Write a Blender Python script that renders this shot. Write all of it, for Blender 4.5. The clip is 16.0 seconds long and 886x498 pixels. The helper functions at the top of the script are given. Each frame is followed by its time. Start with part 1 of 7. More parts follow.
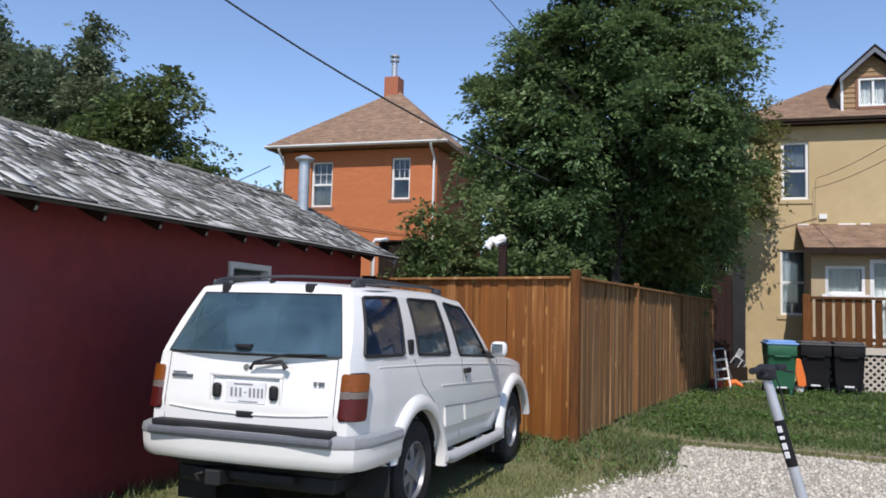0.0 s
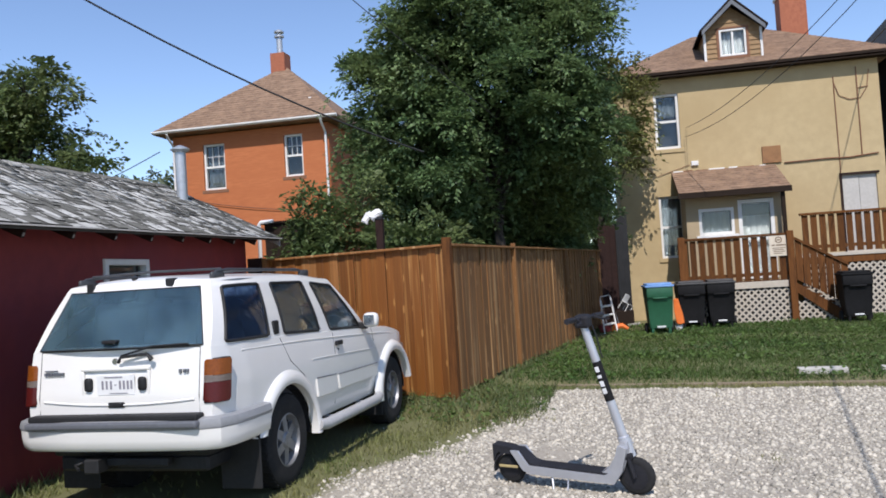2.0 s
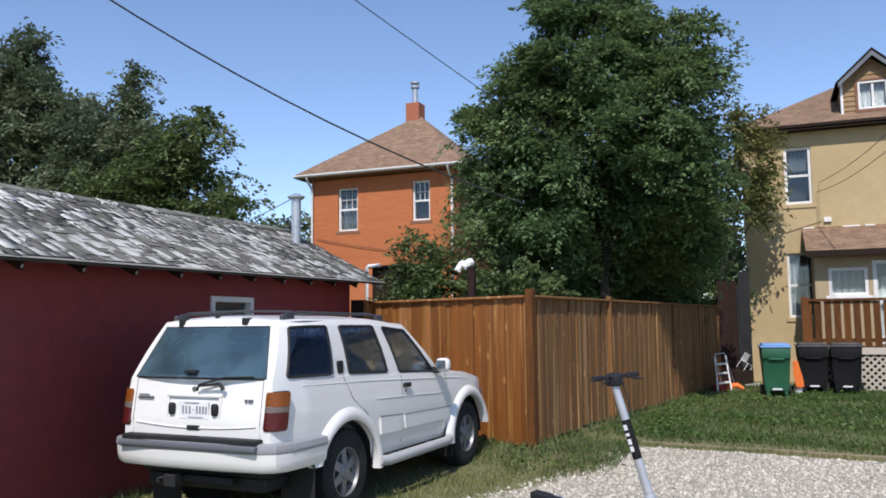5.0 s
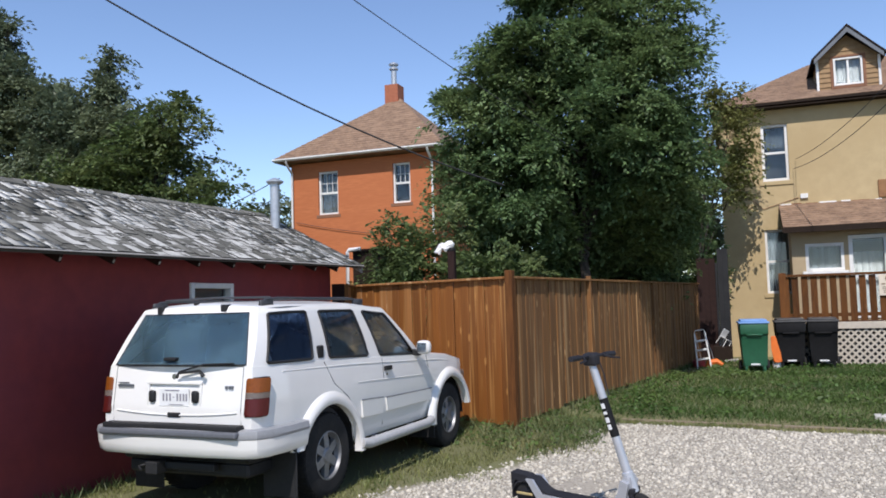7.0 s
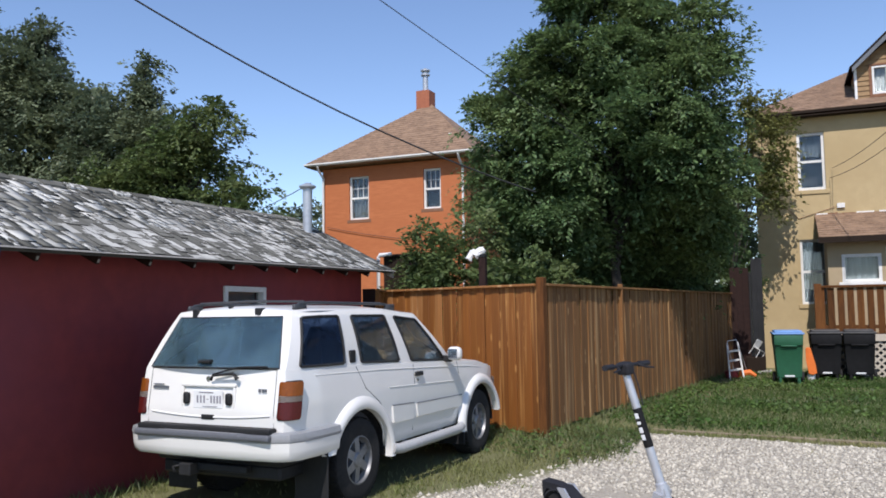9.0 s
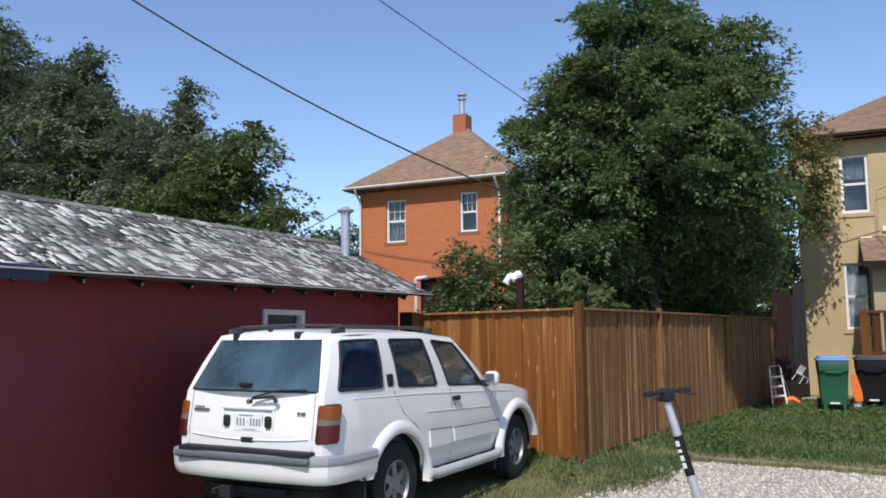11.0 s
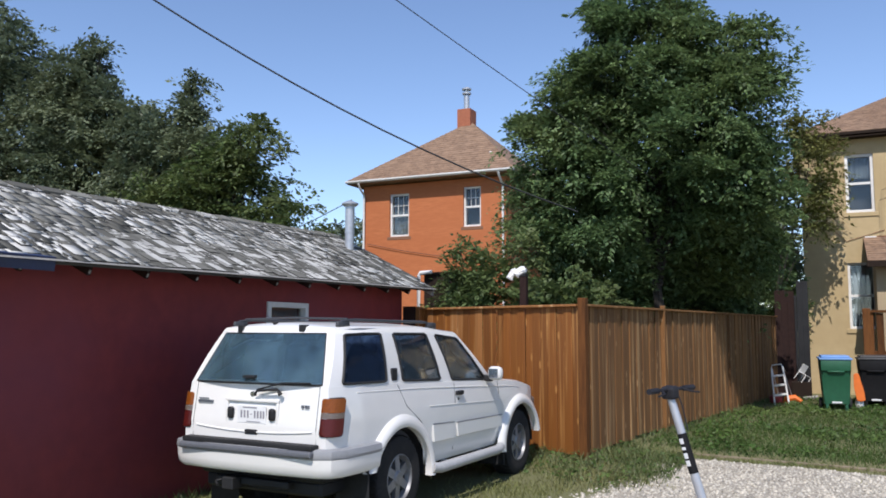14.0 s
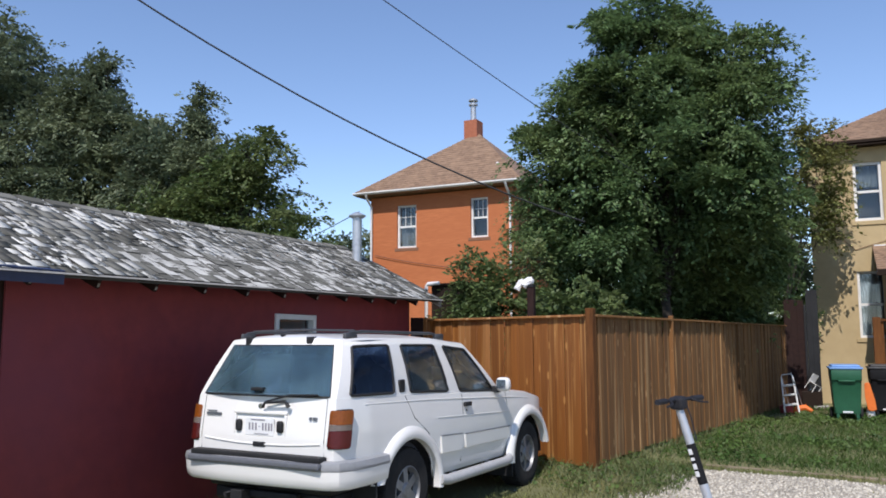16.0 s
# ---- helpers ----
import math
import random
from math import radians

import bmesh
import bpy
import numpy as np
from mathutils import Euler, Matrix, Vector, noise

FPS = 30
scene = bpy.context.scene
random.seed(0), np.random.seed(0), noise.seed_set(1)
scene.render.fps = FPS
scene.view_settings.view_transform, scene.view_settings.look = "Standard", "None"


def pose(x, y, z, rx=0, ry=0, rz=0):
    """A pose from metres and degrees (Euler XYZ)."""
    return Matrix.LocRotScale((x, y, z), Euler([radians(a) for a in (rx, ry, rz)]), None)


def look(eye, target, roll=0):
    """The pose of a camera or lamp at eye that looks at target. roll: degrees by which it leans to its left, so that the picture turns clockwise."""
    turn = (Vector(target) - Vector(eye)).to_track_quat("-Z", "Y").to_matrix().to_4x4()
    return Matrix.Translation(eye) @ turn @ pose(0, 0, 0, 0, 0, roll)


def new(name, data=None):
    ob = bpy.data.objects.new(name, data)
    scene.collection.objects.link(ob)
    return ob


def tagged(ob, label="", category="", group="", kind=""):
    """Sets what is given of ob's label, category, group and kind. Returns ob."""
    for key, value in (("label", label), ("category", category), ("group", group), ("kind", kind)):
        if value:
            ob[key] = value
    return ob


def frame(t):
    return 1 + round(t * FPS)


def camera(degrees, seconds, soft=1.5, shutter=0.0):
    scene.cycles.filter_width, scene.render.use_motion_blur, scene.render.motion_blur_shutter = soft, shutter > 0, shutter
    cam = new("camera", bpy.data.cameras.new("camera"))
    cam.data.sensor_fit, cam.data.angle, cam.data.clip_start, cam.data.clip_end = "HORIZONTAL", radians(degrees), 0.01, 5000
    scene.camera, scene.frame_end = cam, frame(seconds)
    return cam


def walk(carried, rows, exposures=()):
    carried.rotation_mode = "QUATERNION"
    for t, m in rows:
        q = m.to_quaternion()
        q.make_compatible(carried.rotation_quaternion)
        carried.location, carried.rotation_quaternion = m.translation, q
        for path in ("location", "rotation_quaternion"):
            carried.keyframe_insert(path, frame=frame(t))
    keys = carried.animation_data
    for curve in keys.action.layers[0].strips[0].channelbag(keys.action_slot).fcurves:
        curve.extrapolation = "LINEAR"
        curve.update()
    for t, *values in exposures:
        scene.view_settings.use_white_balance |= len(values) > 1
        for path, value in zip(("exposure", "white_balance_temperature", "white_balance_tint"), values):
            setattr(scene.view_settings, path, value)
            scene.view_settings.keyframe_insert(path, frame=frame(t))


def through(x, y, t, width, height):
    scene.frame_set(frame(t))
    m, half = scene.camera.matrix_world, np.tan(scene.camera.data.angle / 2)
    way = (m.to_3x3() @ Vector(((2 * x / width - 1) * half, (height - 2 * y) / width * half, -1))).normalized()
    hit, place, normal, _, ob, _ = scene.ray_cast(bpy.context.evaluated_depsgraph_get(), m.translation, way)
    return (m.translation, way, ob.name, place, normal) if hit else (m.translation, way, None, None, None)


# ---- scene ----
cam = camera(57.4, 16.0, 1.75)
PATH = [
    (0, (1.646, -0.328, 1.557), (1.056, 1.576, 1.714), 1.5),
    (0.5, (1.861, -0.446, 1.547), (1.243, 1.453, 1.654), 1.3),
    (1, (2.054, -0.52, 1.596), (1.644, 1.428, 1.79), -2.1),
    (1.5, (2.107, -0.594, 1.6), (1.795, 1.368, 1.83), -1.7),
    (2, (2.282, -0.704, 1.621), (1.888, 1.255, 1.688), -3.6),
    (2.5, (2.499, -0.713, 1.641), (1.97, 1.214, 1.732), -1.8),
    (3, (2.659, -0.792, 1.676), (2.016, 1.087, 1.913), -1.9),
    (3.5, (2.797, -0.915, 1.648), (2.144, 0.969, 1.799), 0.4),
    (4, (2.905, -0.953, 1.671), (2.181, 0.9, 1.878), -1.2),
    (4.5, (3.055, -0.923, 1.667), (2.354, 0.939, 1.867), -0.0),
    (4.7, (3.115, -0.934, 1.662), (2.383, 0.918, 1.854), -0.5),
    (6.8, (3.196, -0.947, 1.68), (2.503, 0.923, 1.841), -2.2),
    (7, (3.192, -0.947, 1.676), (2.498, 0.924, 1.814), -1.7),
    (7.5, (3.191, -0.96, 1.678), (2.459, 0.895, 1.823), -1.5),
    (8, (3.165, -0.954, 1.676), (2.412, 0.893, 1.823), -1.3),
    (8.5, (3.163, -0.949, 1.675), (2.415, 0.9, 1.82), -1.1),
    (9, (3.154, -0.959, 1.681), (2.395, 0.886, 1.835), -0.9),
    (9.5, (3.139, -0.972, 1.69), (2.335, 0.85, 1.871), -0.6),
    (9.7, (3.151, -0.985, 1.693), (2.326, 0.825, 1.902), -0.5),
    (12, (3.135, -0.986, 1.696), (2.297, 0.817, 1.906), -0.6),
    (12.5, (3.115, -0.981, 1.686), (2.297, 0.833, 1.884), -0.1),
    (13, (3.12, -0.988, 1.685), (2.286, 0.82, 1.874), -0.0),
    (13.5, (3.125, -0.995, 1.693), (2.287, 0.81, 1.892), 0.3),
    (14, (3.12, -0.995, 1.699), (2.277, 0.809, 1.896), 0.1),
    (14.5, (3.101, -1.005, 1.703), (2.212, 0.771, 1.94), 0.3),
    (15, (3.1, -1.008, 1.703), (2.171, 0.747, 1.94), 0.4),
    (15.5, (3.123, -1.012, 1.696), (2.237, 0.767, 1.924), 0.4),
    (16, (3.133, -1.003, 1.7), (2.274, 0.79, 1.924), -0.2),
]
walk(cam, [(t, look(eye, target, roll)) for t, eye, target, roll in PATH], [(0.0, 0.57, 6300, 15), (16.0, 0.57, 6300, 15)])


# ---- sky, sun, exposure ----
world = bpy.data.worlds.new("world")
scene.world = world
world.use_nodes = True
SUN = Vector((0.11, -0.62, 0.775)).normalized()
wn = world.node_tree.nodes
sky = wn.new("ShaderNodeTexSky")
sky.sky_type = "NISHITA"
sky.sun_disc = False
sky.sun_elevation = math.asin(SUN.z)
sky.sun_rotation = math.atan2(SUN.x, SUN.y)
sky.altitude = 300
sky.air_density, sky.dust_density, sky.ozone_density = 0.9, 0.05, 2.2
wn["Background"].inputs["Strength"].default_value = 0.12
world.node_tree.links.new(sky.outputs[0], wn["Background"].inputs["Color"])
lamp = bpy.data.lights.new("sun", "SUN")
lamp.energy, lamp.angle, lamp.color = 3.3, radians(0.6), (1.0, 0.95, 0.87)
sun = new("sun", lamp)
sun.matrix_world = look(SUN * 60, (0, 0, 0))


# ---- materials ----
def mat(name, c1, c2=None, rough=0.7, scale=8.0, big=1.0, bump=0.15, metal=0.0, stretch=(1, 1, 1), rand=0.0, coat=0.0,
        c3=None, island=0.0, spec=0.5, edge=(0.35, 0.65), dist=0.01, pick=0.0):
    """Two scales of noise between c1 and c2, large stains towards c3, brightness varied by object or island."""
    m = bpy.data.materials.new(name)
    m.use_nodes = True
    n, l = m.node_tree.nodes, m.node_tree.links
    p = n["Principled BSDF"]
    p.inputs["Roughness"].default_value, p.inputs["Metallic"].default_value = rough, metal
    p.inputs["Coat Weight"].default_value = coat
    p.inputs["Coat Roughness"].default_value = 0.04
    p.inputs["Specular IOR Level"].default_value = spec
    c2 = c2 or tuple(v * 0.8 for v in c1)
    tc = n.new("ShaderNodeTexCoord")
    mp = n.new("ShaderNodeMapping")
    mp.inputs["Scale"].default_value = stretch
    l.new(tc.outputs["Object"], mp.inputs["Vector"])
    vec = mp.outputs["Vector"]
    if rand:
        oi = n.new("ShaderNodeObjectInfo")
        ml = n.new("ShaderNodeMath")
        ml.operation = "MULTIPLY"
        ml.inputs[1].default_value = 37.0
        l.new(oi.outputs["Random"], ml.inputs[0])
        ad = n.new("ShaderNodeVectorMath")
        l.new(vec, ad.inputs[0])
        l.new(ml.outputs[0], ad.inputs[1])
        vec = ad.outputs[0]
    n1 = n.new("ShaderNodeTexNoise")
    n1.inputs["Scale"].default_value, n1.inputs["Detail"].default_value = scale, 6
    n1.inputs["Roughness"].default_value = 0.62
    l.new(vec, n1.inputs["Vector"])
    r1 = n.new("ShaderNodeMapRange")
    r1.inputs["From Min"].default_value, r1.inputs["From Max"].default_value = edge
    fac = n1.outputs["Fac"]
    if pick:
        rv = oi.outputs["Random"] if rand else n.new("ShaderNodeNewGeometry").outputs["Random Per Island"]
        pk = n.new("ShaderNodeMath")
        pk.operation = "MULTIPLY_ADD"
        pk.inputs[1].default_value = pick
        l.new(rv, pk.inputs[0])
        l.new(fac, pk.inputs[2])
        fac = pk.outputs[0]
    l.new(fac, r1.inputs["Value"])
    mx = n.new("ShaderNodeMix")
    mx.data_type = "RGBA"
    mx.inputs[6].default_value, mx.inputs[7].default_value = (*c1, 1), (*c2, 1)
    l.new(r1.outputs[0], mx.inputs[0])
    col = mx.outputs[2]
    n2 = n.new("ShaderNodeTexNoise")
    n2.inputs["Scale"].default_value, n2.inputs["Detail"].default_value = big, 4
    l.new(vec, n2.inputs["Vector"])
    r2 = n.new("ShaderNodeMapRange")
    r2.inputs["From Min"].default_value, r2.inputs["From Max"].default_value = 0.42, 0.72
    l.new(n2.outputs["Fac"], r2.inputs["Value"])
    m2 = n.new("ShaderNodeMix")
    m2.data_type = "RGBA"
    l.new(r2.outputs[0], m2.inputs[0])
    l.new(col, m2.inputs[6])
    m2.inputs[7].default_value = (*(c3 or tuple(v * 0.85 for v in c1)), 1)
    col = m2.outputs[2]
    if rand or island:
        hv = n.new("ShaderNodeHueSaturation")
        vr = n.new("ShaderNodeMapRange")
        amount = rand or island
        vr.inputs["To Min"].default_value, vr.inputs["To Max"].default_value = 1 - amount, 1 + amount
        if rand:
            l.new(oi.outputs["Random"], vr.inputs["Value"])
        else:
            ge = n.new("ShaderNodeNewGeometry")
            l.new(ge.outputs["Random Per Island"], vr.inputs["Value"])
        l.new(vr.outputs[0], hv.inputs["Value"])
        l.new(col, hv.inputs["Color"])
        col = hv.outputs[0]
    l.new(col, p.inputs["Base Color"])
    if bump:
        b = n.new("ShaderNodeBump")
        b.inputs["Strength"].default_value, b.inputs["Distance"].default_value = bump, dist
        l.new(n1.outputs["Fac"], b.inputs["Height"])
        l.new(b.outputs[0], p.inputs["Normal"])
    return m


def wood(name, c1, c2, pale, rand, rough=0.65):
    """Upright boards: long grain streaks, pale worn lines and small knots."""
    m = mat(name, c1, c2, rough, 6, 1.2, 0.35, stretch=(9, 9, 0.35), rand=rand, c3=tuple(v * 0.72 for v in c1), edge=(0.3, 0.7))
    n, l = m.node_tree.nodes, m.node_tree.links
    p = n["Principled BSDF"]
    col = p.inputs["Base Color"].links[0].from_socket
    tc = n.new("ShaderNodeTexCoord")
    oi = n.new("ShaderNodeObjectInfo")
    ml = n.new("ShaderNodeMath")
    ml.operation = "MULTIPLY"
    ml.inputs[1].default_value = 91.0
    l.new(oi.outputs["Random"], ml.inputs[0])
    ad = n.new("ShaderNodeVectorMath")
    l.new(tc.outputs["Object"], ad.inputs[0])
    l.new(ml.outputs[0], ad.inputs[1])
    for kind in ("streak", "knot"):
        mp = n.new("ShaderNodeMapping")
        mp.inputs["Scale"].default_value = (15, 5, 0.8) if kind == "streak" else (16, 3, 9)
        l.new(ad.outputs[0], mp.inputs["Vector"])
        rg = n.new("ShaderNodeMapRange")
        if kind == "streak":
            t = n.new("ShaderNodeTexNoise")
            t.inputs["Scale"].default_value, t.inputs["Detail"].default_value = 1.0, 3
            rg.inputs["From Min"].default_value, rg.inputs["From Max"].default_value = 0.555, 0.69
            l.new(mp.outputs[0], t.inputs["Vector"])
            l.new(t.outputs["Fac"], rg.inputs["Value"])
            rg.inputs["To Max"].default_value = 0.72
            tint = pale
        else:
            t = n.new("ShaderNodeTexVoronoi")
            t.inputs["Scale"].default_value = 0.55
            l.new(mp.outputs[0], t.inputs["Vector"])
            rg.inputs["From Min"].default_value, rg.inputs["From Max"].default_value = 0.17, 0.10
            l.new(t.outputs["Distance"], rg.inputs["Value"])
            rg.inputs["To Max"].default_value = 0.6
            tint = tuple(min(1, v * 1.15) for v in pale)
        mx = n.new("ShaderNodeMix")
        mx.data_type = "RGBA"
        l.new(rg.outputs[0], mx.inputs[0])
        l.new(col, mx.inputs[6])
        mx.inputs[7].default_value = (*tint, 1)
        col = mx.outputs[2]
    l.new(col, p.inputs["Base Color"])
    return m


def glass(name, tint, rough=0.02, ior=1.5):
    m = bpy.data.materials.new(name)
    m.use_nodes = True
    p = m.node_tree.nodes["Principled BSDF"]
    p.inputs["Base Color"].default_value = (*tint, 1)
    p.inputs["Transmission Weight"].default_value = 1.0
    p.inputs["Roughness"].default_value = rough
    p.inputs["IOR"].default_value = ior
    return m


def hazed(name, tint, haze, amount):
    """Tinted glass under a thin uneven film that paints in brightness and reflected sky."""
    m = glass(name, tint, 0.01, 1.75)
    n, l = m.node_tree.nodes, m.node_tree.links
    df = n.new("ShaderNodeBsdfDiffuse")
    df.inputs["Color"].default_value = (*haze, 1)
    tx = n.new("ShaderNodeTexNoise")
    tx.inputs["Scale"].default_value, tx.inputs["Detail"].default_value = 2.2, 5
    tc = n.new("ShaderNodeTexCoord")
    l.new(tc.outputs["Object"], tx.inputs["Vector"])
    rg = n.new("ShaderNodeMapRange")
    rg.inputs["From Min"].default_value, rg.inputs["From Max"].default_value = 0.3, 0.7
    rg.inputs["To Min"].default_value, rg.inputs["To Max"].default_value = amount * 0.35, amount * 1.7
    l.new(tx.outputs["Fac"], rg.inputs["Value"])
    mix = n.new("ShaderNodeMixShader")
    l.new(rg.outputs[0], mix.inputs[0])
    l.new(n["Principled BSDF"].outputs[0], mix.inputs[1])
    l.new(df.outputs[0], mix.inputs[2])
    l.new(mix.outputs[0], n["Material Output"].inputs["Surface"])
    return m


M_WHITE_PAINT = mat("car_paint", (0.73, 0.715, 0.68), (0.70, 0.685, 0.655), 0.32, 3, 0.8, 0.0, coat=0.5, c3=(0.68, 0.665, 0.63))
M_TRIM_BLACK = mat("black_trim", (0.014, 0.014, 0.015), (0.022, 0.022, 0.023), 0.6, 30, 3, 0.1, spec=0.3)
M_GREY_PLASTIC = mat("grey_plastic", (0.10, 0.11, 0.125), (0.13, 0.14, 0.155), 0.5, 40, 3, 0.1)
M_BUMPER_GREY = mat("bumper_grey", (0.30, 0.305, 0.315), (0.25, 0.255, 0.265), 0.4, 20, 3, 0.05)
M_STEP_PAD = mat("step_pad_grey", (0.12, 0.125, 0.14), (0.095, 0.10, 0.112), 0.5, 30, 4, 0.1)
M_ROOF_RAIL = mat("roof_rail_black", (0.040, 0.042, 0.046), (0.055, 0.057, 0.062), 0.5, 30, 3, 0.05, spec=0.35)
M_BOARD_GREY = mat("running_board_grey", (0.42, 0.42, 0.42), (0.36, 0.36, 0.36), 0.45, 20, 3, 0.05)
M_RUBBER = mat("rubber", (0.018, 0.018, 0.019), (0.028, 0.027, 0.026), 0.9, 25, 4, 0.2, spec=0.25)
M_ALLOY = mat("alloy", (0.27, 0.272, 0.28), (0.20, 0.202, 0.21), 0.48, 25, 3, 0.05, metal=0.6)
M_CHROME = mat("chrome", (0.6, 0.61, 0.63), (0.5, 0.5, 0.52), 0.2, 15, 3, 0.0, metal=1.0)
M_CAR_GLASS = glass("car_glass", (0.26, 0.29, 0.28), 0.01, 1.75)
M_TINT_GLASS = glass("tinted_glass", (0.09, 0.15, 0.28), 0.01, 1.75)
# teal film colour stands for the bright reflection on the pane
M_REAR_GLASS = hazed("hazed_rear_glass", (0.36, 0.46, 0.51), (0.22, 0.36, 0.43), 0.18)
M_PANE = glass("window_glass", (0.6, 0.66, 0.68))
M_RED_LENS = mat("red_lens", (0.085, 0.010, 0.008), (0.055, 0.007, 0.006), 0.3, 60, 6, 0.05, spec=0.3)
M_AMBER_LENS = mat("amber_lens", (0.22, 0.062, 0.008), (0.15, 0.040, 0.006), 0.3, 60, 6, 0.05, spec=0.3)
M_CLEAR_LENS = mat("clear_lens", (0.16, 0.125, 0.105), (0.12, 0.095, 0.08), 0.3, 60, 6, 0.05, coat=0.15, spec=0.3)
M_SEAT = mat("seat_fabric", (0.26, 0.27, 0.29), (0.21, 0.22, 0.24), 0.9, 60, 4, 0.2)
M_CABIN = mat("cabin_liner", (0.05, 0.052, 0.06), (0.04, 0.042, 0.05), 0.9, 20, 3, 0.1)
M_PLATE = mat("plate", (0.75, 0.75, 0.74), (0.70, 0.70, 0.70), 0.45, 20, 5, 0.0)
M_BAR_DARK = mat("bar_dark", (0.27, 0.26, 0.29), None, 0.5, 20, 5, 0.0)
M_NOTICE = mat("notice_board", (0.66, 0.58, 0.46), (0.60, 0.52, 0.41), 0.6, 12, 3, 0.0)
M_NOTICE_PRINT = mat("notice_print", (0.20, 0.13, 0.08), None, 0.6, 20, 5, 0.0)
M_GOLD_STRIP = mat("gold_strip", (0.46, 0.36, 0.17), (0.38, 0.29, 0.13), 0.4, 20, 5, 0.0)
M_BAR_RED = mat("bar_red", (0.30, 0.05, 0.06), None, 0.5, 20, 5, 0.0)
M_RED_WALL = mat("red_wall_paint", (0.215, 0.029, 0.029), (0.175, 0.023, 0.025), 0.75, 5, 0.7, 0.15, c3=(0.175, 0.030, 0.042))
M_DARK_WOOD = mat("dark_wood", (0.030, 0.015, 0.012), (0.020, 0.010, 0.009), 0.85, 12, 1, 0.3, spec=0.2)
M_GREY_WOOD = mat("grey_wood", (0.36, 0.34, 0.31), (0.24, 0.23, 0.21), 0.9, 10, 2, 0.4, stretch=(6, 6, 0.6))
M_GARAGE_DOOR = mat("garage_door_paint", (0.17, 0.055, 0.038), (0.13, 0.040, 0.028), 0.7, 6, 1, 0.2)
M_SHINGLE = mat("weathered_shingle", (0.64, 0.63, 0.585), (0.085, 0.083, 0.072), 0.95, 18, 0.8, 0.2, stretch=(0.8, 1.2, 1), rand=0.25, c3=(0.20, 0.196, 0.172), spec=0.1, edge=(0.74, 0.84), pick=0.66)
M_SHINGLE_FAR = mat("weathered_shingle_far", (0.64, 0.63, 0.585), (0.085, 0.083, 0.072), 0.95, 18, 0.8, 0.2, stretch=(0.8, 1.2, 1), island=0.25, c3=(0.20, 0.196, 0.172), spec=0.1, edge=(0.74, 0.84), pick=0.66)
# shade at the shingle lips, put into the colour of butts and sides
M_SHINGLE_LIP_SHADE = mat("shingle_lip_shade", (0.055, 0.052, 0.046), (0.03, 0.029, 0.026), 0.95, 20, 3, 0.4)
M_ROOF_DECK = mat("roof_deck", (0.06, 0.058, 0.055), (0.04, 0.04, 0.038), 0.95, 14, 2, 0.4)
M_GALV = mat("galvanised", (0.50, 0.52, 0.54), (0.40, 0.42, 0.44), 0.45, 12, 3, 0.1, metal=0.6)
M_WHITE = mat("white_trim_paint", (0.74, 0.73, 0.70), (0.66, 0.65, 0.62), 0.6, 9, 2, 0.1, c3=(0.60, 0.59, 0.56))
M_CEDAR = wood("stained_cedar", (0.225, 0.078, 0.010), (0.135, 0.042, 0.005), (0.40, 0.195, 0.055), 0.20)
M_CEDAR_PALE = wood("pale_cedar", (0.33, 0.145, 0.04), (0.22, 0.080, 0.018), (0.52, 0.31, 0.14), 0.12)
M_CEDAR_SIDE = wood("weathered_cedar", (0.195, 0.089, 0.024), (0.120, 0.050, 0.012), (0.40, 0.245, 0.11), 0.22, 0.8)
M_BRICK = mat("painted_brick", (0.46, 0.150, 0.052), (0.38, 0.115, 0.038), 0.85, 3.6, 0.5, 0.15, stretch=(1, 1, 6), c3=(0.40, 0.122, 0.040))
M_BRICK_RED = mat("chimney_brick", (0.37, 0.125, 0.062), (0.28, 0.09, 0.045), 0.85, 12, 1, 0.3)
M_STUCCO = mat("tan_stucco", (0.47, 0.365, 0.205), (0.42, 0.325, 0.18), 0.9, 5, 0.45, 0.35, c3=(0.40, 0.30, 0.16), spec=0.2)
M_SILL = mat("brown_stone_sill", (0.23, 0.11, 0.06), (0.18, 0.085, 0.048), 0.9, 10, 1.5, 0.2)
M_PORCH_WALL = mat("porch_stucco", (0.40, 0.31, 0.19), (0.35, 0.27, 0.165), 0.9, 5, 0.6, 0.25)
M_BROWN_ROOF = mat("brown_shingles", (0.24, 0.15, 0.094), (0.12, 0.075, 0.048), 0.95, 5, 1.6, 0.6, stretch=(2.0, 2.0, 6), c3=(0.28, 0.182, 0.116), edge=(0.4, 0.62))
M_FASCIA_DARK = mat("dark_fascia", (0.026, 0.017, 0.012), (0.018, 0.012, 0.009), 0.85, 10, 1, 0.1, spec=0.15)
M_SIDING = mat("dormer_siding", (0.30, 0.19, 0.09), (0.23, 0.14, 0.065), 0.8, 8, 1, 0.2)
M_DECK = mat("stained_deck_wood", (0.135, 0.052, 0.014), (0.062, 0.024, 0.008), 0.85, 5, 1.5, 0.3, stretch=(6, 6, 0.6), rand=0.25, spec=0.2)
M_LATTICE = mat("lattice_wood", (0.50, 0.44, 0.36), (0.42, 0.37, 0.30), 0.8, 12, 2, 0.2)
M_BLACK_SIDING = mat("black_siding", (0.007, 0.0072, 0.008), (0.005, 0.005, 0.006), 0.95, 6, 1, 0.2, stretch=(1, 1, 8))
M_BIN_GREEN = mat("green_plastic", (0.017, 0.098, 0.046), (0.014, 0.083, 0.039), 0.5, 10, 2, 0.1)
M_BIN_BLUE = mat("blue_plastic", (0.17, 0.32, 0.60), (0.14, 0.28, 0.54), 0.5, 10, 2, 0.1)
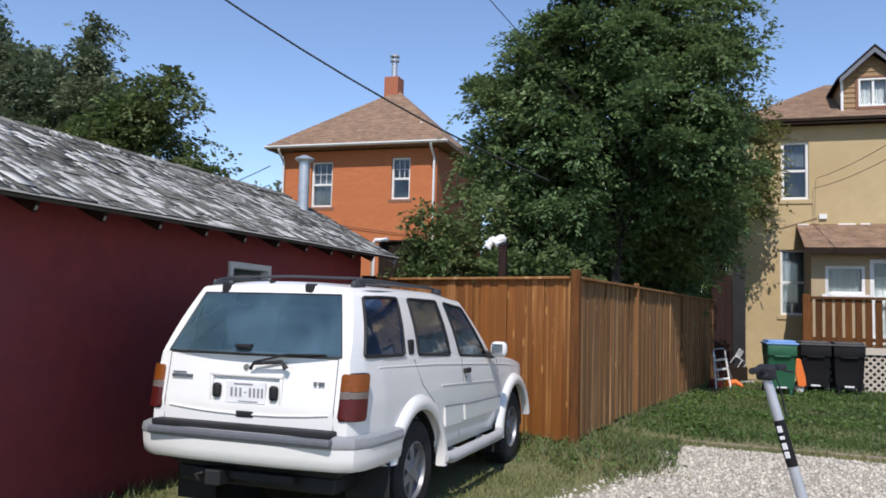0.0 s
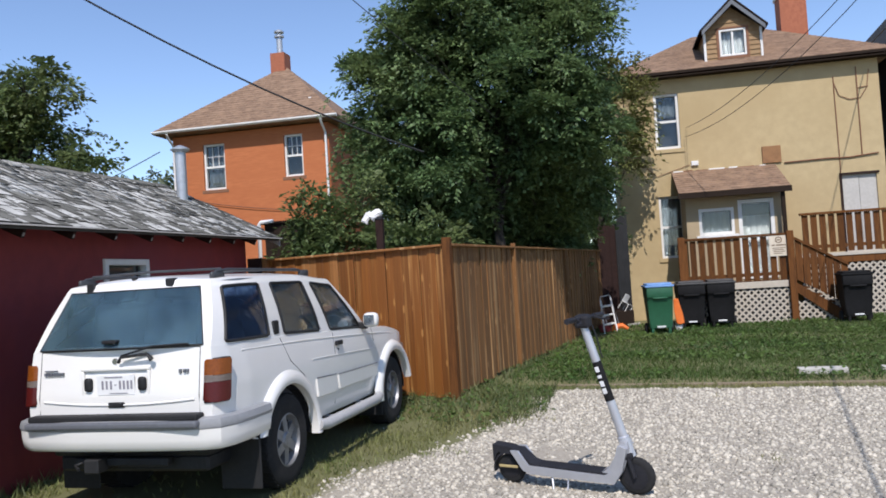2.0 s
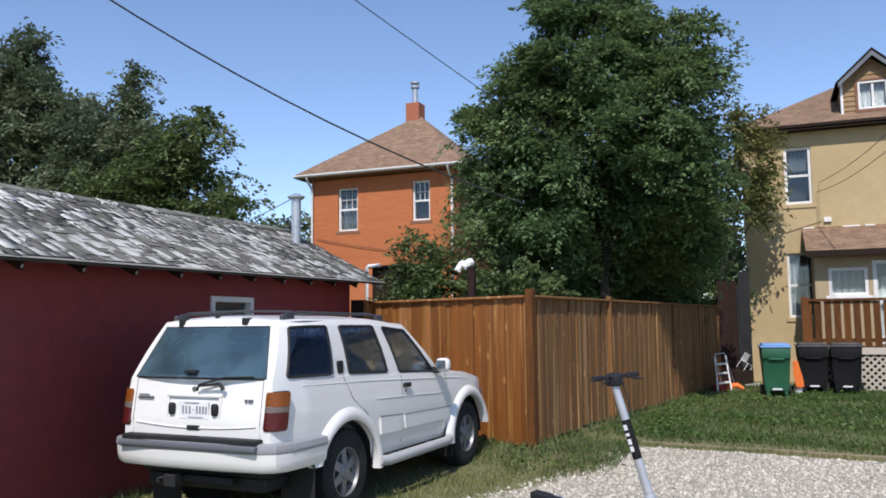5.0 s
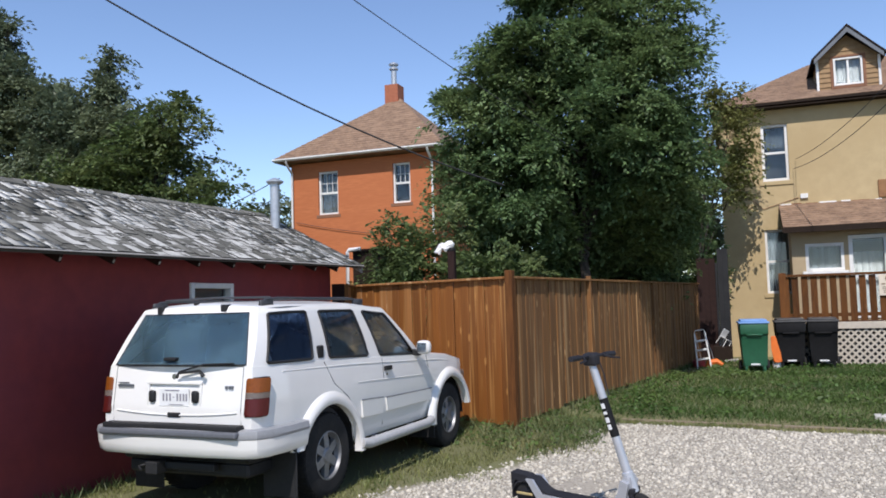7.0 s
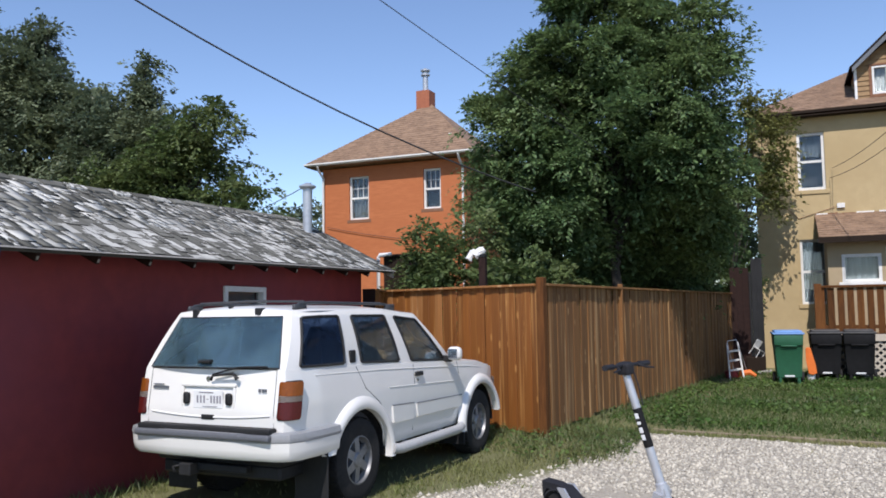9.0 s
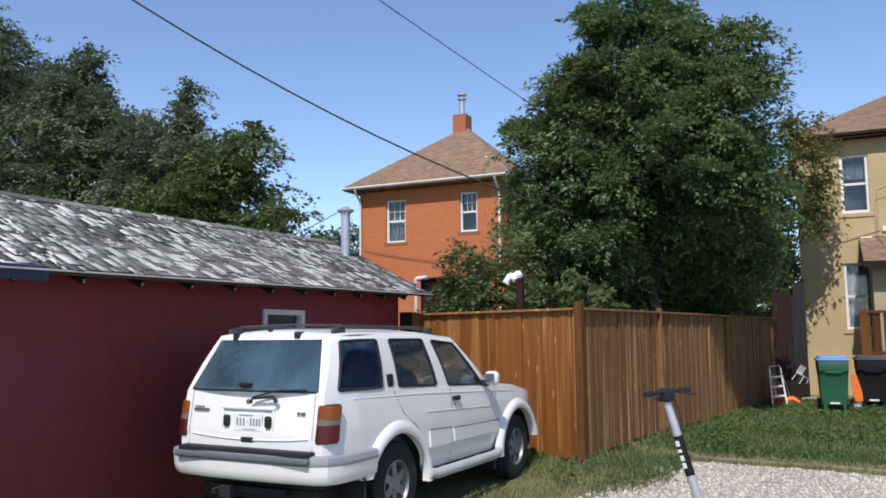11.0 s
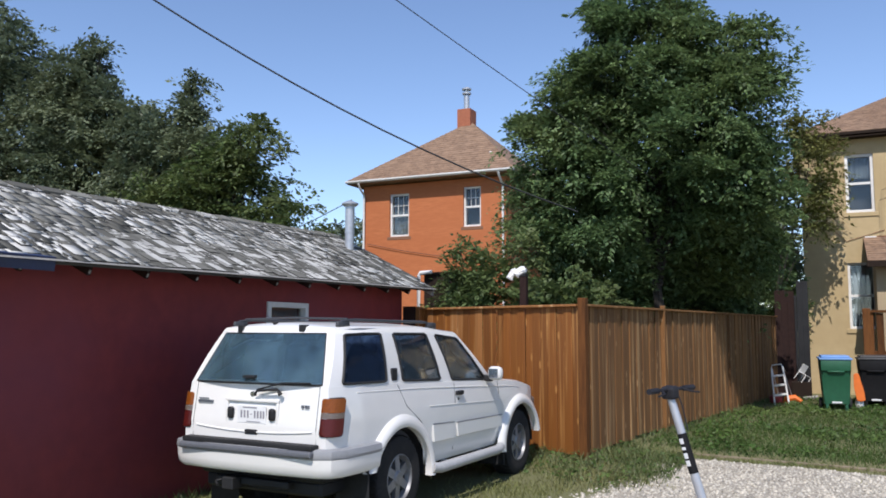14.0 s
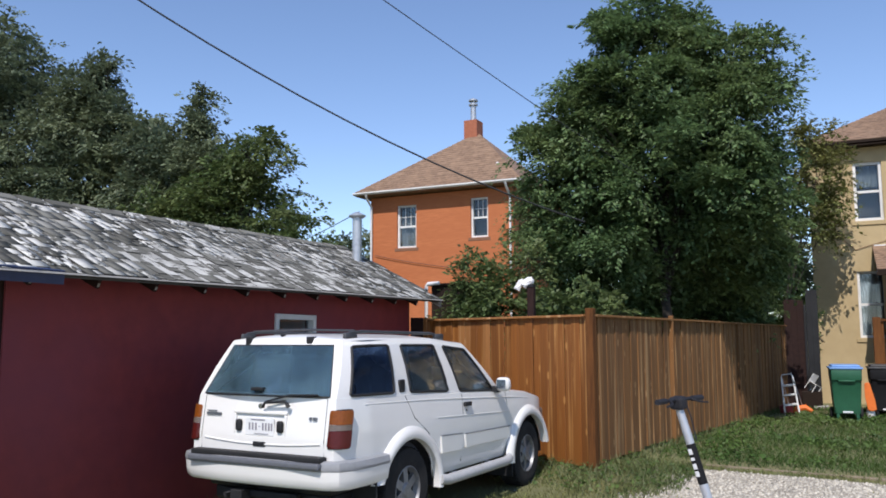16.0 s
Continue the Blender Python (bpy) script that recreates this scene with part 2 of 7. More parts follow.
M_BIN_BLACK = mat("black_plastic", (0.008, 0.008, 0.0085), (0.011, 0.011, 0.012), 0.75, 10, 2, 0.1, spec=0.2)
M_BIN_LID = mat("bin_lid_plastic", (0.05, 0.048, 0.047), (0.07, 0.067, 0.065), 0.55, 10, 2, 0.1)
M_ORANGE = mat("orange_plastic", (0.75, 0.17, 0.02), (0.66, 0.14, 0.018), 0.6, 10, 3, 0.1)
M_SCOOT = mat("scooter_silver", (0.50, 0.51, 0.54), (0.45, 0.46, 0.49), 0.38, 15, 3, 0.02, metal=0.45)
M_GRIP = mat("dark_grip", (0.014, 0.014, 0.018), (0.022, 0.022, 0.026), 0.65, 60, 5, 0.2, spec=0.3)
M_CABLE = mat("cable_sheath", (0.035, 0.035, 0.037), (0.025, 0.025, 0.027), 0.7, 20, 3, 0.1)
M_CURTAIN = mat("curtain", (0.62, 0.62, 0.60), (0.50, 0.50, 0.49), 0.9, 4, 1, 0.1, stretch=(14, 14, 0.4))
M_BLIND = mat("window_blind", (0.10, 0.115, 0.125), (0.08, 0.095, 0.105), 0.8, 8, 1, 0.1)
# pale house blinds; behind the garage pane it paints a reflection
M_BLIND_REFLECTION = mat("pale_blind_and_reflection", (0.26, 0.29, 0.31), (0.22, 0.25, 0.27), 0.8, 8, 1, 0.1)
# near-black backing that paints the shade behind windows and lattice
M_SHADE_BACK = mat("dark_room", (0.06, 0.06, 0.065), (0.04, 0.04, 0.045), 0.9, 2, 1, 0.0)
M_TIMBER = mat("edging_timber", (0.25, 0.20, 0.135), (0.17, 0.135, 0.09), 0.9, 8, 1, 0.3, stretch=(0.7, 6, 6))
M_STONE = mat("gravel_stones", (0.475, 0.435, 0.36), (0.34, 0.308, 0.245), 0.9, 25, 3, 0.2, island=0.42)
M_CONCRETE = mat("concrete", (0.50, 0.48, 0.44), (0.42, 0.40, 0.36), 0.9, 14, 2, 0.2)
M_BARK = mat("bark", (0.036, 0.029, 0.022), (0.020, 0.016, 0.012), 0.95, 10, 2, 0.6, stretch=(4, 4, 0.7))


def leaf_mat(name, c1, c2, c3, island=0.35, through=0.35):
    m = mat(name, c1, c2, 0.55, 1.3, 0.35, 0.0, c3=c3, island=island, spec=0.35)
    n, l = m.node_tree.nodes, m.node_tree.links
    p, out = n["Principled BSDF"], n["Material Output"]
    tr = n.new("ShaderNodeBsdfTranslucent")
    link = p.inputs["Base Color"].links[0].from_socket
    l.new(link, tr.inputs["Color"])
    mix = n.new("ShaderNodeMixShader")
    mix.inputs[0].default_value = through
    l.new(p.outputs[0], mix.inputs[1])
    l.new(tr.outputs[0], mix.inputs[2])
    l.new(mix.outputs[0], out.inputs["Surface"])
    return m


M_LEAF = leaf_mat("tree_leaves", (0.128, 0.198, 0.074), (0.086, 0.146, 0.059), (0.160, 0.212, 0.080), 0.48, 0.40)
M_LEAF_YELLOW = leaf_mat("yellow_green_leaves", (0.165, 0.18, 0.052), (0.12, 0.145, 0.04), (0.20, 0.19, 0.065), 0.4)
M_LEAF_DARK = leaf_mat("dark_leaves", (0.135, 0.170, 0.100), (0.095, 0.127, 0.078), (0.162, 0.185, 0.090), 0.35, 0.30)
M_LEAF_BUSH = leaf_mat("bush_leaves", (0.11, 0.155, 0.052), (0.08, 0.125, 0.04), (0.145, 0.17, 0.06))
M_GRASS = leaf_mat("grass_blades", (0.060, 0.110, 0.021), (0.042, 0.086, 0.015), (0.090, 0.126, 0.032), 0.45, 0.3)
M_CLOVER = leaf_mat("clover_leaves", (0.070, 0.126, 0.027), (0.049, 0.098, 0.020), (0.104, 0.146, 0.037), 0.42, 0.3)
M_TALL_WEED = leaf_mat("tall_weed_leaves", (0.125, 0.155, 0.055), (0.09, 0.125, 0.045), (0.20, 0.20, 0.085), 0.4, 0.3)
M_WEED = leaf_mat("weed_blades", (0.17, 0.19, 0.06), (0.12, 0.155, 0.045), (0.30, 0.26, 0.11), 0.4, 0.3)


def ground_mat():
    """Gravel lot, worn earth and lawn soil, each in its own area with ragged borders."""
    m = mat("ground_cover", (0.41, 0.37, 0.305), (0.235, 0.208, 0.165), 0.95, 24, 1.2, 0.6, c3=(0.355, 0.318, 0.255), dist=0.02)
    n, l = m.node_tree.nodes, m.node_tree.links
    p = n["Principled BSDF"]
    base = p.inputs["Base Color"].links[0].from_socket
    at = n.new("ShaderNodeAttribute")
    at.attribute_name = "soil"
    rag = n.new("ShaderNodeTexNoise")
    rag.inputs["Scale"].default_value, rag.inputs["Detail"].default_value = 3.5, 6
    ad = n.new("ShaderNodeMath")
    ad.operation = "ADD"
    l.new(at.outputs["Fac"], ad.inputs[0])
    l.new(rag.outputs["Fac"], ad.inputs[1])
    rg = n.new("ShaderNodeMapRange")
    rg.inputs["From Min"].default_value, rg.inputs["From Max"].default_value = 0.85, 1.15
    l.new(ad.outputs[0], rg.inputs["Value"])
    sp = n.new("ShaderNodeTexNoise")
    sp.inputs["Scale"].default_value, sp.inputs["Detail"].default_value = 9, 5
    so = n.new("ShaderNodeMix")
    so.data_type = "RGBA"
    so.inputs[6].default_value, so.inputs[7].default_value = (0.10, 0.12, 0.036, 1), (0.175, 0.15, 0.08, 1)
    l.new(sp.outputs["Fac"], so.inputs[0])
    mx = n.new("ShaderNodeMix")
    mx.data_type = "RGBA"
    l.new(rg.outputs[0], mx.inputs[0])
    l.new(base, mx.inputs[6])
    l.new(so.outputs[2], mx.inputs[7])
    l.new(mx.outputs[2], p.inputs["Base Color"])
    return m


M_GROUND = ground_mat()


# ---- mesh helpers ----
def box(bm, x0, x1, y0, y1, z0, z1, m=None):
    v = [bm.verts.new((x, y, z)) for z in (z0, z1) for y in (y0, y1) for x in (x0, x1)]
    for q in ((0, 2, 3, 1), (4, 5, 7, 6), (0, 1, 5, 4), (2, 6, 7, 3), (0, 4, 6, 2), (1, 3, 7, 5)):
        bm.faces.new([v[i] for i in q])
    if m is not None:
        bmesh.ops.transform(bm, matrix=m, verts=v)
    return v


def rbox(bm, x0, x1, y0, y1, z0, z1, r=0.01, seg=2, m=None):
    """A box with rounded edges."""
    b2 = bmesh.new()
    box(b2, x0, x1, y0, y1, z0, z1)
    bmesh.ops.bevel(b2, geom=list(b2.edges), offset=r, segments=seg, affect="EDGES", profile=0.5)
    if m is not None:
        bmesh.ops.transform(b2, matrix=m, verts=b2.verts)
    join(bm, b2)


def join(bm, other):
    idx = {v: bm.verts.new(v.co) for v in other.verts}
    for f in other.faces:
        bm.faces.new([idx[v] for v in f.verts])
    other.free()


def tube(bm, pts, r, n=8, caps=True):
    """A round bar along a line of points; r may be one radius or one a point."""
    pts = [Vector(p) for p in pts]
    rs = r if isinstance(r, (list, tuple)) else [r] * len(pts)
    rings = []
    up = Vector((0, 0, 1))
    for i, p in enumerate(pts):
        d = (pts[min(i + 1, len(pts) - 1)] - pts[max(i - 1, 0)]).normalized()
        a = d.cross(up)
        if a.length < 1e-3:
            a = d.cross(Vector((0, 1, 0)))
        a.normalize()
        b = d.cross(a)
        rings.append([bm.verts.new(p + rs[i] * (math.cos(k * 2 * math.pi / n) * a + math.sin(k * 2 * math.pi / n) * b)) for k in range(n)])
    for q, w in zip(rings, rings[1:]):
        for k in range(n):
            bm.faces.new((q[k], q[(k + 1) % n], w[(k + 1) % n], w[k]))
    if caps:
        bm.faces.new(rings[0][::-1])
        bm.faces.new(rings[-1])


def prism(bm, poly, axis, a, b):
    """A flat outline drawn out between a and b along an axis. The outline holds the two other coordinates."""
    def put(p, w):
        c = list(p)
        c.insert(axis, w)
        return bm.verts.new(c)
    lo, hi = [put(p, a) for p in poly], [put(p, b) for p in poly]
    bm.faces.new(lo)
    bm.faces.new(hi[::-1])
    for i in range(len(poly)):
        j = (i + 1) % len(poly)
        bm.faces.new((lo[i], hi[i], hi[j], lo[j]))


def lathe(bm, prof, n=24, m=None, axis=0, caps=True):
    """A turned form: prof holds (place along the axis, radius)."""
    rings = []
    for w, r in prof:
        ring = []
        for k in range(n):
            c, s = r * math.cos(k * 2 * math.pi / n), r * math.sin(k * 2 * math.pi / n)
            co = Vector((w, c, s)) if axis == 0 else Vector((c, s, w)) if axis == 2 else Vector((s, w, c))
            ring.append(bm.verts.new(m @ co if m is not None else co))
        rings.append(ring)
    for q, w in zip(rings, rings[1:]):
        for k in range(n):
            bm.faces.new((q[k], q[(k + 1) % n], w[(k + 1) % n], w[k]))
    if caps:
        bm.faces.new(rings[0][::-1])
        bm.faces.new(rings[-1])
    else:
        for k in range(n):
            bm.faces.new((rings[-1][k], rings[-1][(k + 1) % n], rings[0][(k + 1) % n], rings[0][k]))


def mesh_of(name, bm, material, smooth=0.0):
    bmesh.ops.recalc_face_normals(bm, faces=bm.faces)
    me = bpy.data.meshes.new(name)
    bm.to_mesh(me)
    bm.free()
    me.materials.append(material)
    if smooth:
        for poly in me.polygons:
            poly.use_smooth = True
        me.set_sharp_from_angle(angle=radians(smooth))
    return me


def part(name, bm, material, parent, label="", smooth=0.0):
    ob = new(name, mesh_of(name, bm, material, smooth))
    ob.parent = parent
    return tagged(ob, label)


def share(name, me, parent, m):
    ob = new(name, me)
    ob.parent = parent
    ob.matrix_basis = m
    return ob


def thing(name, label, category, m=None, group="", kind=""):
    ob = new(name)
    ob.empty_display_size = 0.2
    if m is not None:
        ob.matrix_basis = m
    return tagged(ob, label, category, group, kind)


def solo(name, bm, material, label, category, group="", kind="", smooth=0.0, m=None):
    ob = new(name, mesh_of(name, bm, material, smooth))
    if m is not None:
        ob.matrix_basis = m
    return tagged(ob, label, category, group, kind)


def cloud(name, verts, faces, material):
    me = bpy.data.meshes.new(name)
    verts = np.asarray(verts, dtype=np.float32)
    faces = np.asarray(faces, dtype=np.int32)
    k = faces.shape[1]
    me.vertices.add(len(verts))
    me.vertices.foreach_set("co", verts.ravel())
    me.loops.add(faces.size)
    me.loops.foreach_set("vertex_index", faces.ravel())
    me.polygons.add(len(faces))
    me.polygons.foreach_set("loop_start", np.arange(0, faces.size, k, dtype=np.int32))
    me.update(calc_edges=True)
    me.validate()
    me.materials.append(material)
    return me


def wall_x(bm, x0, x1, z0, z1, y0, y1, holes=()):
    """A wall along x with rectangular openings (hx0, hx1, hz0, hz1) right through it."""
    xs = sorted({x0, x1, *[h[0] for h in holes], *[h[1] for h in holes]})
    zs = sorted({z0, z1, *[h[2] for h in holes], *[h[3] for h in holes]})
    grid = {}

    def vert(x, y, z):
        key = (round(x, 4), round(y, 4), round(z, 4))
        if key not in grid:
            grid[key] = bm.verts.new((x, y, z))
        return grid[key]

    def open_at(i, k):
        if i < 0 or k < 0 or i >= len(xs) - 1 or k >= len(zs) - 1:
            return True
        cx, cz = (xs[i] + xs[i + 1]) / 2, (zs[k] + zs[k + 1]) / 2
        return any(h[0] < cx < h[1] and h[2] < cz < h[3] for h in holes)

    for i in range(len(xs) - 1):
        for k in range(len(zs) - 1):
            if open_at(i, k):
                continue
            a, b, c, d = xs[i], xs[i + 1], zs[k], zs[k + 1]
            for y in (y0, y1):
                bm.faces.new([vert(a, y, c), vert(b, y, c), vert(b, y, d), vert(a, y, d)])
            for e, f, (p, q) in (((a, c), (a, d), (i - 1, k)), ((b, c), (b, d), (i + 1, k)), ((a, c), (b, c), (i, k - 1)), ((a, d), (b, d), (i, k + 1))):
                if open_at(p, q):
                    bm.faces.new([vert(e[0], y0, e[1]), vert(f[0], y0, f[1]), vert(f[0], y1, f[1]), vert(e[0], y1, e[1])])


# ---- ground ----
def smoothstep(a, b, v):
    t = min(max((v - a) / (b - a), 0), 1)
    return t * t * (3 - 2 * t)


def edging_y(x):
    return 10.62 - 0.145 * (x - 1.2)


def fence_x(y):
    return 0.375 + (y - 9.2) * 0.1627


def ground_z(x, y):
    lawn = smoothstep(-0.1, 0.25, y - edging_y(x))
    return lawn * (0.05 + 0.05 * smoothstep(11, 18, y)) + 0.10 * smoothstep(8.2, 9.6, y) * smoothstep(1.6, 0.2, x)


def soil_at(x, y):
    """1 where grass or earth lies, 0 on the gravel."""
    if y > edging_y(x) - 0.30:
        return 1.0
    border = -0.12 + 1.20 * smoothstep(4.8, 8.4, y) + 0.35 * smoothstep(9.2, 10.2, y)
    return 1.0 - smoothstep(border - 0.45, border + 0.5, x)


def build_ground():
    near_x, near_y = np.arange(-6, 14.01, 0.125), np.arange(-6, 24.01, 0.125)
    far = [0.5, 1.5, 4, 10, 25, 60, 150, 400, 1000]
    xs = [near_x[0] - f for f in far[::-1]] + list(near_x) + [near_x[-1] + f for f in far]
    ys = [near_y[0] - f for f in far[::-1]] + list(near_y) + [near_y[-1] + f for f in far]
    verts, soil = [], []
    for y in ys:
        for x in xs:
            bumpy = 0.02 * noise.noise((x * 0.9, y * 0.9, 0)) if abs(x) < 15 and abs(y) < 25 else 0
            verts.append((x, y, ground_z(x, y) + bumpy))
            soil.append(soil_at(x, y))
    w = len(xs)
    faces = [(j * w + i, j * w + i + 1, (j + 1) * w + i + 1, (j + 1) * w + i) for j in range(len(ys) - 1) for i in range(w - 1)]
    me = cloud("ground", verts, faces, M_GROUND)
    at = me.attributes.new("soil", "FLOAT", "POINT")
    at.data.foreach_set("value", np.array(soil, dtype=np.float32))
    for poly in me.polygons:
        poly.use_smooth = True
    tagged(new("ground", me), "pale gravel lot with worn earth and lawn soil", "ground", kind="structure")


build_ground()


# ---- garage ----
GX, GY0, GY1 = -2.82, 3.32, 10.2
EAVE_X, RIDGE_X = -2.38, -4.15
# roof front is made longer out of view to shade side wall and door
ROOF_SHADE_Y0, ROOF_Y1 = 0.95, 10.43


def eave_z(y):
    return 2.24 + 0.012 * (y - 3)


def ridge_z(y):
    return 3.10 + 0.018 * (y - 3)


def roof_point(y, f, lift=0.0):
    """A point on the sunny slope: f runs from the eave (0) to the ridge (1)."""
    z = eave_z(y) + (ridge_z(y) - eave_z(y)) * f
    return Vector((EAVE_X + (RIDGE_X - EAVE_X) * f, y, z)) + lift * Vector((0.44, 0, 0.9))


def build_garage():
    g = thing("garage", "dark red painted wooden garage with a weathered shingle roof", "garage")
    bm = bmesh.new()
    # side wall with an opening for the window, drawn along x and turned to run along y
    wall_x(bm, GY0, GY1, -0.05, 2.42, 0, 0.12, [(6.86, 7.58, 1.36, 1.97)])
    bmesh.ops.transform(bm, matrix=Matrix(((0, -1, 0, GX), (1, 0, 0, 0), (0, 0, 1, 0), (0, 0, 0, 1))), verts=bm.verts)
    part("side_wall", bm, M_RED_WALL, g, "dark red painted side wall")
    bm = bmesh.new()
    x2 = 2 * RIDGE_X - GX
    for y0, y1 in ((GY1 - 0.12, GY1),):
        prism(bm, [(GX - 0.12, -0.05), (x2, -0.05), (x2, 2.38), (RIDGE_X, 3.12), (GX - 0.12, 2.44)], 1, y0, y1)
    part("gable_wall", bm, M_RED_WALL, g)
    bm = bmesh.new()
    prism(bm, [(GX - 0.12, 2.15), (x2, 2.15), (x2, 2.38), (RIDGE_X, 2.98), (GX - 0.12, 2.40)], 1, GY0, GY0 + 0.12)
    box(bm, x2, x2 + 0.25, GY0, GY0 + 0.12, -0.05, 2.15)
    part("front_gable", bm, M_DARK_WOOD, g)
    bm = bmesh.new()
    box(bm, x2, x2 + 0.12, GY0 + 0.12, GY1 - 0.12, -0.05, 2.35)
    part("far_wall", bm, M_RED_WALL, g)
    bm = bmesh.new()
    for k in range(4):
        rbox(bm, x2 + 0.26, GX - 0.3, GY0 + 0.03, GY0 + 0.08, 0.02 + k * 0.53, 0.02 + k * 0.53 + 0.52, 0.008, 1)
    part("garage_door", bm, M_GARAGE_DOOR, g, "brown panelled door")
    # corner jamb, near-black to paint the roof overhang's shadow
    bm = bmesh.new()
    rbox(bm, GX - 0.3, GX - 0.02, GY0 - 0.03, GY0 + 0.1, -0.05, 2.2, 0.01)
    part("shaded_jamb", bm, M_DARK_WOOD, g)
    # roof boards, fascia and rafter tails, with the unseen front overhang added for shade
    for side in (1, -1):
        bm = bmesh.new()
        vs = []
        for y in np.linspace(ROOF_SHADE_Y0, ROOF_Y1, 9):
            for f in (0, 1):
                for d in (-0.02, -0.044):
                    p = roof_point(y, f, d)
                    vs.append(bm.verts.new((p.x if side > 0 else 2 * RIDGE_X - p.x, p.y, p.z)))
        for i in range(8):
            a, b = vs[4 * i:4 * i + 4], vs[4 * i + 4:4 * i + 8]
            for q, w in ((0, 2), (1, 3), (0, 1), (2, 3)):
                bm.faces.new((a[q], a[w], b[w], b[q]))
        for e in (vs[:4], vs[-4:]):
            bm.faces.new((e[0], e[1], e[3], e[2]))
        part("roof_slope", bm, M_ROOF_DECK, g)
    y = 1.324
    bm = bmesh.new()
    box(bm, -0.018, 0.018, 0, 0.44, -0.045, 0.045)
    tail = mesh_of("rafter_tail", bm, M_DARK_WOOD)
    bm = bmesh.new()
    rbox(bm, -0.012, 0.012, -0.005, 0.02, -0.030, 0.004, 0.004, 1)
    tip = mesh_of("end_grain", bm, M_GREY_WOOD)
    while y < ROOF_Y1 - 0.1:
        p = roof_point(y, 0.03, -0.10)
        ob = share("rafter_tail", tail, g, Matrix.Translation(p) @ Matrix.Rotation(radians(90), 4, "Z") @ Matrix.Rotation(radians(25), 4, "X"))
        share("end_grain", tip, ob, Matrix.Identity(4))
        y += 0.652
    bm = bmesh.new()
    for f0, f1 in ((0.0, 1.0),):
        for yy in (ROOF_Y1 + 0.002,):
            a, b = roof_point(yy, 0, -0.02), roof_point(yy, 1, -0.02)
            prism(bm, [(a.x, a.z), (b.x, b.z), (b.x, b.z - 0.13), (a.x, a.z - 0.1)], 1, yy, yy + 0.025)
    part("rake_board", bm, M_GREY_WOOD, g)
    bm = bmesh.new()
    a, b = roof_point(ROOF_SHADE_Y0, 0, 0), roof_point(ROOF_Y1, 0, 0)
    v = [bm.verts.new(c) for e in (a, b) for c in ((e.x + 0.036, e.y, e.z - 0.002), (e.x + 0.044, e.y, e.z - 0.016), (e.x - 0.06, e.y, e.z - 0.006), (e.x - 0.06, e.y, e.z + 0.012))]
    for q in ((0, 1, 5, 4), (1, 2, 6, 5), (2, 3, 7, 6), (3, 0, 4, 7), (0, 1, 2, 3), (4, 5, 6, 7)):
        bm.faces.new([v[i] for i in q])
    part("drip_edge", bm, M_GREY_WOOD, g, "pale weathered eave edge")
    bm = bmesh.new()
    a, b = roof_point(2.75, 0, -0.03), roof_point(3.5, 0, -0.03)
    prism(bm, [(a.x + 0.012, a.z - 0.06), (a.x + 0.03, a.z + 0.05), (a.x - 0.10, a.z + 0.085), (a.x - 0.12, a.z + 0.06)], 1, a.y - 0.02, b.y)
    part("eave_tarp", bm, mat("blue_tarp", (0.018, 0.03, 0.085), (0.012, 0.02, 0.055), 0.5, 12, 3, 0.6), g, "blue plastic wrapped over the eave corner")
    # window in the side wall
    w = thing("window_1", "small white-framed garage window with dark glass", "window", kind="structure")
    bm = bmesh.new()
    for y0, y1, z0, z1 in ((6.80, 6.865, 1.30, 2.02), (7.565, 7.63, 1.30, 2.02), (6.865, 7.565, 1.955, 2.02), (6.865, 7.565, 1.30, 1.38)):
        rbox(bm, GX - 0.09, GX + 0.03, y0, y1, z0, z1, 0.006, 1)
    part("window_frame", bm, M_WHITE, w, "white painted wooden frame")
    bm = bmesh.new()
    box(bm, GX - 0.06, GX - 0.054, 6.865, 7.565, 1.38, 1.955)
    part("pane", bm, M_PANE, w).visible_shadow = False
    # pale sheet added behind the pane to give its grey reflection
    bm = bmesh.new()
    box(bm, GX - 0.118, GX - 0.114, 6.865, 7.575, 1.365, 1.965)
    part("blind", bm, M_BLIND_REFLECTION, w)
    # ridge cap and shingles
    rng = random.Random(4)
    shapes = []
    for k in range(10):
        bm = bmesh.new()
        wd, ln = 0.08 + 0.011 * k, 0.20
        th = 0.007 + 0.003 * (k % 4)
        box(bm, 0.0015, wd - 0.0015, -0.016 * (k % 3), ln, 0, th)
        bm.verts.ensure_lookup_table()
        for v in bm.verts:
            if v.co.y > 0.1:
                v.co.z -= 0.012
            v.co.z += 0.002 * math.sin(k * 2.1 + v.co.x * 30)
        me = mesh_of("shingle", bm, M_SHINGLE)
        me.materials.append(M_SHINGLE_LIP_SHADE)
        # every face but the top takes the painted lip shade
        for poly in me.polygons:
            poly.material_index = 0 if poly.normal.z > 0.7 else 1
        shapes.append((wd, me))
    slope = math.atan2(ridge_z(6) - eave_z(6), EAVE_X - RIDGE_X)
    run = (EAVE_X - RIDGE_X) / math.cos(slope)
    rows = int(run / 0.108)
    count = 0
    rest_v, rest_f, rest_m = [], [], []
